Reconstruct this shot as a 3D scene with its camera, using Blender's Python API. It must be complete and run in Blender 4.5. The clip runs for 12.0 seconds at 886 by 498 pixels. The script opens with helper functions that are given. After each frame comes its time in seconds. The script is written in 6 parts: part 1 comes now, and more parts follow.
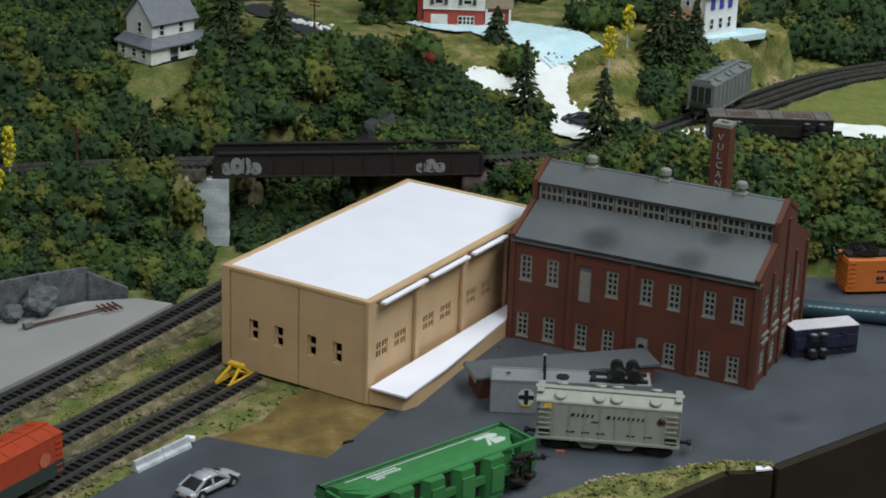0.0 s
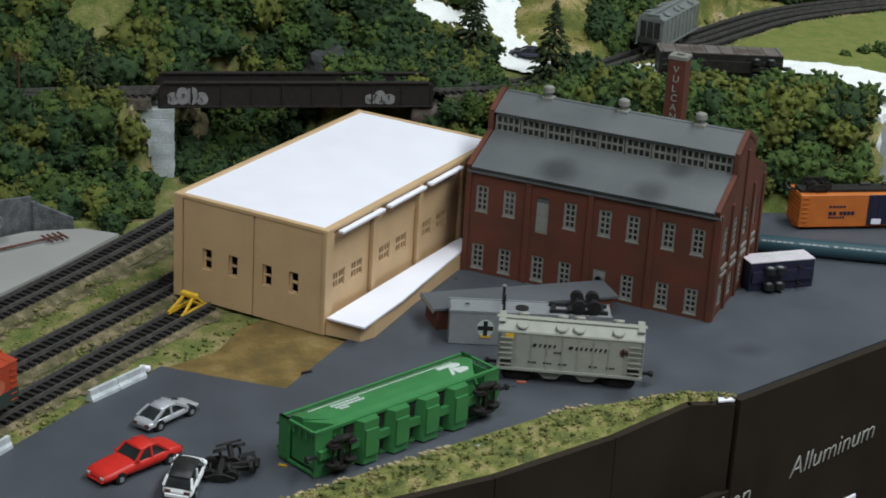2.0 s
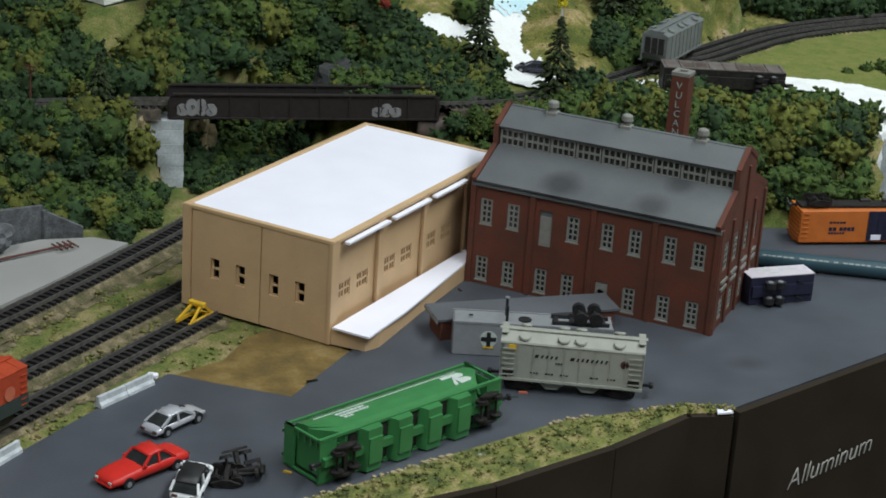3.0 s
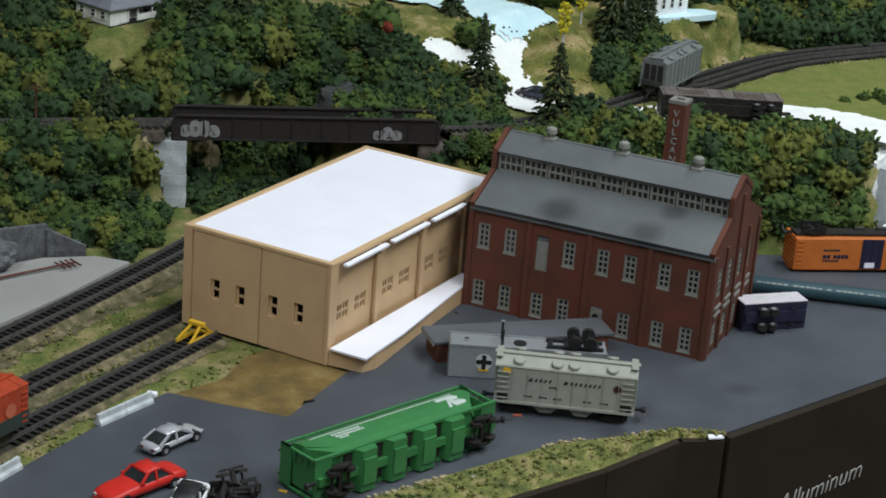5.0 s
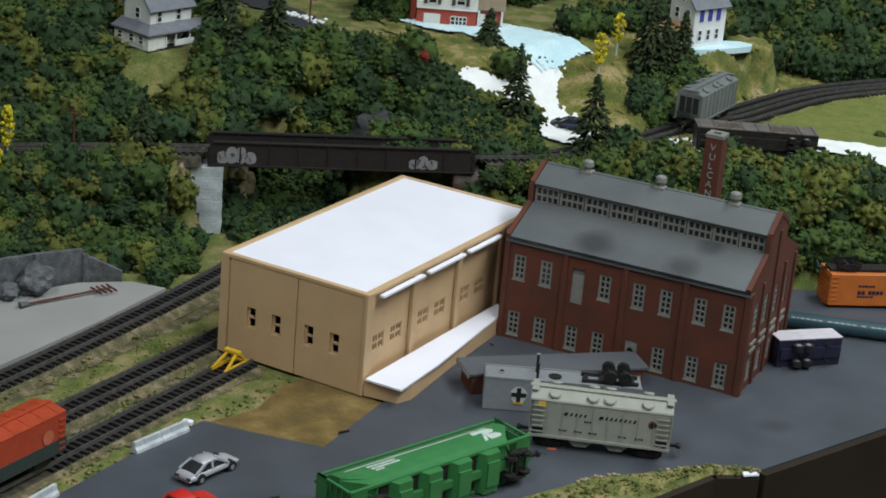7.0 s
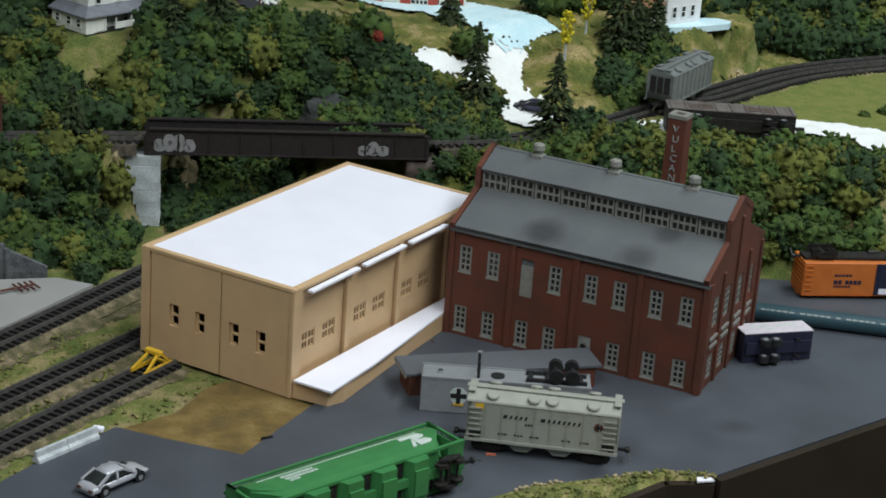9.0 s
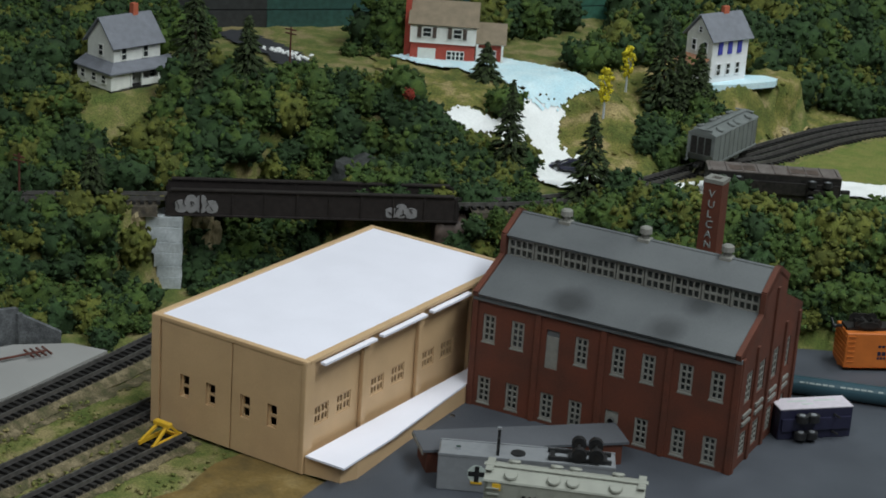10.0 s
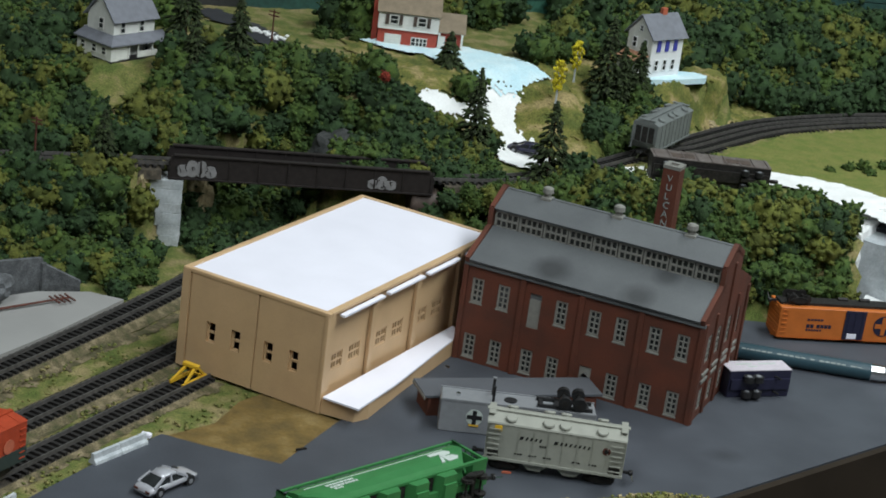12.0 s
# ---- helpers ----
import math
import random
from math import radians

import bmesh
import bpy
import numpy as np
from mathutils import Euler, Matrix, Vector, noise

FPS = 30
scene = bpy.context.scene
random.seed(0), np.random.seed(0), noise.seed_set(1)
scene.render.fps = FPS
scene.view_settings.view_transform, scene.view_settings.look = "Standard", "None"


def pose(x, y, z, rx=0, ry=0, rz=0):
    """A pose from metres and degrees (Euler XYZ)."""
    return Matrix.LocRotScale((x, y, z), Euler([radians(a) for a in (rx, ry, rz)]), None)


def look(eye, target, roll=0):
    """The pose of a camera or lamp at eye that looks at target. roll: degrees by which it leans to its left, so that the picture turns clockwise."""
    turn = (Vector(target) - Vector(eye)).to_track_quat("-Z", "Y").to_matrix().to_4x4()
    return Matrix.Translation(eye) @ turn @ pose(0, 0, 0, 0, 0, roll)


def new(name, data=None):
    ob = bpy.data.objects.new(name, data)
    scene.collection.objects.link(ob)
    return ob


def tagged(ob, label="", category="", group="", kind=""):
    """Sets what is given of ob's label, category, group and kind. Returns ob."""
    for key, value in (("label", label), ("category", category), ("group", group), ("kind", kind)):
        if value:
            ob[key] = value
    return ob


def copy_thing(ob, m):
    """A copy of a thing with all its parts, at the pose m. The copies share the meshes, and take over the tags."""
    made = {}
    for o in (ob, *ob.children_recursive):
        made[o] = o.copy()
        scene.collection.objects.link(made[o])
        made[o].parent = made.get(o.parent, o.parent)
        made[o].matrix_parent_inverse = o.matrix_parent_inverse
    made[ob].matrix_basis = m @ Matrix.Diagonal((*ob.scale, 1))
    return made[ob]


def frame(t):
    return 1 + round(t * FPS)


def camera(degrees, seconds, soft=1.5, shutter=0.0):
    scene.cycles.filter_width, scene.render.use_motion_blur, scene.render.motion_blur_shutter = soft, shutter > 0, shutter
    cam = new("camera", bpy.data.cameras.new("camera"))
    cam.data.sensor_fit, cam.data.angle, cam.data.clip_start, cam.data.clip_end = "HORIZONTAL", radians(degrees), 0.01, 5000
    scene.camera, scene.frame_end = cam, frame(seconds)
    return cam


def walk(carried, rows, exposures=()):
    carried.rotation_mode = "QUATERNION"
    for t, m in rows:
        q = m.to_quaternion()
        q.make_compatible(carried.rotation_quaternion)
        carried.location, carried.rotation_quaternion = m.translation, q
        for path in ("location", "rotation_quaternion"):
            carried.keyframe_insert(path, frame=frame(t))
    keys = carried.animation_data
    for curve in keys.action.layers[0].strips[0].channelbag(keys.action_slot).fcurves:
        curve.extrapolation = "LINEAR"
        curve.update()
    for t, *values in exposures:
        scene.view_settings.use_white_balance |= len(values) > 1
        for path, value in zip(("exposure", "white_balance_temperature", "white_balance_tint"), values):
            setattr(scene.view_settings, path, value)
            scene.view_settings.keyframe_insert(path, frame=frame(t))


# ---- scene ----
cam = camera(25.52, 12.0, soft=1.8)
PATH = [
    (0, look((0.4753, -0.7336, 0.3986), (-0.0035, 0.0755, 0.0577), 2.01)),
    (0.5, look((0.4541, -0.7386, 0.3998), (0.0037, 0.0792, 0.0416), 2.13)),
    (1, look((0.4436, -0.7401, 0.3989), (-0.0033, 0.0822, 0.0468), 2.25)),
    (1.5, look((0.4485, -0.7371, 0.3868), (0.0077, 0.0854, 0.0274), 3.02)),
    (2, look((0.4494, -0.7375, 0.3822), (0.0169, 0.0883, 0.0205), 3.39)),
    (2.5, look((0.4508, -0.7409, 0.3851), (0.0184, 0.0837, 0.0203), 3.53)),
    (3, look((0.4559, -0.7488, 0.3873), (0.0196, 0.0774, 0.0310), 3.84)),
    (4.8, look((0.4641, -0.7581, 0.3970), (0.0211, 0.0693, 0.0519), 4.53)),
    (5, look((0.4644, -0.7571, 0.3952), (0.0238, 0.0703, 0.0470), 4.48)),
    (5.5, look((0.4655, -0.7549, 0.3969), (0.0259, 0.0739, 0.0507), 4.47)),
    (6, look((0.4651, -0.7557, 0.3964), (0.0241, 0.0736, 0.0533), 4.37)),
    (6.5, look((0.4584, -0.7597, 0.4011), (0.0107, 0.0670, 0.0603), 5.14)),
    (7, look((0.4572, -0.7602, 0.4011), (0.0046, 0.0641, 0.0611), 5.09)),
    (7.2, look((0.4584, -0.7613, 0.4028), (0.0057, 0.0629, 0.0625), 5.19)),
    (8.8, look((0.4730, -0.7039, 0.3812), (0.0139, 0.1168, 0.0412), 4.24)),
    (9, look((0.4657, -0.6821, 0.3814), (0.0005, 0.1330, 0.0361), 4.21)),
    (9.5, look((0.4604, -0.6282, 0.3807), (-0.0463, 0.1692, 0.0528), 4.48)),
    (10, look((0.4651, -0.6383, 0.3823), (-0.0352, 0.1635, 0.0554), 3.87)),
    (10.5, look((0.4540, -0.6928, 0.3968), (0.0015, 0.1357, 0.0671), 3.76)),
    (11, look((0.4562, -0.7385, 0.4006), (0.0228, 0.1011, 0.0732), 5.15)),
    (11.5, look((0.4616, -0.7565, 0.3959), (0.0344, 0.0865, 0.0690), 6.43)),
    (12, look((0.4480, -0.7749, 0.4074), (0.0236, 0.0683, 0.0773), 7.69)),
]
EXPOSURES = [(0.0, -0.10), (1.0, -0.06), (2.5, 0.0), (5.5, 0.0), (7.0, -0.03), (8.8, 0.0), (9.5, -0.16), (10.0, -0.24), (10.5, -0.14), (11.2, -0.04), (12.0, 0.0)]
walk(cam, PATH, EXPOSURES)
# ---- light ----
world = bpy.data.worlds.new("room_air")
scene.world = world
world.use_nodes = True
world.node_tree.nodes["Background"].inputs["Color"].default_value = (0.8, 0.9, 1.0, 1)
world.node_tree.nodes["Background"].inputs["Strength"].default_value = 0.03


def area_lamp(name, m, sx, sy, watts, colour):
    data = bpy.data.lights.new(name, "AREA")
    data.shape, data.size, data.size_y, data.energy, data.color = "RECTANGLE", sx, sy, watts, colour
    ob = new(name, data)
    ob.matrix_world = m
    return ob


# two rows of fluorescent tubes under the ceiling of the room
LAMPS = [(0.10, -0.95, 1.34), (1.05, -0.45, 1.34), (0.60, 0.60, 1.34)]
WATTS = [12.2, 19.0, 17.6]
for (lx, ly, lz), watts in zip(LAMPS, WATTS):
    area_lamp("tube_light", pose(lx, ly, lz, 0, 0, 20), 0.30, 1.2, watts, (0.895, 0.97, 0.99))


# ---- materials ----
def mat(name, colour, rough=0.6, metal=0.0, vary=0.12, scale=300.0, fine=2500.0, bump=0.15, second=None, island=0.0, obj_random=0.0, spec=0.4, bump_scale=None, third=None, stains=()):
    m = bpy.data.materials.new(name)
    m.use_nodes = True
    nt = m.node_tree
    nodes, links = nt.nodes, nt.links
    bsdf = nodes["Principled BSDF"]
    bsdf.inputs["Roughness"].default_value = rough
    bsdf.inputs["Metallic"].default_value = metal
    bsdf.inputs["Specular IOR Level"].default_value = spec
    geo = nodes.new("ShaderNodeNewGeometry")
    tex = nodes.new("ShaderNodeTexCoord")
    n1 = nodes.new("ShaderNodeTexNoise")
    n1.inputs["Scale"].default_value = scale
    n1.inputs["Detail"].default_value = 5
    n2 = nodes.new("ShaderNodeTexNoise")
    n2.inputs["Scale"].default_value = fine
    n2.inputs["Detail"].default_value = 3
    links.new(tex.outputs["Object"], n1.inputs["Vector"])
    links.new(tex.outputs["Object"], n2.inputs["Vector"])
    ramp = nodes.new("ShaderNodeValToRGB")
    ramp.color_ramp.elements[0].position = 0.32
    ramp.color_ramp.elements[1].position = 0.68
    c2 = second or tuple(min(1.0, c * (1 - vary * 2.2)) for c in colour)
    ramp.color_ramp.elements[0].color = (*c2, 1)
    ramp.color_ramp.elements[1].color = (*colour, 1)
    if third:
        ramp.color_ramp.elements[0].position, ramp.color_ramp.elements[1].position = 0.36, 0.52
        ramp.color_ramp.elements.new(0.64).color = (*third, 1)
    links.new(n1.outputs["Fac"], ramp.inputs["Fac"])
    hsv = nodes.new("ShaderNodeHueSaturation")
    links.new(ramp.outputs["Color"], hsv.inputs["Color"])
    val = nodes.new("ShaderNodeMapRange")
    val.inputs["From Min"].default_value, val.inputs["From Max"].default_value = 0.3, 0.7
    val.inputs["To Min"].default_value, val.inputs["To Max"].default_value = 1 - vary, 1 + vary
    links.new(n2.outputs["Fac"], val.inputs["Value"])
    last = val.outputs["Result"]
    for amount, src in ((island, geo.outputs["Random Per Island"]), (obj_random, None)):
        if amount:
            if src is None:
                src = nodes.new("ShaderNodeObjectInfo").outputs["Random"]
            r = nodes.new("ShaderNodeMapRange")
            r.inputs["To Min"].default_value, r.inputs["To Max"].default_value = 1 - amount, 1 + amount
            links.new(src, r.inputs["Value"])
            mul = nodes.new("ShaderNodeMath")
            mul.operation = "MULTIPLY"
            links.new(last, mul.inputs[0])
            links.new(r.outputs["Result"], mul.inputs[1])
            last = mul.outputs[0]
    for place, radius, dark in stains:
        away = nodes.new("ShaderNodeVectorMath")
        away.operation = "DISTANCE"
        away.inputs[1].default_value = place
        links.new(tex.outputs["Object"], away.inputs[0])
        wob = nodes.new("ShaderNodeMath")
        wob.operation = "MULTIPLY_ADD"
        wob.inputs[1].default_value = radius * 0.9
        links.new(n1.outputs["Fac"], wob.inputs[0])
        links.new(away.outputs["Value"], wob.inputs[2])
        fade = nodes.new("ShaderNodeMapRange")
        fade.inputs["From Min"].default_value, fade.inputs["From Max"].default_value = radius * 0.75, radius * 1.55
        fade.inputs["To Min"].default_value, fade.inputs["To Max"].default_value = dark, 1.0
        links.new(wob.outputs[0], fade.inputs["Value"])
        mul = nodes.new("ShaderNodeMath")
        mul.operation = "MULTIPLY"
        links.new(last, mul.inputs[0])
        links.new(fade.outputs["Result"], mul.inputs[1])
        last = mul.outputs[0]
    links.new(last, hsv.inputs["Value"])
    links.new(hsv.outputs["Color"], bsdf.inputs["Base Color"])
    if bump:
        b = nodes.new("ShaderNodeBump")
        b.inputs["Strength"].default_value = bump
        b.inputs["Distance"].default_value = 0.0006
        n3 = n2
        if bump_scale:
            n3 = nodes.new("ShaderNodeTexNoise")
            n3.inputs["Scale"].default_value, n3.inputs["Detail"].default_value = bump_scale, 6
            links.new(tex.outputs["Object"], n3.inputs["Vector"])
        links.new(n3.outputs["Fac"], b.inputs["Height"])
        links.new(b.outputs["Normal"], bsdf.inputs["Normal"])
    return m


M = {
    "tan": mat("tan_plastic", (0.57, 0.385, 0.215), 0.5, vary=0.05, scale=60, bump=0.05),
    "card": mat("white_card", (0.79, 0.78, 0.86), 0.7, vary=0.02, scale=40, bump=0.02),
    "brick": mat("brick_red_plastic", (0.122, 0.034, 0.018), 0.75, vary=0.18, scale=55, fine=1500, bump=0.3, second=(0.080, 0.028, 0.017)),
    "roof": mat("grey_roof_paint", (0.120, 0.128, 0.132), 0.7, vary=0.08, scale=26, fine=1500, bump=0.08, second=(0.085, 0.091, 0.096), stains=(((0.0465, 0.006, 0.061), 0.011, 0.45), ((0.096, 0.004, 0.060), 0.010, 0.55), ((0.105, 0.022, 0.068), 0.008, 0.6))),
    "annexroof": mat("slate_grey_card", (0.088, 0.093, 0.105), 0.7, vary=0.08, scale=40, fine=1500, bump=0.06),
    "stonewhite": mat("window_paint", (0.225, 0.222, 0.20), 0.6, vary=0.08, bump=0.05),
    "glass": mat("dark_pane", (0.03, 0.034, 0.035), 0.15, vary=0.2, scale=150, bump=0.0),
    "greypane": mat("grey_clerestory_pane", (0.060, 0.066, 0.064), 0.25, vary=0.25, scale=150, bump=0.0),
    "pad": mat("grey_pavement_paint", (0.064, 0.071, 0.085), 0.6, vary=0.12, scale=26, fine=1400, bump=0.12, second=(0.046, 0.051, 0.062), stains=(((0.1786, 0.1064, 0.0), 0.011, 0.62), ((0.150, 0.020, 0.0), 0.010, 0.75), ((0.040, -0.120, 0.0), 0.009, 0.8))),
    "soil": mat("brown_painted_base", (0.17, 0.115, 0.040), 0.28, vary=0.18, scale=55, fine=700, bump=0.5, second=(0.110, 0.080, 0.033), third=(0.215, 0.155, 0.065), bump_scale=160),
    "dirt": mat("tan_brown_dirt", (0.118, 0.096, 0.052), 0.9, vary=0.4, scale=150, fine=1100, bump=0.8, second=(0.066, 0.065, 0.027), third=(0.21, 0.17, 0.10)),
    "verge": mat("olive_verge_turf", (0.15, 0.155, 0.040), 0.95, vary=0.35, scale=110, fine=1100, bump=0.7, second=(0.072, 0.088, 0.024), third=(0.24, 0.20, 0.085)),
    "bluff": mat("dry_bluff_turf", (0.155, 0.150, 0.036), 0.95, vary=0.4, scale=75, fine=900, bump=0.8, second=(0.080, 0.098, 0.020), third=(0.30, 0.235, 0.105)),
    "darkrock": mat("dark_rock", (0.060, 0.064, 0.062), 0.9, vary=0.25, scale=150, fine=900, bump=0.6),
    "litbrown": mat("lit_brown_side", (0.17, 0.150, 0.140), 0.6, vary=0.2, scale=110, fine=900, bump=0.1, second=(0.10, 0.078, 0.070)),
    "asphalt": mat("dark_asphalt", (0.035, 0.037, 0.042), 0.85, vary=0.1, scale=60, bump=0.1),
    "concrete": mat("pale_concrete", (0.30, 0.297, 0.288), 0.85, vary=0.05, scale=30, bump=0.1),
    "ballast": mat("dirt_ballast", (0.085, 0.070, 0.050), 0.9, vary=0.4, scale=300, fine=1500, bump=0.8, second=(0.030, 0.026, 0.021)),
    "turf": mat("green_turf", (0.18, 0.182, 0.048), 0.95, vary=0.35, scale=120, fine=1100, bump=0.7, second=(0.12, 0.155, 0.03)),
    "drygrass": mat("dry_turf", (0.145, 0.150, 0.042), 0.95, vary=0.4, scale=80, fine=1000, bump=0.8, second=(0.080, 0.108, 0.022), third=(0.23, 0.19, 0.085)),
    "plaster": mat("white_plaster", (0.86, 0.87, 0.86), 0.8, vary=0.05, scale=80, fine=900, bump=0.3),
    "bluefoam": mat("pale_blue_base", (0.50, 0.72, 0.80), 0.8, vary=0.08, scale=60, fine=700, bump=0.2, second=(0.66, 0.82, 0.86)),
    "black": mat("black_plastic", (0.018, 0.018, 0.019), 0.5, vary=0.2, bump=0.1),
    "tie": mat("dark_tie", (0.020, 0.018, 0.017), 0.7, vary=0.25, bump=0.15, obj_random=0.3),
    "rail": mat("weathered_rail", (0.20, 0.19, 0.18), 0.4, metal=0.6, vary=0.2, bump=0.05),
    "bridge": mat("dark_bridge_steel", (0.028, 0.022, 0.021), 0.6, vary=0.2, bump=0.1),
    "graffiti": mat("grey_graffiti_paint", (0.27, 0.265, 0.27), 0.7, vary=0.1, bump=0.05),
    "pier": mat("cast_pier_plaster", (0.50, 0.53, 0.55), 0.85, vary=0.1, scale=90, fine=700, bump=0.5, second=(0.33, 0.36, 0.38)),
    "yellow": mat("yellow_plastic", (0.70, 0.42, 0.03), 0.45, vary=0.06, bump=0.04),
    "green": mat("green_car_paint", (0.046, 0.195, 0.063), 0.36, vary=0.07, scale=120, bump=0.04),
    "white": mat("white_print", (0.50, 0.56, 0.52), 0.5, vary=0.05, bump=0.0),
    "gn": mat("pale_grey_car_paint", (0.30, 0.305, 0.265), 0.5, vary=0.05, scale=150, bump=0.04),
    # weathered truck black, used as well to paint the shade of openings
    "dirtyshade": mat("weathered_black_and_shade", (0.022, 0.019, 0.017), 0.6, vary=0.4, scale=500, bump=0.2),
    "silver": mat("silver_paint", (0.27, 0.28, 0.295), 0.35, metal=0.2, vary=0.05, bump=0.03),
    "carsilver": mat("silver_car_paint", (0.50, 0.51, 0.55), 0.22, metal=0.3, vary=0.05, bump=0.0),
    "carred": mat("red_car_plastic", (0.55, 0.025, 0.018), 0.4, vary=0.06, bump=0.03),
    "orange": mat("orange_car_paint", (0.53, 0.145, 0.026), 0.5, vary=0.07, scale=120, bump=0.04),
    "boxred": mat("red_orange_paint", (0.40, 0.055, 0.020), 0.5, vary=0.08, bump=0.04),
    "boxgreen": mat("dark_olive_paint", (0.035, 0.05, 0.045), 0.5, vary=0.08, bump=0.04),
    "dimprint": mat("faded_white_print", (0.26, 0.30, 0.29), 0.5, vary=0.1, bump=0.0),
    "pen": mat("blue_green_barrel", (0.030, 0.066, 0.084), 0.3, vary=0.04, bump=0.0),
    "chrome": mat("bright_metal", (0.75, 0.76, 0.78), 0.18, metal=1.0, vary=0.03, bump=0.0),
    "trailerblue": mat("dark_trailer_side", (0.02, 0.02, 0.045), 0.4, vary=0.1, bump=0.03),
    "trailertop": mat("pale_trailer_side", (0.60, 0.55, 0.60), 0.45, vary=0.06, bump=0.02),
    "house_white": mat("house_white_paint", (0.76, 0.77, 0.73), 0.6, vary=0.05, bump=0.04),
    "house_bright": mat("house_bright_white", (0.80, 0.81, 0.82), 0.6, vary=0.03, bump=0.03),
    "shingle": mat("grey_shingle_plastic", (0.19, 0.20, 0.23), 0.7, vary=0.1, scale=200, bump=0.15),
    "shingletan": mat("tan_shingle_plastic", (0.24, 0.19, 0.13), 0.7, vary=0.1, scale=200, bump=0.15),
    "housered": mat("red_house_brick", (0.44, 0.075, 0.05), 0.7, vary=0.1, bump=0.1),
    "porchroof": mat("tan_orange_roof", (0.46, 0.23, 0.14), 0.7, vary=0.1, bump=0.08),
    "chimred": mat("orange_red_chimney", (0.50, 0.13, 0.07), 0.7, vary=0.08, bump=0.08),
    "blue": mat("blue_shutter", (0.06, 0.07, 0.42), 0.5, vary=0.06, bump=0.0),
    "greyhop": mat("grey_hopper_paint", (0.17, 0.185, 0.18), 0.55, vary=0.1, scale=160, bump=0.05),
    # rusty car brown; it also paints shade on the far pier and inside the warehouse
    "brown": mat("rusty_brown_and_shade", (0.105, 0.075, 0.062), 0.6, vary=0.25, scale=150, bump=0.1),
    "trunk": mat("brown_trunk", (0.10, 0.06, 0.04), 0.9, vary=0.25, bump=0.3),
    "rust": mat("rusty_red_steel", (0.12, 0.040, 0.028), 0.8, vary=0.2, bump=0.15),
    "rock": mat("grey_cast_rock", (0.14, 0.147, 0.155), 0.9, vary=0.25, scale=150, fine=900, bump=0.6),
    "tanrock": mat("tan_rock_face", (0.40, 0.32, 0.18), 0.9, vary=0.25, scale=120, fine=800, bump=0.6, second=(0.22, 0.19, 0.11)),
    "f_dark": mat("dark_green_foam", (0.029, 0.060, 0.018), 0.95, vary=0.4, scale=140, fine=1500, bump=0.9, second=(0.015, 0.034, 0.011), island=0.22, bump_scale=900),
    "f_mid": mat("mid_green_foam", (0.062, 0.098, 0.018), 0.95, vary=0.4, scale=140, fine=1500, bump=0.9, second=(0.026, 0.056, 0.012), island=0.22, bump_scale=900),
    "f_olive": mat("olive_foam", (0.118, 0.126, 0.022), 0.95, vary=0.4, scale=140, fine=1500, bump=0.9, second=(0.058, 0.074, 0.013), island=0.22, bump_scale=900),
    "f_fir": mat("fir_foliage", (0.052, 0.078, 0.026), 0.95, vary=0.4, scale=400, fine=1800, bump=0.8, island=0.35),
    "f_yellow": mat("yellow_foliage", (0.78, 0.66, 0.03), 0.9, vary=0.3, scale=400, fine=1800, bump=0.6, island=0.25),
    "fascia": mat("black_brown_fascia_paint", (0.030, 0.022, 0.015), 0.75, vary=0.12, scale=30, bump=0.05, spec=0.15),
    "letter": mat("grey_letter_paint", (0.42, 0.41, 0.38), 0.6, vary=0.06, bump=0.0),
    "wall": mat("room_wall_paint", (0.45, 0.44, 0.42), 0.85, vary=0.04, scale=4, fine=60, bump=0.03),
    "floor": mat("room_floor_concrete", (0.16, 0.15, 0.14), 0.7, vary=0.1, scale=4, fine=80, bump=0.05),
    "dark": mat("dark_backdrop_boards", (0.032, 0.034, 0.034), 0.7, vary=0.25, scale=20, fine=300, bump=0.2),
    "teal": mat("green_backdrop_boards", (0.03, 0.11, 0.075), 0.7, vary=0.25, scale=9, fine=300, bump=0.2, second=(0.02, 0.055, 0.05)),
    "redclump": mat("red_foliage", (0.30, 0.04, 0.02), 0.9, vary=0.3, scale=400, bump=0.5),
}


# ---- mesh helpers ----
def box(bm, x0, y0, z0, x1, y1, z1, bevel=0.0):
    vs = [bm.verts.new((x, y, z)) for z in (z0, z1) for x, y in ((x0, y0), (x1, y0), (x1, y1), (x0, y1))]
    fs = [bm.faces.new([vs[i] for i in q]) for q in ((3, 2, 1, 0), (4, 5, 6, 7), (0, 1, 5, 4), (1, 2, 6, 5), (2, 3, 7, 6), (3, 0, 4, 7))]
    if bevel:
        bmesh.ops.bevel(bm, geom=list({e for f in fs for e in f.edges}), offset=bevel, segments=1, affect="EDGES")
    return bm


def beam(bm, p, q, w, h, up=(0, 0, 1)):
    p, q = Vector(p), Vector(q)
    d = (q - p).normalized()
    side = d.cross(Vector(up))
    side = side.normalized() if side.length > 1e-6 else Vector((1, 0, 0))
    u = side.cross(d)
    vs = [bm.verts.new(c + side * a * w / 2 + u * b * h / 2) for c in (p, q) for a, b in ((-1, -1), (1, -1), (1, 1), (-1, 1))]
    for f in ((3, 2, 1, 0), (4, 5, 6, 7), (0, 1, 5, 4), (1, 2, 6, 5), (2, 3, 7, 6), (3, 0, 4, 7)):
        bm.faces.new([vs[i] for i in f])
    return bm


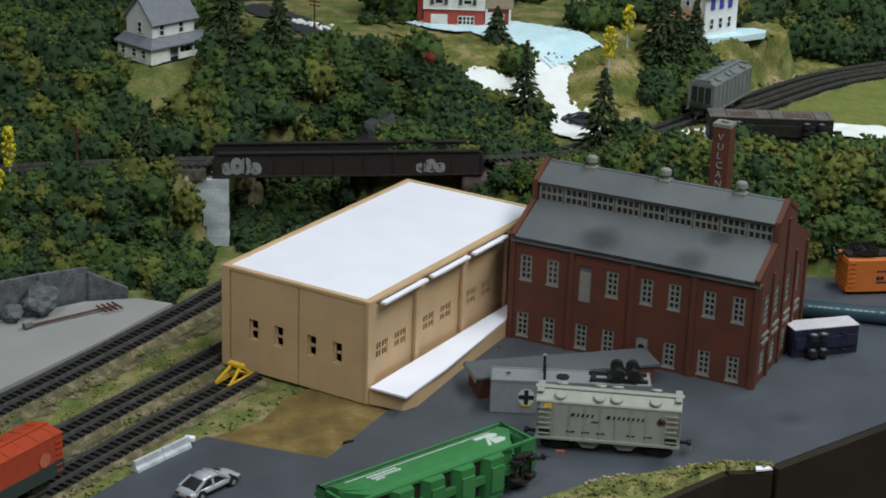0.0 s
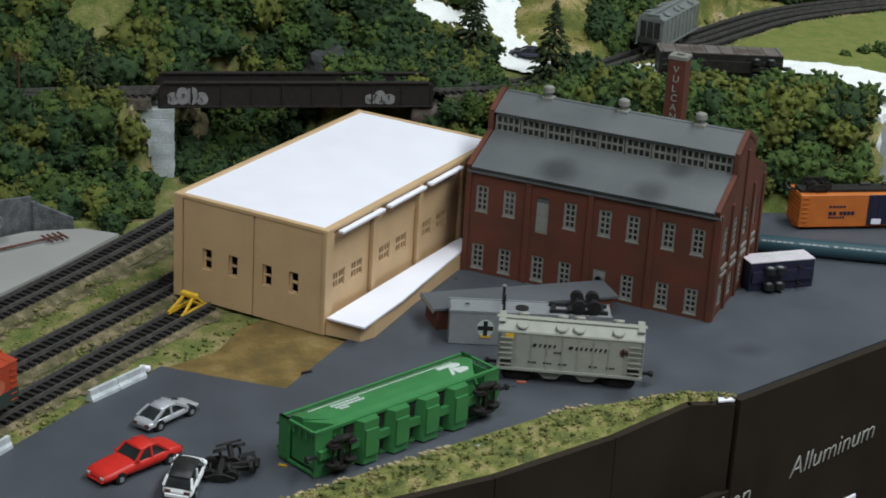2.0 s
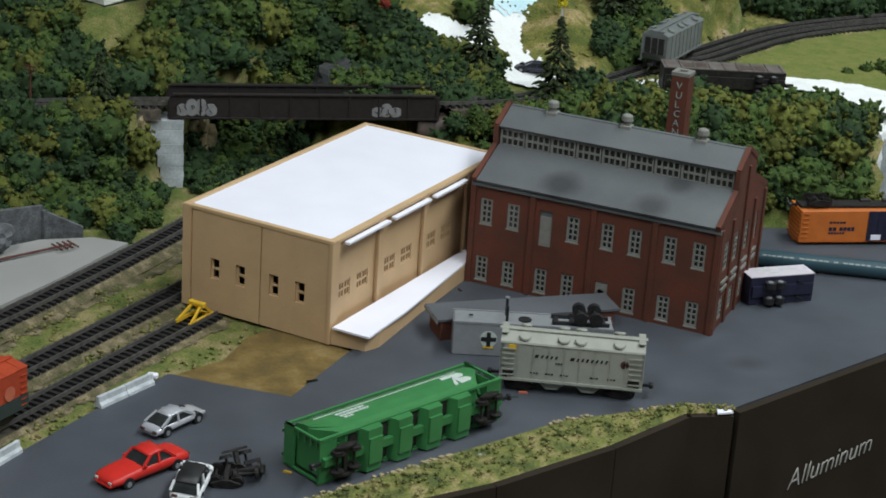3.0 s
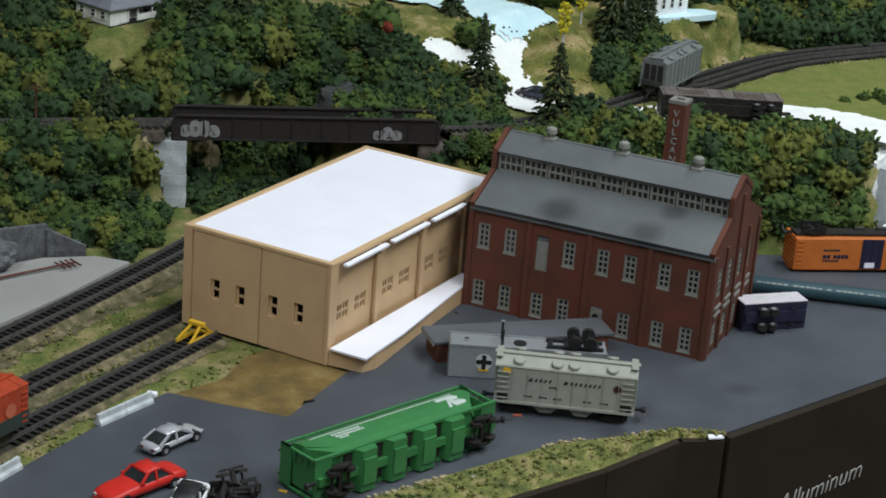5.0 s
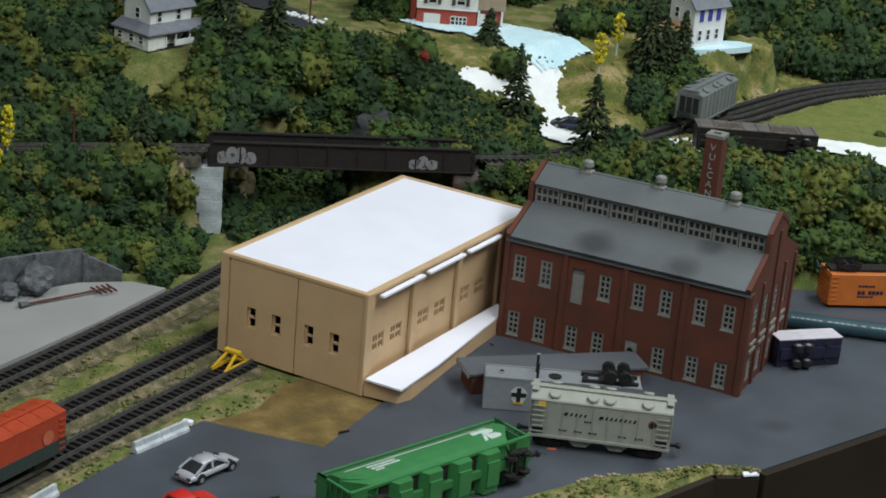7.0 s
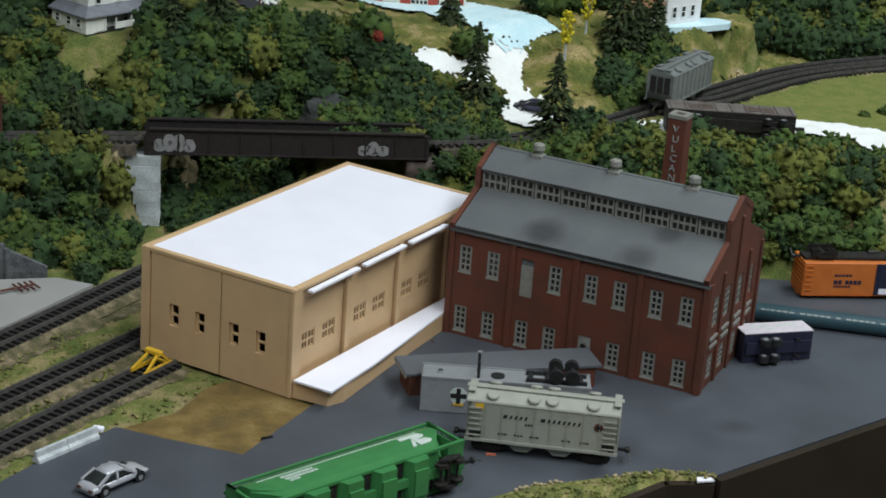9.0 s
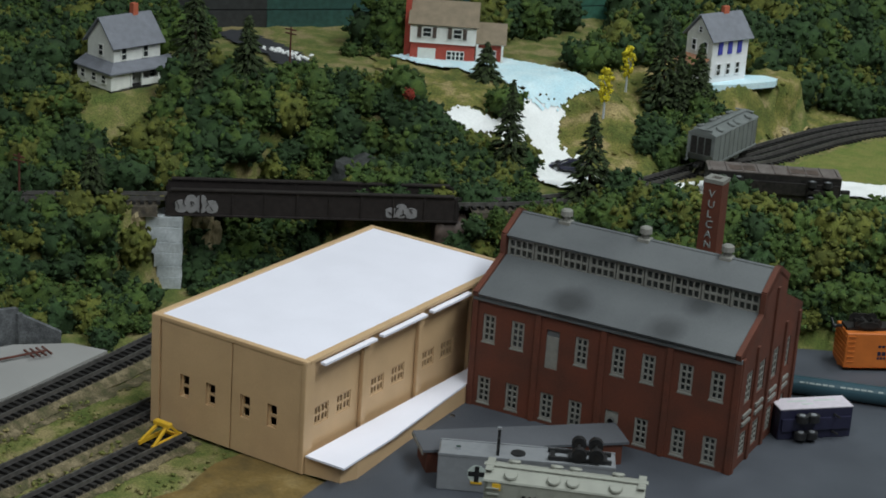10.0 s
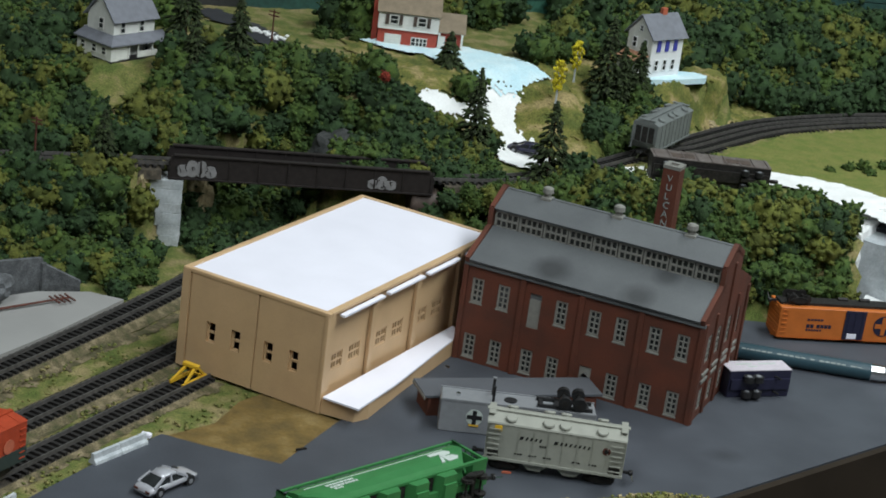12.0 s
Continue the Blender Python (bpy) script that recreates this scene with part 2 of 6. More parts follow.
def tube(bm, p, q, r0, r1=None, n=12):
    r1 = r0 if r1 is None else r1
    p, q = Vector(p), Vector(q)
    d = (q - p).normalized()
    a = d.orthogonal().normalized()
    b = d.cross(a)
    rings = [[bm.verts.new(c + (a * math.cos(k * math.tau / n) + b * math.sin(k * math.tau / n)) * r) for k in range(n)] for c, r in ((p, r0), (q, r1))]
    for k in range(n):
        bm.faces.new((rings[0][k], rings[0][(k + 1) % n], rings[1][(k + 1) % n], rings[1][k]))
    bm.faces.new(rings[0][::-1])
    bm.faces.new(rings[1])
    return bm


def prism(bm, poly, axis, a, b):
    """Extrude a polygon, given in the two axes other than axis, from a to b."""
    def put(u, v, w):
        return {"x": (w, u, v), "y": (u, w, v), "z": (u, v, w)}[axis]
    lo = [bm.verts.new(put(u, v, a)) for u, v in poly]
    hi = [bm.verts.new(put(u, v, b)) for u, v in poly]
    n = len(poly)
    for k in range(n):
        bm.faces.new((lo[k], lo[(k + 1) % n], hi[(k + 1) % n], hi[k]))
    bm.faces.new(lo[::-1])
    bm.faces.new(hi)
    return bm


def wall_with_holes(bm, u0, u1, z0, z1, holes, axis, near, far):
    """A wall slab with openings through it: a grid of blocks with the holes left out. axis is the wall's normal."""
    us = sorted({u0, u1, *[h[i] for h in holes for i in (0, 2)]})
    zs = sorted({z0, z1, *[h[i] for h in holes for i in (1, 3)]})
    def inside(u, z):
        return any(h[0] < u < h[2] and h[1] < z < h[3] for h in holes)
    ku, kz = len(us), len(zs)
    def put(u, d, z):
        return (u, d, z) if axis == "y" else (d, u, z)
    vn = {(i, j, d): bm.verts.new(put(us[i], d, zs[j])) for i in range(ku) for j in range(kz) for d in (near, far)}
    solid = {(i, j): not inside((us[i] + us[i + 1]) / 2, (zs[j] + zs[j + 1]) / 2) for i in range(ku - 1) for j in range(kz - 1)}
    for (i, j), s in solid.items():
        if not s:
            continue
        for d in (near, far):
            bm.faces.new([vn[i, j, d], vn[i + 1, j, d], vn[i + 1, j + 1, d], vn[i, j + 1, d]])
        for (di, dj), (p, q) in (((-1, 0), ((0, 0), (0, 1))), ((1, 0), ((1, 0), (1, 1))), ((0, -1), ((0, 0), (1, 0))), ((0, 1), ((0, 1), (1, 1)))):
            if not solid.get((i + di, j + dj), False):
                a, b = (i + p[0], j + p[1]), (i + q[0], j + q[1])
                bm.faces.new([vn[*a, near], vn[*b, near], vn[*b, far], vn[*a, far]])
    bmesh.ops.recalc_face_normals(bm, faces=bm.faces)
    return bm


def mesh_of(name, bm, material):
    bmesh.ops.recalc_face_normals(bm, faces=bm.faces)
    me = bpy.data.meshes.new(name)
    bm.to_mesh(me)
    bm.free()
    me.materials.append(material)
    return me


def part(name, bm, material, parent=None, label="", smooth=False):
    me = bm if isinstance(bm, bpy.types.Mesh) else mesh_of(name, bm, material)
    if smooth:
        me.shade_smooth()
    ob = new(name, me)
    if parent is not None:
        ob.parent = parent
    return tagged(ob, label)


def thing(name, m, label, category, group="", kind=""):
    ob = new(name)
    ob.empty_display_size = 0.01
    ob.matrix_world = m
    return tagged(ob, label, category, group, kind)


def B():
    return bmesh.new()


def smoothstep(a, b, x):
    t = np.clip((x - a) / (b - a), 0, 1)
    return t * t * (3 - 2 * t)


# ---- terrain ----
# the main line on the hillside, from the far end over the bridge and round the curve
LINE = [(-0.46, -0.13), (-0.297, 0.066), (-0.212, 0.150), (-0.085, 0.256), (-0.050, 0.297), (-0.031, 0.344), (-0.020, 0.405), (-0.004, 0.505), (0.008, 0.572), (0.033, 0.626), (0.072, 0.690), (0.16, 0.80)]


def resample(points, step):
    p = np.array(points, float)
    for _ in range(3):
        q = np.empty((2 * len(p) - 2, 2))
        q[0::2], q[1::2] = 0.75 * p[:-1] + 0.25 * p[1:], 0.25 * p[:-1] + 0.75 * p[1:]
        p = np.vstack([p[:1], q, p[-1:]])
    d = np.r_[0, np.cumsum(np.linalg.norm(np.diff(p, axis=0), axis=1))]
    s = np.arange(0, d[-1], step)
    return np.stack([np.interp(s, d, p[:, 0]), np.interp(s, d, p[:, 1])], 1)


RAIL = resample(LINE, 0.006)
RDIR = np.gradient(RAIL, axis=0)
RDIR /= np.linalg.norm(RDIR, axis=1)[:, None]
RAIL_Z = 0.045


def rail_side(x, y):
    """Distance from the main line (positive on its hill side) and how far along it."""
    p = np.stack([np.ravel(x), np.ravel(y)], 1)
    d2 = ((p[:, None] - RAIL[None]) ** 2).sum(-1)
    k = d2.argmin(1)
    off = p - RAIL[k]
    s = RDIR[k, 0] * off[:, 1] - RDIR[k, 1] * off[:, 0]
    return (np.sign(s) * np.sqrt(d2[np.arange(len(k)), k])).reshape(np.shape(x)), k.reshape(np.shape(x))


def hump(x, y, cx, cy, r):
    return np.exp(-((x - cx) ** 2 + (y - cy) ** 2) / r**2)


def height(x, y):
    x, y = np.asarray(x, float), np.asarray(y, float)
    s, k = rail_side(x, y)
    under = smoothstep(-0.216, -0.206, x) * (1 - smoothstep(-0.090, -0.074, x))  # the gorge under the bridge
    under = np.where(s > 0.004, under * (1 - smoothstep(-0.165, -0.135, x)), under)
    front = 0.045 * smoothstep(-0.070, -0.012, s) - 0.002
    gorge = -0.012 + 0.050 * smoothstep(0.045, 0.11, s)
    back = 0.043 + 0.040 * smoothstep(0.03, 0.105, s) + 0.16 * smoothstep(0.17, 0.50, s) * smoothstep(-0.27, -0.19, x)
    near = np.where(s < 0, front, 0.043)
    z = near * (1 - under) + np.where(s < 0.0, np.minimum(front, -0.004), gorge) * under
    z = np.where(s > 0, (back * (1 - under) + np.maximum(gorge, back - 0.045 * (1 - smoothstep(0.05, 0.115, s))) * under), z)
    # field and bank behind the brick building
    right = smoothstep(-0.10, -0.05, x)
    bank = 0.047 * smoothstep(0.0, 0.055, y - 0.262 - 1.0 * np.maximum(x - 0.08, 0)) - 0.002
    z = np.where(s < 0, z * (1 - right) + bank * right, z)
    # right of the bluff the hill behind the curve
    z = z + np.where(s > 0, 0.036 * hump(x, y, -0.036, 0.512, 0.044) + 0.020 * hump(x, y, -0.070, 0.415, 0.030), 0) * smoothstep(0.008, 0.03, s)
    mound = 0.0775 * (1 - smoothstep(0.016, 0.031, np.hypot(x + 0.030, y - 0.558))) * smoothstep(0.008, 0.020, s)
    z = np.where(s > 0.008, np.maximum(z, mound), z)
    z = z - 0.004 * hump(x, y, -0.312, 0.220, 0.040)
    # the white gully that comes down beside the bluff
    z = z - 0.012 * hump(x, y, -0.095, 0.375, 0.030) * smoothstep(0.005, 0.03, s)
    z = np.where((s < 0) & (y < 0.02) & (x > -0.29), np.minimum(z, -0.002), z)
    # a cliff ends the hill towards the aisle
    cliff = smoothstep(0.170, 0.178, x - 0.10 * (y - 0.40)) * smoothstep(0.30, 0.31, y)
    return z * (1 - cliff) + cliff * -0.02


def field_mesh(name, x0, x1, y0, y1, step, material, lift=0.0, keep=None, rough=0.0):
    xs, ys = np.arange(x0, x1 + step, step), np.arange(y0, y1 + step, step)
    gx, gy = np.meshgrid(xs, ys)
    gz = height(gx, gy) + lift
    if rough:
        gz = gz + rough * np.array([[noise.noise((a * 90, b * 90, 0.0)) + 0.5 * noise.noise((a * 260, b * 260, 3.0)) for a, b in zip(ra, rb)] for ra, rb in zip(gx, gy)])
    nx, ny = len(xs), len(ys)
    verts = np.stack([gx, gy, gz], -1).reshape(-1, 3)
    ii = np.arange(nx * ny).reshape(ny, nx)
    quads = np.stack([ii[:-1, :-1], ii[:-1, 1:], ii[1:, 1:], ii[1:, :-1]], -1).reshape(-1, 4)
    if keep is not None:
        c = verts[quads].mean(1)
        quads = quads[keep(c[:, 0], c[:, 1])]
        used, quads = np.unique(quads, return_inverse=True)
        verts, quads = verts[used], quads.reshape(-1, 4)
    me = bpy.data.meshes.new(name)
    me.from_pydata(verts.tolist(), [], quads.tolist())
    me.materials.append(material)
    me.shade_smooth()
    return new(name, me)


def edge_noise(x, y, amp=0.006, f=60):
    return np.array([amp * noise.noise((a * f, b * f, 7.0)) for a, b in zip(np.ravel(x), np.ravel(y))])


def polyline_distance(x, y, pts):
    p = np.stack([np.ravel(x), np.ravel(y)], 1)
    best = np.full(len(p), 9.0)
    for (ax, ay), (bx, by) in zip(pts[:-1], pts[1:]):
        a, d = np.array((ax, ay)), np.array((bx - ax, by - ay))
        t = np.clip(((p - a) @ d) / (d @ d), 0, 1)
        best = np.minimum(best, np.linalg.norm(p - a - t[:, None] * d, axis=1))
    return best


ground = tagged(field_mesh("ground", -0.75, 0.20, -0.42, 1.05, 0.006, M["drygrass"], rough=0.0012, keep=lambda x, y: ((x < 0.118 + 0.36 * y) | (y > 0.30)) & ~((x > 0.132 + 0.60 * (0.42 - y)) & (y > 0.30) & (y < 0.447))),
                "sculpted layout ground covered in dry yellow-green turf", "ground", kind="structure")

def beyond(x, y, poly):
    """Signed distance from a closed outline on the plan: negative inside it."""
    x, y = np.ravel(x), np.ravel(y)
    ins = np.zeros(len(x), bool)
    for (ax, ay), (bx, by) in zip(poly, poly[1:] + poly[:1]):
        if ay != by:
            ins ^= ((ay > y) != (by > y)) & (x < (bx - ax) * (y - ay) / (by - ay) + ax)
    d = polyline_distance(x, y, poly + poly[:1])
    return np.where(ins, -d, d)


WHITE = [
    [(-0.128, 0.383), (-0.118, 0.371), (-0.112, 0.360), (-0.106, 0.350), (-0.086, 0.338), (-0.070, 0.330), (-0.052, 0.338), (-0.044, 0.352), (-0.052, 0.366), (-0.074, 0.375), (-0.088, 0.380), (-0.096, 0.389), (-0.099, 0.399), (-0.118, 0.394)],
    [(-0.144, 0.320), (-0.137, 0.329), (-0.120, 0.345), (-0.108, 0.354), (-0.101, 0.344), (-0.116, 0.331), (-0.130, 0.320)],
    [(-0.054, 0.364), (-0.047, 0.378), (-0.027, 0.382), (-0.023, 0.374), (-0.036, 0.366)],
]
BLUE = [(-0.224, 0.379), (-0.185, 0.383), (-0.150, 0.388), (-0.136, 0.386), (-0.126, 0.380), (-0.112, 0.384), (-0.104, 0.394), (-0.098, 0.411), (-0.0915, 0.4275), (-0.105, 0.433), (-0.120, 0.434), (-0.142, 0.436), (-0.168, 0.434), (-0.195, 0.412)]


BANK = [(-0.228, 0.376), (-0.190, 0.342), (-0.150, 0.322), (-0.125, 0.345), (-0.112, 0.372), (-0.128, 0.386), (-0.20, 0.386)]
YARD = [(-0.051, 0.4945), (-0.045, 0.4935), (-0.034, 0.508), (-0.020, 0.536), (-0.022, 0.544), (-0.032, 0.545), (-0.050, 0.53)]


def off_white(x, y):
    return np.minimum.reduce([beyond(x, y, w) for w in WHITE])


def speckle(x, y, amp=0.004, f=330):
    return edge_noise(x, y, amp, f)


tagged(field_mesh("plaster_gully", -0.17, 0.0, 0.30, 0.42, 0.0013, M["plaster"], 0.0022, lambda x, y: (off_white(x, y) + edge_noise(x, y, 0.005) + speckle(x, y, 0.0035) < 0.0005) & (rail_side(x, y)[0].ravel() > 0.011), 0.0009),
       "bare white plaster gully running down the hillside", "ground", kind="structure")
tagged(field_mesh("blue_ground", -0.25, -0.06, 0.36, 0.46, 0.0013, M["bluefoam"], 0.0031, lambda x, y: (beyond(x, y, BLUE) + edge_noise(x, y, 0.004) + speckle(x, y, 0.003) < 0) & (y - 0.55 * (x + 0.12) > 0.384 + edge_noise(x, y, 0.012, 120) + speckle(x, y, 0.016, 420)), 0.0007),
       "bare pale blue painted ground beside the red house", "ground", kind="structure")
tagged(field_mesh("bluff_face", -0.13, 0.02, 0.37, 0.63, 0.0024, M["bluff"], 0.0014, lambda x, y: (np.minimum(off_white(x, y), beyond(x, y, BLUE)) > -0.001) & (rail_side(x, y)[0].ravel() > 0.012) & (rail_side(x, y)[0].ravel() < 0.095) & (beyond(x, y, YARD) > 0.001), 0.0030),
       "rough bluff of dry tan and olive turf above the curve", "ground", kind="structure")
tagged(field_mesh("bank_below_house", -0.235, -0.10, 0.30, 0.40, 0.0024, M["bluff"], 0.0014, lambda x, y: (np.minimum(off_white(x, y), beyond(x, y, BLUE)) > -0.001) & (beyond(x, y, BANK) + edge_noise(x, y) < 0.004), 0.0020),
       "dry tan turf bank below the red house", "ground", kind="structure")
DIRT = [(-0.1320, -0.1250), (-0.0865, -0.0805), (-0.0585, -0.0535), (-0.1070, -0.1050)]
tagged(field_mesh("trackside_dirt", -0.136, -0.046, -0.28, 0.06, 0.0016, M["dirt"], 0.0004, lambda x, y: np.logical_or.reduce([(x > a + edge_noise(x, y, 0.0035, 90)) & (x < b + edge_noise(x + 0.3, y, 0.006, 70) + speckle(x, y, 0.002)) for a, b in DIRT]) & ~((x > -0.088) & (y > -0.002)), 0.0006),
       "crumbly tan and brown dirt along the tracks", "ground", kind="structure")
STRIP = [(-0.004, 0.362), (0.010, 0.392), (0.060, 0.445), (0.100, 0.462), (0.138, 0.448), (0.168, 0.440)]
tagged(field_mesh("plaster_strip", -0.02, 0.175, 0.34, 0.49, 0.0016, M["plaster"], 0.0020, lambda x, y: polyline_distance(x, y, STRIP) + edge_noise(x, y) < 0.014 + 0.010 * smoothstep(0.10, 0.14, x), 0.0008),
       "bare white plaster strip along the edge of the field", "ground", kind="structure")
tagged(field_mesh("field", 0.015, 0.16, 0.45, 0.72, 0.005, M["turf"], 0.0012, lambda x, y: (rail_side(x, y)[0] < -0.031) & (x < 0.14 + 0.1 * (y - 0.4)), 0.0006),
       "smooth green turf field inside the curve", "field", kind="structure")


def slab(name, poly, z0, z1, material, label, category):
    ob = part(name, prism(B(), poly, "z", z0, z1), material)
    return tagged(ob, label, category, kind="structure")


# paved yard, concrete apron, painted bare base, front edge
EDGE = [(0.050, -0.215), (0.1035, -0.1290), (0.1330, -0.0790), (0.1594, -0.0158), (0.1745, 0.0360)]
EDGE2 = [(0.1926, 0.0502), (0.2318, 0.1577), (0.300, 0.345)]
slab("pavement", [(-0.0425, -0.26), (0.020, -0.26), (0.0735, -0.1521), (0.1077, -0.0672), (0.133, -0.007), (0.1729, 0.0434), (0.1905, 0.0505), (0.2296, 0.1577), (0.298, 0.345), (0.26, 0.36), (0.19, 0.345), (0.115, 0.30), (0.08, 0.275), (0.0, 0.245), (-0.002, 0.172), (0.0135, 0.10), (0.0135, -0.0025), (0.0189, -0.0603), (-0.0197, -0.0698), (-0.0407, -0.0737), (-0.0438, -0.1235)],
     -0.004, 0.0, M["pad"], "smooth grey painted paved yard", "pavement")
slab("bare_base", [(-0.0390, -0.074), (-0.0197, -0.0705), (0.0200, -0.0610), (0.0200, 0.001), (-0.0330, 0.001), (-0.0360, -0.016), (-0.0300, -0.045)],
     -0.004, -0.0006, M["soil"], "glossy brown painted patch of bare base board", "ground")
slab("concrete_apron", [(-0.1545, -0.26), (-0.1560, -0.012), (-0.1600, 0.050), (-0.180, 0.045), (-0.200, 0.024), (-0.218, -0.022), (-0.34, -0.05), (-0.34, -0.26)],
     -0.004, -0.0004, M["concrete"], "pale smooth concrete apron beside the track", "pavement")

# room shell
tagged(part("floor", box(B(), -2.2, -3.4, -1.12, 2.6, 1.6, -1.10), M["floor"]), "dull grey concrete floor of the room", "floor", kind="structure")
tagged(part("ceiling", box(B(), -2.2, -3.4, 1.40, 2.6, 1.6, 1.43), M["wall"]), "plain pale ceiling of the room", "ceiling", kind="structure")
for nm, c in (("wall_north", (-2.2, 1.6, -1.1, 2.6, 1.68, 1.4)), ("wall_south", (-2.2, -3.48, -1.1, 2.6, -3.4, 1.4)), ("wall_west", (-2.28, -3.4, -1.1, -2.2, 1.6, 1.4)), ("wall_east", (2.6, -3.4, -1.1, 2.68, 1.6, 1.4))):
    tagged(part(nm, box(B(), *c), M["wall"]), "plain painted room wall", "wall", kind="structure")
for lx, ly, lz in LAMPS:
    f = thing("ceiling_light", pose(lx, ly, 1.36, 0, 0, 20), "white strip light hung under the ceiling", "ceiling light", "strip lights under the ceiling")
    part("housing", box(B(), -0.17, -0.63, 0.0, 0.17, 0.63, 0.04, 0.005), M["card"], f)
    part("bracket", box(B(), -0.02, -0.3, 0.036, 0.02, 0.3, 0.045), M["chrome"], f)


def fascia_board(name, pts, top):
    f = thing(name, pose(0, 0, 0), "black-brown painted hardboard along the layout's front edge", "fascia", "", "structure")
    for (ax, ay), (bx, by) in zip(pts[:-1], pts[1:]):
        bm = B()
        d = Vector((bx - ax, by - ay, 0)).normalized()
        nrm = Vector((d.y, -d.x, 0)) * 0.004
        a, b = Vector((ax, ay, 0)), Vector((bx, by, 0))
        vs = [bm.verts.new(p + o + Vector((0, 0, z))) for z in (-0.35, top) for p, o in ((a, 0 * nrm), (b, 0 * nrm), (b, nrm), (a, nrm))]
        for q in ((3, 2, 1, 0), (4, 5, 6, 7), (0, 1, 5, 4), (1, 2, 6, 5), (2, 3, 7, 6), (3, 0, 4, 7)):
            bm.faces.new([vs[i] for i in q])
        part("panel", bm, M["fascia"], f)
    return f


fascia_board("fascia_front", [(-0.10, -0.43), *EDGE, (0.1920, 0.0498)], -0.001)
fascia_board("fascia_side", [*EDGE2, (0.36, 0.52)], 0.0005)
fascia_board("fascia_lower", [(0.1926 - 0.032 * 0.3425, 0.0502 - 0.032 * 0.9395), (0.1924, 0.0496)], -0.046)


def lettering(word, size, m, material, parent=None, depth=0.0004, name="lettering", shear=0.0, label="", thin=0.0):
    c = bpy.data.curves.new(name, "FONT")
    c.body, c.size, c.extrude, c.shear, c.offset = word, size, depth, shear, -thin
    ob = new("tmp_word", c)
    me = bpy.data.meshes.new_from_object(ob.evaluated_get(bpy.context.evaluated_depsgraph_get()))
    bpy.data.objects.remove(ob)
    me.materials.clear()
    me.materials.append(material)
    o = new(name, me)
    o.matrix_world = m
    if parent is not None:
        o.parent = parent
    return tagged(o, label)


fd = Vector((EDGE2[1][0] - EDGE2[0][0], EDGE2[1][1] - EDGE2[0][1], 0)).normalized()
fn = Vector((fd.y, -fd.x, 0))


def on_fascia(s, z):
    p = Vector((EDGE2[0][0], EDGE2[0][1], 0)) + fd * s + fn * 0.0043
    return Matrix(((fd.x, 0, fn.x, p.x), (fd.y, 0, fn.y, p.y), (fd.z, 1, fn.z, z), (0, 0, 0, 1)))


for word, s, z, size in (("Vulcan", -0.025, -0.0585, 0.0150), ("Alluminum", 0.043, -0.0530, 0.0152)):
    sign = thing("fascia_lettering", on_fascia(s, z), "pale grey italic word painted on the black fascia", "lettering", "words on the fascia")
    lettering(word, size, pose(0, 0, 0, 0, 0, 3), M["letter"], sign, depth=0.0002, shear=0.25, name="word", thin=0.00025)
plate = thing("fascia_label", on_fascia(0.070, -0.088), "white rounded label fixed to the black fascia", "label")
part("plate", box(B(), 0, 0, 0, 0.030, 0.010, 0.0015, 0.0007), M["card"], plate)


# ---- tracks ----
tie_mesh = mesh_of("tie", box(B(), -0.0082, -0.0010, 0.0, 0.0082, 0.0010, 0.0016), M["tie"])


def rail_strip(points, z, off):
    bm = B()
    p = np.array(points)
    d = np.gradient(p, axis=0)
    d /= np.linalg.norm(d, axis=1)[:, None]
    n = np.stack([d[:, 1], -d[:, 0]], 1)
    rows = []
    for k in range(len(p)):
        c = p[k] + n[k] * off
        rows.append([bm.verts.new((*(c + n[k] * w), zz)) for w, zz in ((-0.0006, z), (-0.0004, z + 0.0019), (0.0004, z + 0.0019), (0.0006, z))])
    for r0, r1 in zip(rows[:-1], rows[1:]):
        for i in range(4):
            bm.faces.new((r0[i], r1[i], r1[(i + 1) % 4], r0[(i + 1) % 4]))
    bm.faces.new(rows[0]), bm.faces.new(rows[-1])
    return bm


def track(name, points, z, label, gap=None):
    t = thing(name, pose(0, 0, 0), label, "railway track", "model railway tracks")
    p = np.array(points)
    bm = B()
    if len(p):
        d = np.gradient(p, axis=0)
        d /= np.linalg.norm(d, axis=1)[:, None]
        n = np.stack([d[:, 1], -d[:, 0]], 1)
        drop, reach = (0.0060, 0.0120) if z > 0.02 else (0.0030, 0.0140)
        skip = [bool(gap and gap[0] < q[0] < gap[1]) for q in p]

        def strip(bm, profile):
            rows = [[bm.verts.new((*(p[k] + n[k] * w * (1 + 0.10 * noise.noise((p[k][0] * 200, p[k][1] * 200, w * 99)) * (abs(w) > 0.01))), zz)) for w, zz in profile] for k in range(len(p))]
            for k, (r0, r1) in enumerate(zip(rows[:-1], rows[1:])):
                for i in range(0 if skip[k] else len(profile) - 1):
                    bm.faces.new((r0[i], r1[i], r1[i + 1], r0[i + 1]))
            return bm

        part("ballast_bed", strip(bm, ((-0.0086, z - 0.0002), (0.0086, z - 0.0002))), M["ballast"], t, "dull brown crumbly ballast")
        for side in (-1, 1):
            part("shoulder", strip(B(), ((side * 0.0086, z - 0.0002), (side * 0.0105, z - 0.0008), (side * reach, z - drop))), M["dirt"] if z < 0.02 else M["ballast"], t, "crumbling dirt shoulder")
    for off in (-0.0047, 0.0047):
        part("rail", rail_strip(p, z + 0.0014, off), M["rail"], t)
    return t


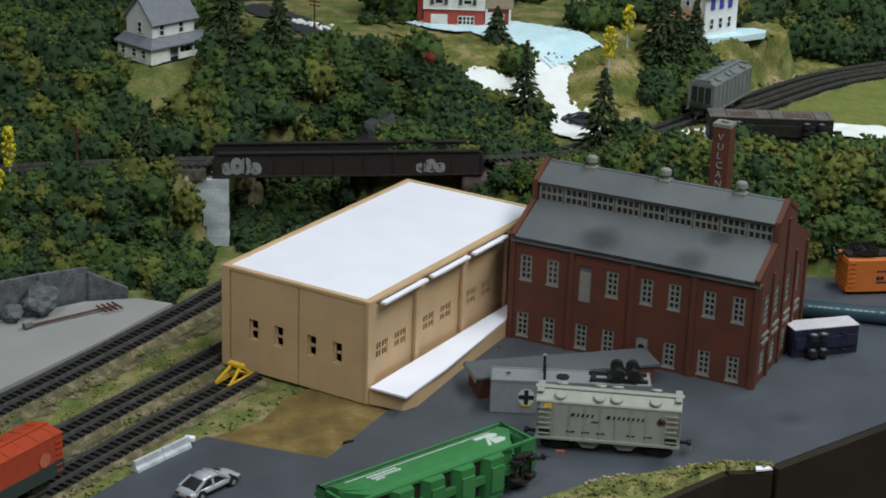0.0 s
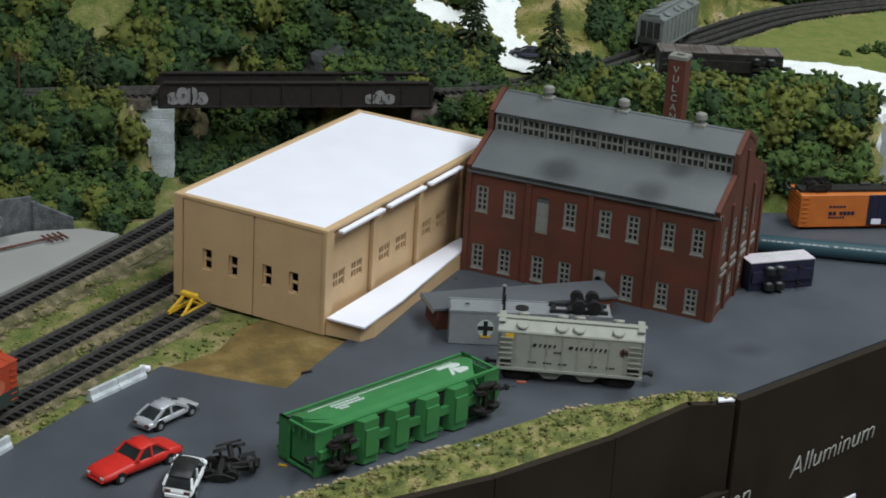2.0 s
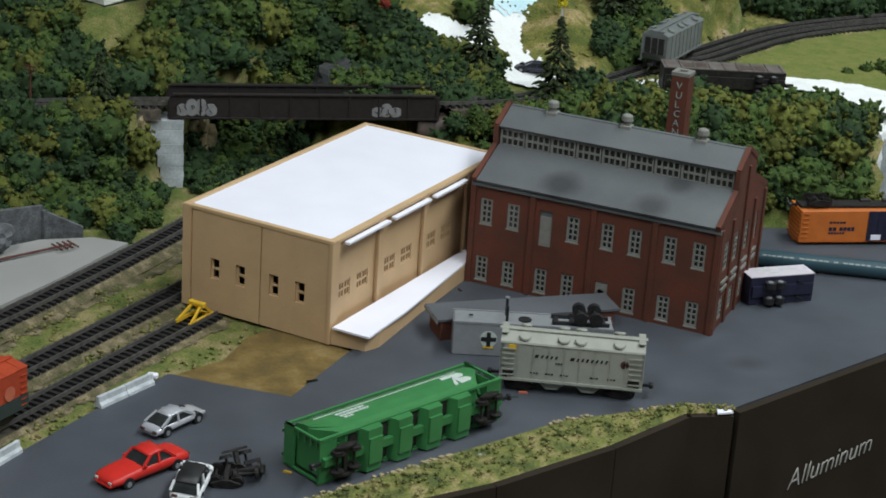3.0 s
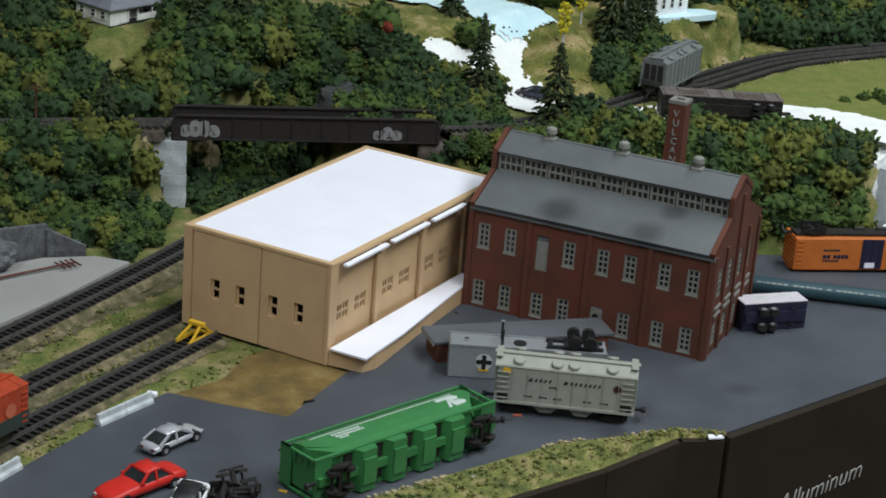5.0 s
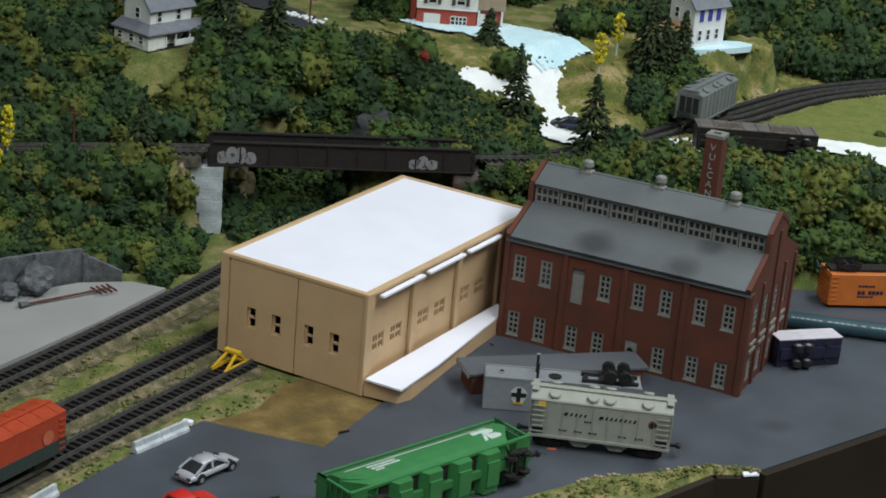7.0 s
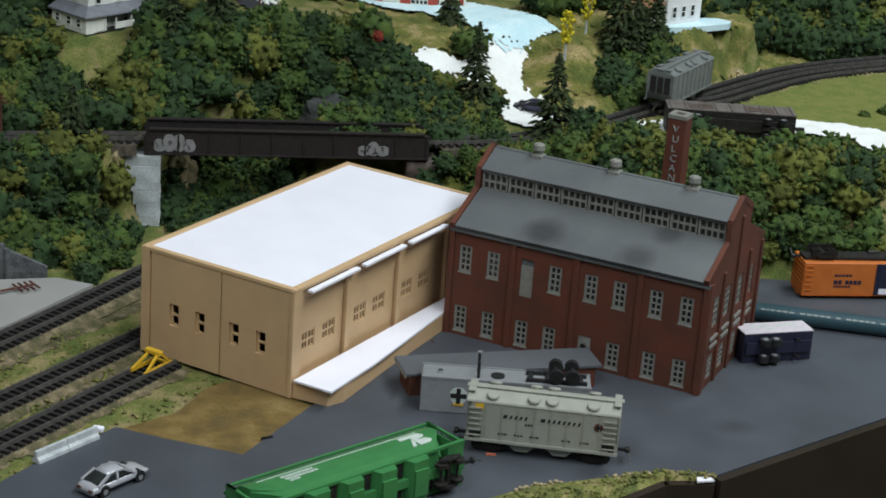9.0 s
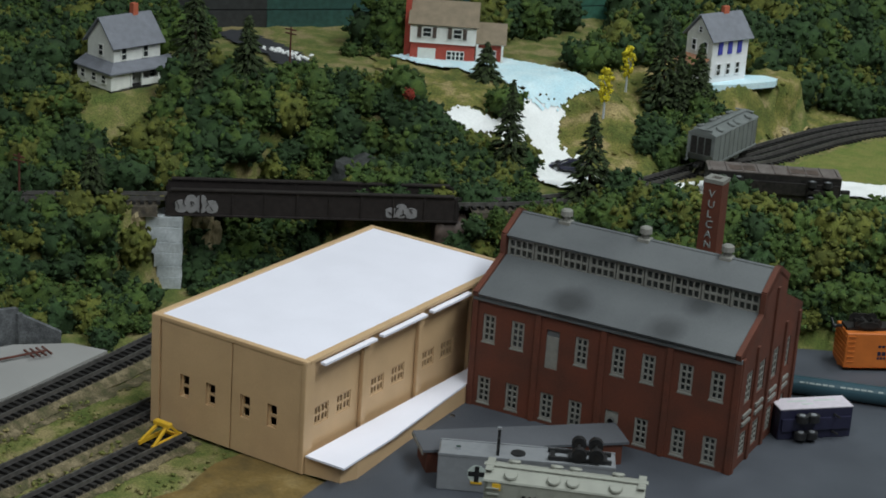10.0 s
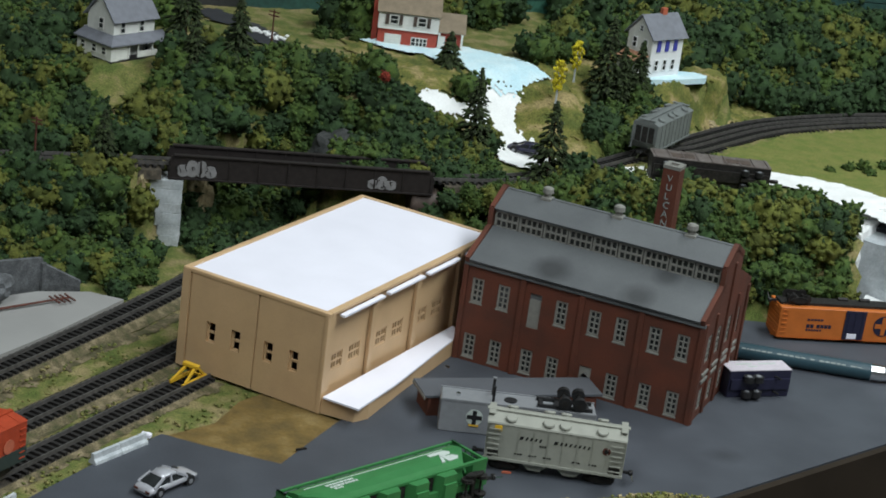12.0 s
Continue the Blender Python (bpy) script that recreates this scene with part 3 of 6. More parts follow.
def ties_along(t, points, z, pitch=0.0045, limit=140):
    p = np.array(points, float)
    d = np.r_[0, np.cumsum(np.linalg.norm(np.diff(p, axis=0), axis=1))]
    for s in np.arange(0.002, d[-1], pitch)[:limit]:
        x, y = np.interp(s, d, p[:, 0]), np.interp(s, d, p[:, 1])
        k = min(np.searchsorted(d, s), len(p) - 1)
        a = math.atan2(p[k][1] - p[k - 1][1], p[k][0] - p[k - 1][0]) - math.pi / 2
        o = part("tie", tie_mesh, None, t)
        o.matrix_world = pose(x, y, z, 0, 0, math.degrees(a) + random.uniform(-1, 1))


def straight(x0, y0, x1, y1, n=12):
    return [(x0 + (x1 - x0) * k / n, y0 + (y1 - y0) * k / n) for k in range(n + 1)]


# ---- tan warehouse ----
W, L, H = 0.0863, 0.1716, 0.0533
wh = thing("warehouse", pose(0, 0, 0), "plain tan plastic warehouse with a white card roof", "warehouse")
hole = [(-0.0700, 0.0172, -0.0645, 0.0283), (-0.0547, 0.0172, -0.0492, 0.0283), (-0.0348, 0.0172, -0.0293, 0.0283), (-0.0195, 0.0172, -0.0140, 0.0283)]
bays = [(0.0095, 0.0460), (0.0508, 0.0912), (0.0958, 0.1345), (0.139, 0.1685)]
side_hole = [(b + o, 0.0195, b + o + 0.0110, 0.0285) for b in (0.0095, 0.0530, 0.0953, 0.1385) for o in (0.0, 0.0168)]
FT = 0.0022
part("front_wall", wall_with_holes(B(), -W, 0.0, 0.0, H - 0.001, hole, "y", 0.0006, FT), M["tan"], wh)
part("side_wall", wall_with_holes(B(), FT, L, 0.0, H - 0.001, side_hole, "x", -0.0008, -0.0026), M["tan"], wh)
part("rear_wall", box(B(), -W + FT, L, 0, 0, L + FT, H - 0.001), M["tan"], wh)
part("track_side_wall", box(B(), -W, FT, 0, -W + FT, L, H - 0.001), M["tan"], wh)
for x0, x1 in ((-W - 0.0005, -W + 0.0042), (-W + 0.0052, -0.0403), (-0.0393, -0.0007)):
    bm = B()
    hs = [h for h in hole if x0 < h[0] and h[2] < x1]
    wall_with_holes(bm, x0, x1, 0.0, H, hs, "y", -0.0008 if x1 - x0 < 0.01 else -0.0002, 0.0004)
    part("wall_panel", bm, M["tan"], wh)
for y0, y1 in ((-0.0008, 0.0060), (0.0432, 0.0470), (0.0886, 0.0928), (0.1350, 0.1388), (0.1680, L + 0.001)):
    part("pilaster", box(B(), -0.0006, y0, 0.0, 0.0016, y1, H, 0.0003), M["tan"], wh)
part("parapet", box(B(), -W - 0.0006, -0.0006, H - 0.0015, 0.0018, 0.0024, H + 0.0006, 0.0003), M["tan"], wh)
part("parapet", box(B(), -W - 0.0006, 0.0024, H - 0.0015, -W + 0.0028, L + 0.002, H + 0.0006, 0.0003), M["tan"], wh)
part("parapet", box(B(), -0.0018, 0.0024, H - 0.0015, 0.0018, L + 0.002, H + 0.0006, 0.0003), M["tan"], wh)
part("parapet", box(B(), -W + 0.0028, L - 0.0008, H - 0.0015, -0.0018, L + 0.002, H + 0.0006, 0.0003), M["tan"], wh)
part("roof_sheet", box(B(), -W + 0.0029, 0.0025, H - 0.0012, -0.0019, L - 0.0009, H + 0.0001), M["card"], wh, "glossy white card roof sheet")
# solid brown block, coloured to imitate the shade behind the windows
part("interior_shade_block", box(B(), -W + 0.012, 0.012, 0.001, -0.012, L - 0.012, H - 0.008), M["brown"], wh, "dark brown block standing in for the shaded inside")
for h in hole:
    w = part("window", wall_with_holes(B(), h[0], h[2], h[1], h[3], [(h[0] + 0.0012, h[1] + 0.0008, h[2] - 0.0005, h[1] + 0.0050), (h[0] + 0.0012, h[1] + 0.0061, h[2] - 0.0005, h[3] - 0.0008)], "y", 0.0012, 0.0020), M["tan"], wh)
    part("meeting_rail", box(B(), h[0] + 0.001, 0.0008, h[1] + 0.0050, h[2] - 0.0004, 0.0013, h[1] + 0.0061), M["tan"], w)
for h in side_hole:
    panes = []
    for i in range(2):
        for j in range(2):
            y0, z0 = h[0] + 0.0012 + i * 0.0052, h[1] + 0.0008 + j * 0.0041
            panes += [(y0 + 0.0001, z0, y0 + 0.0017, z0 + 0.0032), (y0 + 0.0024, z0, y0 + 0.0040, z0 + 0.0032)]
    part("window", wall_with_holes(B(), h[0], h[2], h[1], h[3], panes, "x", -0.0012, -0.0020), M["tan"], wh)
for y0, y1 in ((0.0095, 0.0492), (0.0542, 0.0905), (0.0955, 0.1300), (0.1395, 0.1660)):
    part("door_canopy", box(B(), 0.0016, y0, 0.0498, 0.0046, y1, 0.0512, 0.0002), M["card"], wh, "white strip canopy over a loading door")

dock = thing("loading_dock", pose(0, 0, 0), "tan plastic loading dock with a white card deck", "loading dock")
part("dock_base", prism(B(), [(0.0018, 0.0008), (0.0195, 0.0035), (0.0225, 0.012), (0.0175, 0.060), (0.0120, 0.135), (0.0018, 0.135)], "z", 0.0, 0.0085), M["tan"], dock)
part("deck_sheet", prism(B(), [(0.0030, -0.0005), (0.0236, 0.0000), (0.0215, 0.040), (0.0165, 0.085), (0.0118, 0.128), (0.0030, 0.134)], "z", 0.0088, 0.0098), M["card"], dock, "loose white card sheet on the dock")

# ---- brick building ----
VA = math.degrees(0.0846)
VL, VHe, VHr, VD = 0.1355, 0.0577, 0.0880, 0.0814
VM = pose(0.0145, 0.1159, 0, 0, 0, VA)
fac = thing("brick_factory", VM, "two-storey red brick factory with a grey monitor roof", "factory building")
ups = [0.0052, 0.0204, 0.0388, 0.0538, 0.0727, 0.0877, 0.1064, 0.1218]
holes = []
for k, u in enumerate(ups):
    holes.append((u, 0.0285 if k == 2 else 0.0335, u + 0.0068, 0.0482))
    holes.append((u - 0.0006, 0.0018 if k != 4 else 0.0, u + 0.0062, 0.0160))
part("front_wall", wall_with_holes(B(), 0, VL, 0, VHe, holes, "y", 0.0, 0.0025), M["brick"], fac)
c0, c1, zt, zb = 0.0262, VD - 0.0262, 0.0800, 0.0695
gable = [(0, 0), (VD, 0), (VD, VHe), (c1, zb), (c1, zt), (VD / 2, VHr), (c0, zt), (c0, zb), (0, VHe)]


def gable_wall(x0, x1):
    bm = B()
    gh = []
    for d in (0.010, 0.027, 0.0457, 0.0627):
        gh += [(d, 0.004, d + 0.0085, 0.0165), (d, 0.031, d + 0.0085, 0.0465)]
    wall_with_holes(bm, 0, VD, 0, VHe, gh, "x", x0, x1)
    prism(bm, [(0, VHe), (VD, VHe), (c1 + 0.0, zb), (c0, zb)], "x", x0, x1)
    prism(bm, [(c0, zb), (c1, zb), (c1, zt), (VD / 2, VHr), (c0, zt)], "x", x0, x1)
    return bm


part("gable_wall", gable_wall(0.0, 0.0025), M["brick"], fac)
part("gable_wall", gable_wall(VL - 0.0025, VL), M["brick"], fac)
part("rear_wall", box(B(), 0.0025, VD - 0.0025, 0, VL - 0.0025, VD, VHe), M["brick"], fac)


def sloped(bm, a, b, x0, x1, thick):
    d = Vector((0, b[0] - a[0], b[1] - a[1])).normalized()
    n = Vector((0, -d.z, d.y)) * thick
    vs = [bm.verts.new((x, p[0] + o.y, p[1] + o.z)) for x in (x0, x1) for p, o in ((a, 0 * n), (b, 0 * n), (b, n), (a, n))]
    for f in ((3, 2, 1, 0), (4, 5, 6, 7), (0, 1, 5, 4), (1, 2, 6, 5), (2, 3, 7, 6), (3, 0, 4, 7)):
        bm.faces.new([vs[i] for i in f])
    return bm


for a, b in (((-0.0022, VHe - 0.0004), (c0, zb)), ((VD + 0.0022, VHe - 0.0004), (c1, zb)), ((c0 - 0.0015, zt - 0.0002), (VD / 2, VHr - 0.0004)), ((c1 + 0.0015, zt - 0.0002), (VD / 2, VHr - 0.0004))):
    part("roof_slope", sloped(B(), a, b, 0.0027, VL - 0.0027, 0.0012 if a[0] < b[0] else -0.0012), M["roof"], fac, "dull grey painted roof slope with dark smudges")
part("ridge_cap", box(B(), 0.0027, VD / 2 - 0.0012, VHr - 0.0006, VL - 0.0027, VD / 2 + 0.0012, VHr + 0.0010, 0.0003), M["roof"], fac)
for x in (-0.0006, VL - 0.0031):
    for a, b in (((-0.002, VHe), (c0, zb + 0.0007)), ((c0 - 0.0006, zb), (c0 - 0.0006, zt + 0.001)), ((c0 - 0.001, zt), (VD / 2, VHr + 0.0004)), ((VD / 2, VHr + 0.0004), (c1 + 0.001, zt)), ((VD + 0.002, VHe), (c1, zb + 0.0007))):
        part("coping", beam(B(), (x + 0.0018, *a), (x + 0.0018, *b), 0.0038, 0.0026, (1, 0, 0)), M["brick"], fac)
for u in (-0.0006, 0.0329, 0.0667, 0.0999, 0.1331):
    part("pilaster", box(B(), u, -0.0011, 0, u + 0.0030, 0.0002, VHe - 0.003, 0.0002), M["brick"], fac)
part("cornice", box(B(), -0.0004, -0.0014, VHe - 0.0030, VL + 0.0004, 0.0002, VHe - 0.0008, 0.0002), M["roof"], fac)
for u in (0.0, 0.0200, 0.0397, 0.0595, 0.0784):
    part("pilaster", box(B(), VL - 0.0002, u, 0, VL + 0.0011, u + 0.0030, VHe - 0.001 if u not in (0.0397,) else zt, 0.0002), M["brick"], fac)
# clerestory glazing, eight units along the monitor
for face in (c0, c1 - 0.0016):
    for k in range(9):
        u0 = 0.0030 + k * (VL - 0.0060) / 9
        u1 = u0 + (VL - 0.0060) / 9 - 0.0006
        step = (u1 - u0 - 0.0012) / 4
        panes = [(u0 + 0.0008 + i * step + 0.0004, zb + 0.0013 + j * 0.0043, u0 + 0.0008 + (i + 1) * step - 0.0004, zb + 0.0046 + j * 0.0043) for i in range(4) for j in range(2)]
        part("clerestory_window", wall_with_holes(B(), u0, u1, zb, zt, panes, "y", face, face + 0.0012), M["stonewhite"], fac)
part("clerestory_glass", box(B(), 0.003, c0 + 0.0014, zb, VL - 0.003, c1 - 0.0018, zt), M["greypane"], fac, "dull grey clerestory glass")


def sash(h, axis, near, parent):
    cols, rows = 2, 4
    pw, ph = (h[2] - h[0] - 0.0016) / cols, (h[3] - h[1] - 0.0022) / rows
    panes = [(h[0] + 0.0008 + i * pw + 0.0004, h[1] + 0.0014 + j * ph + 0.0003, h[0] + 0.0008 + (i + 1) * pw - 0.0004, h[1] + 0.0014 + (j + 1) * ph - 0.0004) for i in range(cols) for j in range(rows)]
    w = part("window", wall_with_holes(B(), *[h[0], h[2], h[1], h[3]], panes, axis, near, near + (0.0008 if axis == "y" else -0.0008)), M["stonewhite"], parent)
    a, b = (near + 0.0010, near + 0.0013) if axis == "y" else (near - 0.0013, near - 0.0010)
    part("pane", box(B(), *((h[0], a, h[1], h[2], b, h[3]) if axis == "y" else (a, h[0], h[1], b, h[2], h[3]))), M["glass"], w, "dark glass")
    if axis == "y":
        part("sill", box(B(), h[0] - 0.0003, near - 0.0007, h[1] - 0.0001, h[2] + 0.0003, near + 0.0002, h[1] + 0.0006), M["stonewhite"], w)
    return w


for k, h in enumerate(holes):
    if k == 4:
        d = part("loading_door", box(B(), h[0], 0.0006, h[1], h[2], 0.0016, h[3] - 0.0034), M["stonewhite"], fac, "pale boarded upper door")
        part("transom", box(B(), h[0], 0.0010, h[3] - 0.0034, h[2], 0.0018, h[3]), M["roof"], d)
    elif k == 9:
        d = part("door", box(B(), h[0], 0.0006, h[1], h[2], 0.0016, h[3]), M["stonewhite"], fac, "pale door with a round lamp")
        part("lamp", tube(B(), (h[0] + 0.0035, 0.0006, 0.0115), (h[0] + 0.0035, -0.0012, 0.0110), 0.0014, 0.0016), M["chrome"], d)
    else:
        sash(h, "y", 0.0005, fac)
for d in (0.010, 0.027, 0.0457, 0.0627):
    sash((d, 0.004, d + 0.0085, 0.0165), "x", VL - 0.0005, fac)
    sash((d, 0.031, d + 0.0085, 0.0465), "x", VL - 0.0005, fac)
    for z in (0.0205, 0.0245):
        part("stone_band", box(B(), VL - 0.0004, d - 0.001, z, VL + 0.0009, d + 0.0095, z + 0.0016), M["stonewhite"], fac)
for u in (0.0262, 0.0677, 0.1091):
    v = part("roof_vent", tube(B(), (u, VD / 2, VHr), (u, VD / 2, VHr + 0.0036), 0.0022, 0.0019), M["stonewhite"], fac, "pale round roof ventilator")
    part("vent_base", box(B(), u - 0.0030, VD / 2 - 0.0030, VHr - 0.0014, u + 0.0030, VD / 2 + 0.0030, VHr + 0.0012, 0.0003), M["stonewhite"], v)
    part("vent_cap", tube(B(), (u, VD / 2, VHr + 0.0036), (u, VD / 2, VHr + 0.0062), 0.0031, 0.0029), M["stonewhite"], v)
    part("vent_lid", tube(B(), (u, VD / 2, VHr + 0.0062), (u, VD / 2, VHr + 0.0068), 0.0026, 0.0020), M["stonewhite"], v)

chim = thing("chimney", pose(0.0727, 0.2508, -0.002, 0, 0, VA), "square tapered brick chimney with white painted letters", "chimney")
bm = B()
prism(bm, [(-0.0058, -0.0058), (0.0058, -0.0058), (0.0058, 0.0058), (-0.0058, 0.0058)], "z", 0, 0.098)
for v in bm.verts:
    if v.co.z > 0.05:
        v.co.x *= 0.86
        v.co.y *= 0.86
part("shaft", bm, M["brick"], chim)
part("cap", wall_with_holes(B(), -0.0053, 0.0053, -0.0053, 0.0053, [(-0.0024, -0.0024, 0.0024, 0.0024)], "y", 0, 0.002), M["stonewhite"], chim).matrix_basis = pose(0, 0, 0.0992, 90, 0, 0) @ pose(0, -0.001, 0)
for k, ch in enumerate("VULCAN"):
    z = 0.0908 - k * 0.0054
    lettering(ch, 0.0056, pose(-0.0018, -0.0060 + 0.0008 * z / 0.098, z, 90, 0, 0), M["dimprint"], chim, name="letter", depth=0.0003, thin=0.00004)

# low annex with a grey roof
SA = math.degrees(math.atan2(0.0984 - 0.0285, 0.1133 - 0.0465))
an = thing("brick_annex", pose(0.0425, 0.0345, 0, 0, 0, SA), "low brick annex with a loose grey card roof", "annex")
part("roof_sheet", box(B(), -0.0002, 0.0010, 0.0104, 0.0968, 0.0226, 0.0116), M["annexroof"], an)
part("annex_wall", box(B(), 0.002, 0.002, 0, 0.094, 0.004, 0.0104), M["brick"], an)
part("annex_wall", box(B(), 0.002, 0.018, 0, 0.094, 0.020, 0.0104), M["brick"], an)
part("annex_wall", box(B(), 0.002, 0.004, 0, 0.004, 0.018, 0.0104), M["brick"], an)
part("annex_wall", box(B(), 0.092, 0.004, 0, 0.094, 0.018, 0.0104), M["brick"], an)
part("trim", box(B(), -0.0006, 0.0008, 0.0094, -0.0002, 0.0226, 0.0110), M["stonewhite"], an)


# ---- tracks on the ground and on the hill ----
T1 = [(-0.142, -0.30), (-0.1415, -0.10), (-0.1440, -0.007), (-0.1485, 0.075), (-0.158, 0.150), (-0.175, 0.235)]
T2 = straight(-0.0953, -0.30, -0.0963, 0.20)
T3 = straight(-0.0668, -0.30, -0.0672, -0.004)
t1 = track("siding_track", resample(T1, 0.008), -0.0004, "dark flex track curving past the concrete apron")
t2 = track("siding_track", T2, -0.0004, "dark straight track running beside the warehouse")
t3 = track("siding_track", T3, -0.0004, "dark stub track ending at a yellow buffer stop")
main = track("main_track", RAIL, RAIL_Z, "dark main line track crossing the bridge and curving away", gap=(-0.216, -0.085))
n = np.stack([RDIR[:, 1], -RDIR[:, 0]], 1)
INNER = (RAIL + n * 0.0165)[[k for k in range(len(RAIL)) if RAIL[k][1] > 0.47]]
INNER = np.vstack([(RAIL + n * 0.004)[[k for k in range(len(RAIL)) if 0.41 < RAIL[k][1] < 0.425]], INNER])
inner = track("passing_track", resample(INNER, 0.007), RAIL_Z - 0.0002, "dark second track diverging inside the curve")

# ---- girder bridge ----
bd = Vector((0.124, 0.1023, 0)).normalized()
BA = math.degrees(math.atan2(bd.y, bd.x))
br = thing("girder_bridge", pose(-0.2045, 0.1445, 0.0395, 0, 0, BA), "dark plate girder bridge with grey graffiti on one girder", "railway bridge")
BL = 0.1625
for y in (0.0, 0.0200):
    g = part("girder", prism(B(), [(0.0, 0), (BL, 0), (BL, 0.0095), (BL - 0.0015, 0.0125), (BL - 0.004, 0.0138), (0.004, 0.0138), (0.0015, 0.0125), (0, 0.0095)], "y", y, y + 0.0012), M["bridge"], br)
    part("top_flange", box(B(), 0.003, y - 0.0012, 0.0138, BL - 0.003, y + 0.0024, 0.0146), M["bridge"], g)
    part("bottom_flange", box(B(), 0.0, y - 0.0012, -0.0006, BL, y + 0.0024, 0.0002), M["bridge"], g)
    for k in range(10):
        x = 0.001 + k * (BL - 0.003) / 9
        part("stiffener", box(B(), x, y - 0.0008, 0.0002, x + 0.0009, y - 0.0001, 0.0138), M["bridge"], g)
part("deck", box(B(), 0.0, 0.0012, 0.0020, BL, 0.0200, 0.0042), M["bridge"], br)


def graffiti(x, w, h, strokes, flip):
    g = part("graffiti", B(), M["graffiti"], br, "pale grey painted graffiti lettering")
    bm = B()
    rnd = random.Random(5 + strokes)
    for k in range(strokes):
        cx = x + w * (k + 0.5) / strokes
        r = w / strokes * 0.62
        hh = h * (1.0 if k not in ((0, strokes - 1) if flip else (0,)) else 0.72)
        pts = []
        for i in range(14):
            a = i * math.tau / 14
            pts.append((cx + r * math.cos(a) * (1 + 0.12 * rnd.uniform(-1, 1)), 0.0010 + hh * (0.5 + 0.5 * math.copysign(abs(math.sin(a)) ** 0.6, math.sin(a)))))
        prism(bm, pts, "y", -0.00035 - 0.00006 * k, -0.00004)
    bm.to_mesh(g.data)
    bm.free()
    bm = B()
    for k in range(strokes + 2):
        cx = x + w * (k + 0.4) / (strokes + 2)
        p = Vector((cx, -0.0009, 0.002 + rnd.uniform(0, 0.3) * h))
        for _ in range(3):
            q = p + Vector((rnd.uniform(-0.25, 0.3) * w / strokes, 0, rnd.uniform(-0.15, 0.4) * h))
            q.z = min(max(q.z, 0.0016), h * 0.85)
            beam(bm, p, q, 0.0004, 0.0002, (0, 1, 0))
            p = q
    part("outline", bm, M["bridge"], g)


graffiti(0.0060, 0.0220, 0.0105, 4, True)
graffiti(0.1220, 0.0165, 0.0085, 3, True)


def rough_block(bm, amount, scale):
    for v in bm.verts:
        v.co += Vector(noise.noise_vector(v.co * scale)) * amount
    return bm


pier = thing("bridge_pier", pose(-0.2060, 0.1455, -0.006, 0, 0, BA), "pale cast plaster bridge abutment pier", "bridge pier")
COURSES = [0.0, 0.0085, 0.0150, 0.0230, 0.0295, 0.0375, 0.0440]
for k, (z0, z1) in enumerate(zip(COURSES[:-1], COURSES[1:])):
    f = k / 5
    bm = box(B(), -0.0020 - 0.0085 * f + 0.0003 * (k % 2), -0.0030, z0, 0.0100 + 0.0002 * (k % 3), 0.0240, z1 + 0.0002, 0.0004)
    bmesh.ops.subdivide_edges(bm, edges=[e for e in bm.edges if e.calc_length() > 0.004], cuts=4, use_grid_fill=True)
    part("cast_course", rough_block(bm, 0.0007, 120), M["pier"], pier)
bm = box(B(), -0.0135, 0.0010, 0.0415, -0.0060, 0.0225, 0.0478, 0.0010)
bmesh.ops.subdivide_edges(bm, edges=[e for e in bm.edges if e.calc_length() > 0.004], cuts=4, use_grid_fill=True)
part("bearing_seat", rough_block(bm, 0.0009, 200), M["pier"], pier)
# the far pier's dark brown stands in for the shade under the bridge
pier2 = thing("bridge_pier", pose(-0.085, 0.2480, -0.006, 0, 0, BA), "bridge pier behind the warehouse, its shade painted dark brown", "bridge pier")
bm = box(B(), -0.008, -0.003, 0, 0.010, 0.024, 0.0450)
bmesh.ops.subdivide_edges(bm, edges=bm.edges, cuts=4, use_grid_fill=True)
part("shaft", rough_block(bm, 0.0010, 130), M["brown"], pier2, smooth=True)


def boulder(name, m, r, material, label, seed, squash=0.8):
    bm = B()
    bmesh.ops.create_icosphere(bm, subdivisions=3, radius=r)
    for v in bm.verts:
        v.co *= 1 + 0.45 * noise.noise(v.co * (1.4 / r) + Vector((seed, 0, 0))) + 0.22 * noise.noise(v.co * (4.0 / r) + Vector((0, seed, 0)))
        v.co.z *= squash
    o = part(name, bm, material)
    o.matrix_world = m
    return tagged(o, label, "rock")


boulder("rock", pose(-0.2075, -0.004, 0.0075), 0.0095, M["rock"], "grey cast boulder against the retaining wall", 1.0, 0.95)
boulder("rock", pose(-0.2120, -0.020, 0.004), 0.0060, M["rock"], "small grey cast boulder on the concrete apron", 2.0)
boulder("rock", pose(-0.165, 0.270, 0.043), 0.016, M["darkrock"], "dark grey rock outcrop behind the bridge", 3.0, 0.7)
boulder("rock", pose(-0.2185, 0.1330, 0.0335, 0, 0, 40), 0.0068, M["tanrock"], "tan rock face beside the pale pier", 4.0, 1.5)
boulder("rock", pose(-0.2215, 0.1200, 0.0300, 0, 0, 40), 0.0060, M["tanrock"], "tan rock face below the hill track", 7.0, 1.0)
boulder("rock", pose(-0.2090, 0.1840, 0.0150), 0.0085, M["tanrock"], "tan rock face under the bridge", 5.0, 1.7)
boulder("rock", pose(-0.0115, 0.540, 0.047), 0.004, M["tanrock"], "tan rock at the foot of the bluff", 6.0, 0.7)
rw = thing("retaining_wall", pose(0, 0, 0), "grey cast concrete retaining wall at the foot of the hill", "retaining wall")
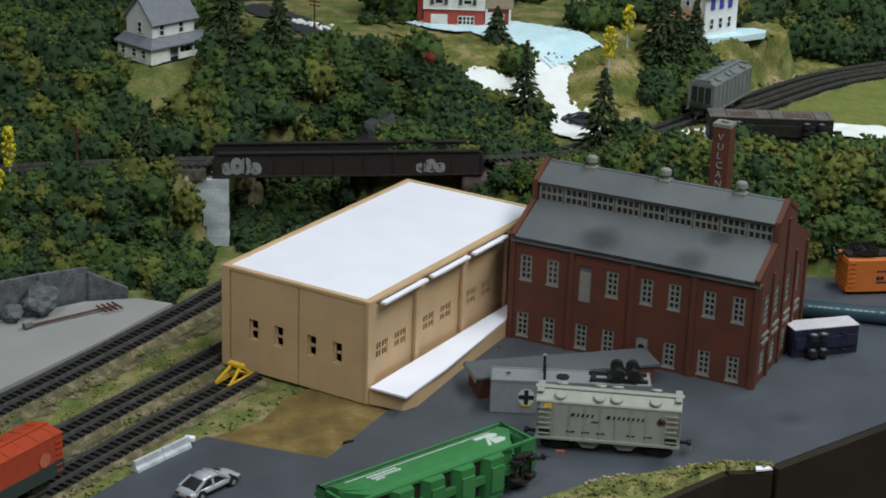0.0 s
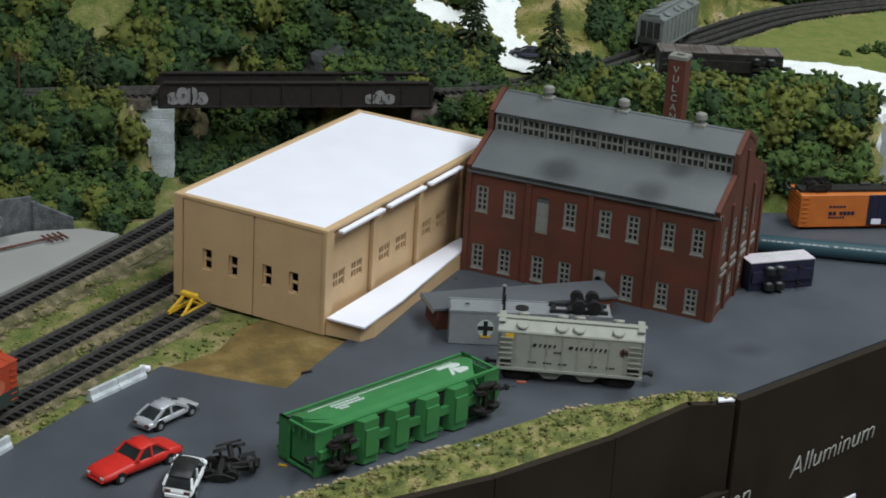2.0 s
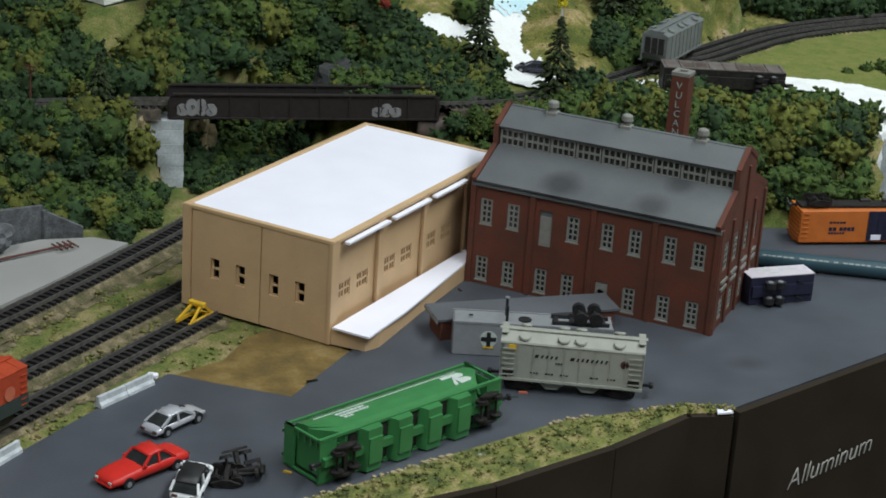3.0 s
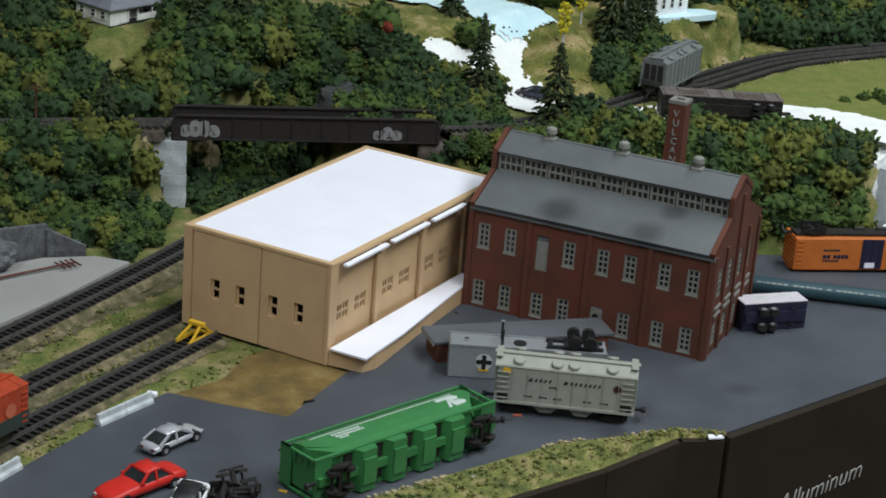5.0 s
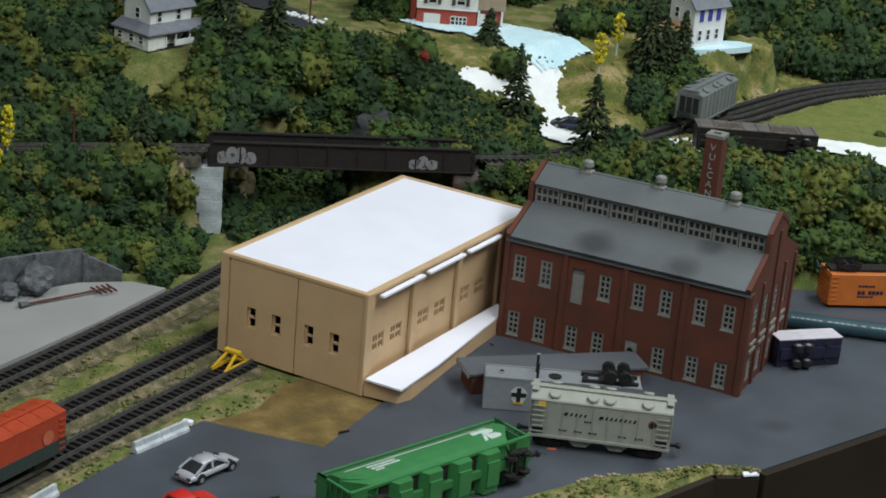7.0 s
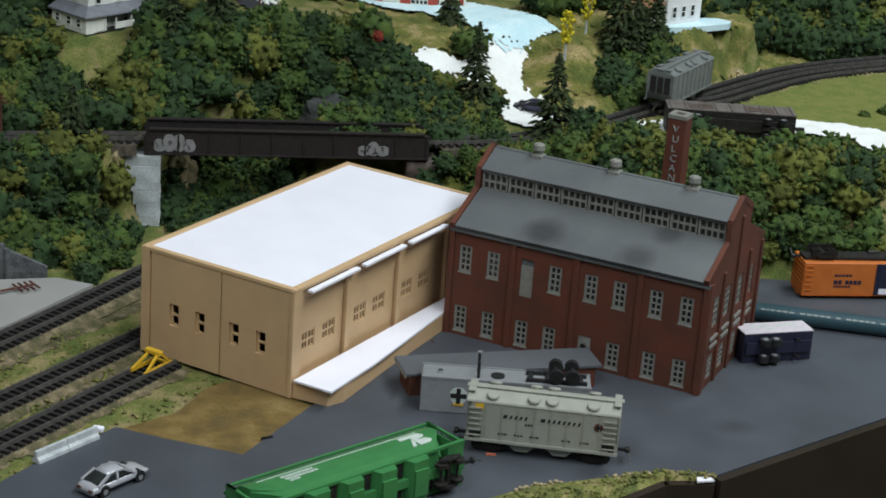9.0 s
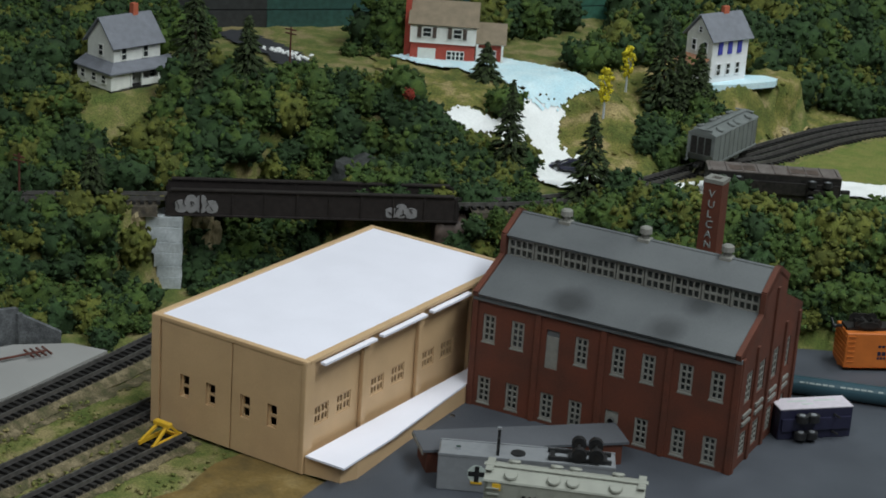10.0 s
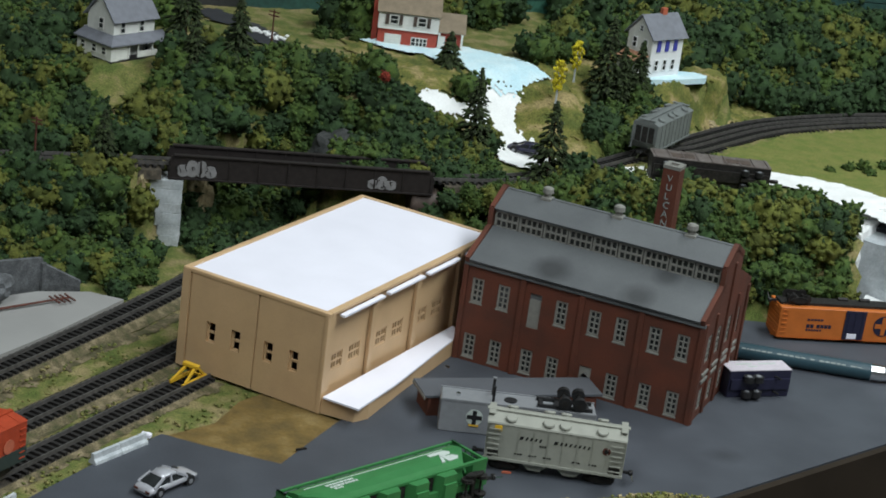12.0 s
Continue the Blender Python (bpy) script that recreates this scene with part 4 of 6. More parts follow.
for k, (a, b, h0, h1) in enumerate((((-0.290, -0.052), (-0.2235, -0.030), 0.021, 0.020), ((-0.2235, -0.030), (-0.2120, 0.002), 0.020, 0.019), ((-0.2120, 0.002), (-0.2020, 0.030), 0.019, 0.017), ((-0.2020, 0.030), (-0.186, 0.044), 0.014, 0.004))):
    bm = B()
    d = Vector((b[0] - a[0], b[1] - a[1], 0)).normalized()
    o = Vector((-d.y, d.x, 0)) * 0.003
    vs = [bm.verts.new(Vector((*p, z)) + q) for q in (0 * o, o) for p, z in ((a, -0.003), (b, -0.003), (b, h1), (a, h0))]
    for f in ((0, 1, 2, 3), (7, 6, 5, 4), (0, 4, 5, 1), (1, 5, 6, 2), (2, 6, 7, 3), (3, 7, 4, 0)):
        bm.faces.new([vs[i] for i in f])
    part("wall_section", bm, M["rock"], rw)
    part("buttress", beam(B(), (*a, -0.003), (*a, h0 + 0.0006), 0.0030, 0.0030, (1, 0, 0)), M["rock"], rw)

# ---- white cliff edge at the end of the hedge ----
cl = thing("plaster_cliff", pose(0, 0, 0), "bare white plaster cast cliff at the end of the bushes", "cliff", "", "structure")
for k, (x0, y0, z0, x1, y1, z1, key) in enumerate((
        (0.147, 0.405, -0.02, 0.215, 0.430, 0.036, "pier"), (0.140, 0.398, -0.02, 0.150, 0.436, 0.041, "plaster"),
        (0.150, 0.430, -0.02, 0.215, 0.442, 0.039, "asphalt"), (0.142, 0.442, -0.02, 0.215, 0.490, 0.0475, "plaster"),
        (0.160, 0.372, -0.02, 0.215, 0.405, 0.001, "plaster"))):
    bm = box(B(), x0, y0, z0, x1, y1, z1)
    bmesh.ops.subdivide_edges(bm, edges=bm.edges, cuts=9, use_grid_fill=True)
    for v in bm.verts:
        v.co += Vector(noise.noise_vector(v.co * 110 + Vector((k, 0, 0)))) * (0.0022 if key == "plaster" else 0.0010)
    part("cast_block" if key != "asphalt" else "ledge", bm, M[key], cl)

# ---- backdrop boards ----
WALL = [(-0.80, -0.06), (-0.420, 0.295), (-0.334, 0.397), (-0.235, 0.52), (-0.10, 0.72), (0.06, 0.86), (0.36, 1.05)]
bk = thing("backdrop", pose(0, 0, 0), "painted backdrop of horizontal boards behind the hill", "backdrop", "", "structure")
for (a, b, key) in zip(WALL[:-1], WALL[1:], ("dark", "dark", "teal", "teal", "teal", "teal")):
    d = Vector((b[0] - a[0], b[1] - a[1], 0)).normalized()
    o = Vector((-d.y, d.x, 0))
    for j in range(16):
        z0 = 0.02 + j * 0.0125
        jit = random.uniform(0, 0.0012)
        c0_, c1_ = Vector((*a, z0 + 0.006)) + o * jit, Vector((*b, z0 + 0.006)) + o * jit
        part("board", beam(B(), c0_, c1_, 0.004, 0.0117), M[key], bk)
    up0, up1 = Vector((*a, 0.46)), Vector((*b, 0.46))
    part("upper_panel", beam(B(), up0, up1, 0.003, 0.48), M[key], bk)


# ---- houses ----
def window_unit(parent, u, z, w, h, axis, plane, out, frame_m, rows=2):
    """A framed window lying on a wall face; out is the direction of the face, +1 or -1."""
    def bx(u0, z0, u1, z1, d0, d1):
        a, b = sorted((plane + out * d0, plane + out * d1))
        return box(B(), *((u0, a, z0, u1, b, z1) if axis == "y" else (a, u0, z0, b, u1, z1)))
    wdw = part("window", bx(u, z, u + w, z + h, -0.0002, 0.0004), M["glass"], parent, "small dark window")
    for u0, z0, u1, z1 in ((u - 0.0004, z, u, z + h), (u + w, z, u + w + 0.0004, z + h), (u - 0.0004, z + h, u + w + 0.0004, z + h + 0.0005), (u - 0.0006, z - 0.0006, u + w + 0.0006, z), (u, z + h / 2 - 0.0002, u + w, z + h / 2 + 0.0002)):
        part("frame", bx(u0, z0, u1, z1, 0.0001, 0.0008), frame_m, wdw)
    return wdw


def gable_block(bm, x0, x1, y0, y1, z, ridge):
    prism(bm, [(y0, 0), (y1, 0), (y1, z), ((y0 + y1) / 2, ridge), (y0, z)], "x", x0, x1)
    return bm


def roof_pair(parent, x0, x1, y0, y1, z, ridge, over, material):
    ym = (y0 + y1) / 2
    k = (ridge - z) / (ym - y0)
    for a, b in (((y0 - over, z - over * k), (ym, ridge)), ((y1 + over, z - over * k), (ym, ridge))):
        part("roof", sloped(B(), a, b, x0 - over, x1 + over, 0.0009 if a[0] < b[0] else -0.0009), material, parent, "")


h1 = thing("farmhouse", pose(-0.2955, 0.2003, 0.0795, 0, 0, 79), "white farmhouse with a grey roof and wraparound porch", "house")
part("body", gable_block(B(), 0.0075, 0.0420, 0.0075, 0.0330, 0.0265, 0.0405), M["house_white"], h1)
part("foundation", box(B(), 0.001, 0.001, -0.006, 0.049, 0.035, 0.0008), M["black"], h1)
roof_pair(h1, 0.0075, 0.0420, 0.0075, 0.0330, 0.0265, 0.0405, 0.0022, M["shingle"])
part("chimney", box(B(), 0.030, 0.0185, 0.037, 0.0336, 0.0222, 0.0470), M["chimred"], h1)
part("porch_wall", box(B(), 0.0010, 0.0012, 0.0008, 0.0075, 0.0345, 0.0115), M["house_white"], h1)
part("porch_rail", box(B(), 0.0075, 0.0012, 0.0008, 0.0150, 0.0020, 0.0105), M["house_white"], h1)
part("porch_floor", box(B(), 0.0075, 0.0012, 0.0000, 0.0480, 0.0075, 0.0016), M["black"], h1)
part("porch_rail", box(B(), 0.0240, 0.0012, 0.0016, 0.0470, 0.0018, 0.0055), M["house_white"], h1)
for x in (0.0155, 0.0235, 0.0355, 0.0470):
    part("porch_post", box(B(), x, 0.0010, 0.0016, x + 0.0010, 0.0020, 0.0118), M["house_white"], h1)
lo, hi = 0.0118, 0.0163
for quad in (((-0.0012, -0.0012, lo), (0.0079, 0.0079, hi), (0.0079, 0.0355, hi), (-0.0012, 0.0355, lo)), ((-0.0012, -0.0012, lo), (0.0495, -0.0012, lo), (0.0495, 0.0079, hi), (0.0079, 0.0079, hi))):
    bm = B()
    top = [bm.verts.new(q) for q in quad]
    bot = [bm.verts.new((q[0], q[1], q[2] - 0.0009)) for q in quad]
    bm.faces.new(top), bm.faces.new(bot[::-1])
    for k in range(4):
        bm.faces.new((top[k], bot[k], bot[(k + 1) % 4], top[(k + 1) % 4]))
    part("porch_roof", bm, M["shingle"], h1)
part("lean_to", box(B(), 0.010, 0.0330, 0, 0.036, 0.0395, 0.0150), M["house_white"], h1)
window_unit(h1, 0.0175, 0.0185, 0.0038, 0.0062, "x", 0.0075, -1, M["house_white"])
for y in (0.0060, 0.0155, 0.0265):
    window_unit(h1, y, 0.0045, 0.0038, 0.0045, "x", 0.0010, -1, M["house_white"])
for x in (0.0130, 0.0290):
    window_unit(h1, x, 0.0172, 0.0034, 0.0066, "y", 0.0075, -1, M["house_white"])
for x in (0.0190, 0.0340):
    window_unit(h1, x, 0.0040, 0.0034, 0.0055, "y", 0.0075, -1, M["house_white"])
part("front_door", box(B(), 0.0130, 0.0068, 0.0016, 0.0165, 0.0074, 0.0100), M["brown"], h1, "dark brown front door")

h2 = thing("red_house", pose(-0.2105, 0.3880, 0.0825, 0, 0, 31), "red and white suburban house with a tan roof", "house")
part("lower_wall", box(B(), 0.0, 0.0, -0.006, 0.0415, 0.030, 0.0140), M["housered"], h2)
up = part("upper_wall", box(B(), -0.0004, -0.0012, 0.0140, 0.0419, 0.0304, 0.0270), M["house_white"], h2, "white clapboard upper storey")
for j in range(6):
    part("clapboard", prism(B(), [(-0.0019, 0.0142 + j * 0.0021), (-0.0012, 0.0142 + j * 0.0021), (-0.0012, 0.0163 + j * 0.0021)], "x", -0.0004, 0.0419), M["house_white"], up)
part("end_gable", prism(B(), [(-0.0012, 0.0270), (0.0304, 0.0270), (0.0146, 0.0385)], "x", 0.0, 0.0415), M["house_white"], h2)
roof_pair(h2, 0.0, 0.0415, -0.0012, 0.0304, 0.0270, 0.0385, 0.0018, M["shingletan"])
part("wing_wall", box(B(), 0.0419, 0.004, -0.006, 0.0600, 0.028, 0.0150), M["housered"], h2)
part("wing_gable", prism(B(), [(0.004, 0.0150), (0.028, 0.0150), (0.016, 0.0250)], "x", 0.0420, 0.0600), M["housered"], h2)
roof_pair(h2, 0.0430, 0.0600, 0.0030, 0.029, 0.0158, 0.0255, 0.0016, M["shingletan"])
part("chimney", box(B(), -0.0042, 0.006, -0.004, -0.0006, 0.016, 0.0440), M["housered"], h2)
g = part("garage_door", box(B(), 0.0050, -0.0006, -0.0002, 0.0165, 0.0002, 0.0105), M["house_white"], h2, "white ribbed garage door")
for j in range(5):
    part("rib", box(B(), 0.0054, -0.0009, 0.0012 + j * 0.0019, 0.0161, -0.0005, 0.0018 + j * 0.0019), M["house_white"], g)
window_unit(h2, 0.0240, 0.0040, 0.0105, 0.0052, "y", 0.0, -1, M["house_white"])
for x in (0.0265, 0.0291, 0.0317):
    part("mullion", box(B(), x, -0.0009, 0.0040, x + 0.0007, -0.0003, 0.0092), M["house_white"], h2)
for x in (0.0080, 0.0275):
    window_unit(h2, x, 0.0185, 0.0050, 0.0055, "y", -0.0016, -1, M["house_white"])
    for sx in (-0.0036, 0.0060):
        part("shutter", box(B(), x + sx, -0.0026, 0.0178, x + sx + 0.0024, -0.0014, 0.0246), M["brown"], h2, "dark brown shutter")
part("front_door", box(B(), 0.0428, 0.0032, 0.0, 0.0475, 0.0042, 0.0120), M["house_white"], h2)
window_unit(h2, 0.0505, 0.0045, 0.0045, 0.0060, "y", 0.004, -1, M["house_white"])
for x in (0.0424, 0.0585):
    part("porch_post", box(B(), x, 0.0006, -0.001, x + 0.0014, 0.0020, 0.0150), M["house_white"], h2)

h3 = thing("white_house", pose(-0.0490, 0.4970, 0.0790, 0, 0, 69.5), "tall white house with blue shutters and a grey roof", "house")
part("body", gable_block(B(), 0.0, 0.0315, 0.0, 0.0240, 0.0310, 0.0440), M["house_bright"], h3)
part("gable_cladding", prism(B(), [(0.0, 0.0), (0.0240, 0.0), (0.0240, 0.0308), (0.0120, 0.0436), (0.0, 0.0308)], "x", -0.0007, -0.0001), M["house_white"], h3)
roof_pair(h3, -0.0008, 0.0315, 0.0, 0.0240, 0.0310, 0.0440, 0.0022, M["shingle"])
part("chimney", box(B(), 0.0170, 0.0105, 0.0415, 0.0215, 0.0135, 0.0485), M["chimred"], h3)
part("foundation", box(B(), -0.0005, -0.0005, -0.010, 0.032, 0.0245, 0.0006), M["house_bright"], h3)
for x in (0.0045, 0.0130, 0.0215):
    window_unit(h3, x, 0.0065, 0.0032, 0.0070, "y", 0.0, -1, M["house_bright"])
    part("shutter", box(B(), x, -0.0008, 0.0200, x + 0.0036, -0.0001, 0.0300), M["blue"], h3, "bright blue shutter")
for y in (0.0045, 0.0150):
    window_unit(h3, y, 0.0205, 0.0034, 0.0068, "x", -0.0007, -1, M["house_bright"])
window_unit(h3, 0.0105, 0.0330, 0.0026, 0.0034, "x", -0.0007, -1, M["house_bright"])
part("porch", box(B(), -0.0090, 0.0030, -0.010, -0.0008, 0.0236, 0.0120), M["house_white"], h3)
part("porch_roof", prism(B(), [(-0.0100, 0.0120), (-0.0006, 0.0165), (-0.0006, 0.0175), (-0.0100, 0.0132)], "y", 0.0015, 0.0246), M["porchroof"], h3, "orange-tan porch roof")
yard = part("foam_yard", prism(B(), YARD, "z", 0.0765, 0.0806), M["bluefoam"])
tagged(yard, "pale blue foam slab under the white house", "ground", kind="structure")

# small bits on the hill
pl = thing("telegraph_pole", pose(-0.243, 0.304, 0.082), "dark rusty telegraph pole with crossarms on the hilltop", "telegraph pole", "telegraph poles")
part("pole", tube(B(), (0, 0, 0), (0, 0, 0.031), 0.0007, 0.0005, 8), M["rust"], pl)
for z in (0.0265, 0.0290):
    part("crossarm", box(B(), -0.0042, -0.0004, z, 0.0042, 0.0004, z + 0.0007), M["rust"], pl)
p2 = copy_thing(pl, pose(-0.2665, 0.0960, 0.040))
tagged(p2, "dark rusty telegraph pole beside the hill track")
road = tagged(field_mesh("hill_road", -0.36, -0.21, 0.26, 0.44, 0.004, M["asphalt"], 0.0016, lambda x, y: polyline_distance(x, y, [(-0.240, 0.314), (-0.275, 0.340), (-0.330, 0.360)]) + edge_noise(x, y, 0.003) < 0.011),
              "dark grey hill road ending at the backdrop", "road", kind="structure")
rb = thing("signal_mast", pose(0, 0, 0), "rusty red signal mast lying on the concrete apron", "signal mast")
part("mast", tube(B(), (-0.198, -0.024, 0.0012), (-0.179, 0.0265, 0.0016), 0.0008, 0.0006, 8), M["rust"], rb)
part("mast_foot", tube(B(), (-0.1985, -0.0255, 0.0012), (-0.1970, -0.021, 0.0014), 0.0022, 0.0016, 8), M["rock"], rb)
for k in range(4):
    c = Vector((-0.179, 0.0265, 0.0014)) + Vector((-0.0045, -0.012, 0)) * (k / 4)
    part("rung", beam(B(), c + Vector((-0.0055, 0.0022, 0)), c + Vector((0.0055, -0.0022, 0.0004)), 0.0009, 0.0007), M["rust"], rb)


# ---- foliage ----
OCTA = np.array([(1, 0, 0), (-1, 0, 0), (0, 1, 0), (0, -1, 0), (0, 0, 1), (0, 0, -1)], float)
OCTA_FACES = np.array([(0, 2, 4), (2, 1, 4), (1, 3, 4), (3, 0, 4), (2, 0, 5), (1, 2, 5), (3, 1, 5), (0, 3, 5)])


def foam_variant(seed, crumbs=200, core=2):
    """A clump of ground foam: a lumpy core with many small torn crumbs on it."""
    rng = np.random.default_rng(seed)
    bm = B()
    bmesh.ops.create_icosphere(bm, subdivisions=core, radius=1.0)
    off = Vector((seed * 3.1, 0, 0))
    for v in bm.verts:
        v.co *= 0.80 + 0.46 * noise.noise(v.co * 1.6 + off) + 0.34 * noise.noise(v.co * 3.6 + off)
    bm.verts.index_update()
    base = np.array([v.co for v in bm.verts])
    vs, fs, n0 = [base], [np.array([[v.index for v in f.verts] for f in bm.faces])], len(base)
    bm.free()
    for _ in range(crumbs):
        p = base[rng.integers(len(base))] * rng.uniform(0.90, 1.16) + rng.normal(0, 0.05, 3)
        q, _r = np.linalg.qr(rng.normal(size=(3, 3)))
        size = 0.075 + 0.17 * rng.random() ** 2
        c = OCTA * rng.uniform(0.55, 1.35, (6, 1)) * (size * rng.uniform(0.6, 1.3, 3))
        vs.append(c @ q + p)
        fs.append(OCTA_FACES + n0)
        n0 += 6
    return np.concatenate(vs), np.concatenate(fs)


FOAM = [foam_variant(k) for k in range(10)] + [foam_variant(20 + k, 7, 1) for k in range(4)]
NF = 10


def joined(name, parts_, material, label, category):
    """One mesh from many placed clumps: rows of variant, place, radius, squash, turn."""
    vv, ff, n0 = [], [], 0
    for var, p, r, sq, turn in parts_:
        v, f = FOAM[var]
        c, s = math.cos(turn), math.sin(turn)
        w = v @ np.array(((c, s, 0), (-s, c, 0), (0, 0, sq))) * r + np.array(p)
        vv.append(w)
        ff.append(f + n0)
        n0 += len(v)
    v, f = np.concatenate(vv), np.concatenate(ff)
    me = bpy.data.meshes.new(name)
    me.vertices.add(len(v))
    me.vertices.foreach_set("co", v.ravel())
    me.loops.add(f.size)
    me.loops.foreach_set("vertex_index", f.ravel().astype(np.int32))
    me.polygons.add(len(f))
    me.polygons.foreach_set("loop_start", np.arange(0, f.size, 3, dtype=np.int32))
    me.update(calc_edges=True)
    me.materials.append(material)
    return tagged(new(name, me), label, category, kind="stuff")


rnd = random.Random(11)
CLUMPS = {"f_dark": [], "f_mid": [], "f_olive": []}


def scatter(x0, x1, y0, y1, step, inside, rmin, rmax, lift=0.35, weights=(0.46, 0.36, 0.18), stack=0.0):
    pts = [(x + rnd.uniform(-0.6, 0.6) * step, y + rnd.uniform(-0.6, 0.6) * step) for x in np.arange(x0, x1, step) for y in np.arange(y0, y1, step)]
    a = np.array(pts)
    s, _ = rail_side(a[:, 0], a[:, 1])
    z = height(a[:, 0], a[:, 1])
    for (x, y), ss, zz in zip(pts, s, z):
        if not inside(x, y, ss):
            continue
        tone = noise.noise((x * 38, y * 38, 1.0)) * 0.35
        u = rnd.random() + tone
        key = "f_dark" if u < weights[0] else "f_mid" if u < weights[0] + weights[1] else "f_olive"
        r = (rmin + (rmax - rmin) * rnd.random() ** 1.5 * 1.5) * 1.12
        CLUMPS[key].append((rnd.randrange(NF), (x, y, zz + r * lift + rnd.uniform(0, stack)), r, rnd.uniform(0.8, 1.15), rnd.uniform(0, 6.28)))


def near_house(x, y):
    return (x + 0.305) ** 2 + (y - 0.216) ** 2 < 0.037**2 or (x + 0.282) ** 2 + (y - 0.192) ** 2 < 0.026**2 or (x + 0.185) ** 2 + (y - 0.405) ** 2 < 0.042**2


def gully(x, y, r=0.005):
    return float(off_white([x], [y])[0]) < r or float(beyond([x], [y], BLUE)[0]) < r + 0.002 or float(beyond([x], [y], BANK)[0]) < r - 0.005


# front-left embankment
scatter(-0.36, -0.180, -0.03, 0.16, 0.0072, lambda x, y, s: -0.072 < s < -0.017 and not (x < -0.262 and s < -0.02 and y < 0.03) and not (x > -0.207 and s > -0.036), 0.0050, 0.0092, weights=(0.40, 0.40, 0.20), stack=0.005)
scatter(-0.26, -0.165, 0.045, 0.20, 0.0078, lambda x, y, s: -0.100 < s < -0.066 and y > 0.056 - 0.9 * (x + 0.165) * (x < -0.18) and x < float(np.interp(y, [0.0, 0.075, 0.150, 0.235], [-0.1445, -0.1485, -0.158, -0.175])) - 0.019, 0.0042, 0.0075, weights=(0.40, 0.40, 0.20), stack=0.002)
# hillside behind the main line
scatter(-0.52, -0.115, 0.0, 0.36, 0.0078, lambda x, y, s: 0.017 < s < 0.108 and not near_house(x, y) and not gully(x, y) and not (-0.21 < x < -0.06 and s < 0.014), 0.0056, 0.0106, stack=0.005)
scatter(-0.27, -0.13, 0.25, 0.36, 0.010, lambda x, y, s: 0.10 < s < 0.125 and not gully(x, y), 0.0055, 0.0080)
# gorge behind the warehouse
scatter(-0.24, -0.06, 0.15, 0.30, 0.0085, lambda x, y, s: -0.035 < s < 0.07 and x > -0.215 and not (x < -0.19 and s < 0.0), 0.0050, 0.0085, weights=(0.62, 0.28, 0.1))
# trees between the warehouse and the brick building
scatter(-0.075, 0.03, 0.205, 0.345, 0.0082, lambda x, y, s: s < -0.014 and y > 0.225 + 0.4 * x and y < 0.328 - 0.2 * x, 0.0060, 0.0098, stack=0.010)
# hedge bank behind the brick building; its lighter, yellower mix also imitates stronger light
scatter(0.012, 0.175, 0.245, 0.43, 0.0075, lambda x, y, s: 0.270 + 1.0 * max(x - 0.08, 0) < y < 0.337 + 0.42 * x and s < -0.02 and x < 0.124 + 0.62 * (0.42 - y), 0.0062, 0.0108, weights=(0.20, 0.44, 0.36), stack=0.006)
# woods behind the houses and the curve
scatter(-0.26, 0.16, 0.40, 0.86, 0.0105, lambda x, y, s: (s > 0.185 or (s > 0.042 and y > 0.592) or (s > 0.016 and y > 0.622) or (s > 0.09 and y > 0.44 and x > -0.13)) and not near_house(x, y) and not gully(x, y, 0.008) and x - 0.45 * (y - 0.4) > -0.26, 0.0080, 0.0135, stack=0.008)
scatter(-0.56, -0.33, 0.05, 0.34, 0.011, lambda x, y, s: s > 0.10 and not near_house(x, y) and x < -0.335 - 0.1 * (y - 0.25), 0.008, 0.012, stack=0.008)
scatter(-0.42, -0.33, 0.22, 0.34, 0.012, lambda x, y, s: not near_house(x, y), 0.008, 0.012, stack=0.006)
scatter(-0.135, -0.055, 0.27, 0.37, 0.0085, lambda x, y, s: 0.013 < s < 0.062 and not gully(x, y, 0.004) and x < -0.082, 0.0055, 0.0090, stack=0.003)
scatter(-0.060, -0.010, 0.41, 0.50, 0.0085, lambda x, y, s: 0.014 < s < 0.055 and x > -0.047 - 0.37 * (y - 0.395) and not (x + 0.036) ** 2 + (y - 0.512) ** 2 < 0.024**2, 0.0050, 0.0088, stack=0.004)
# brush along the line at the end of the bridge
scatter(-0.100, -0.015, 0.24, 0.38, 0.0075, lambda x, y, s: -0.034 < s < -0.013 and x < -0.048, 0.0052, 0.0082, stack=0.003)
for _ in range(34):
    x, y = rnd.uniform(-0.088, -0.045), rnd.uniform(0.232, 0.300)
    if -0.030 < float(rail_side(np.array([x]), np.array([y]))[0][0]) < -0.012:
        r = rnd.uniform(0.005, 0.008)
        CLUMPS[rnd.choice(("f_dark", "f_mid", "f_mid"))].append((rnd.randrange(NF), (x, y, rnd.uniform(0.022, 0.043)), r, 1.0, rnd.uniform(0, 6)))
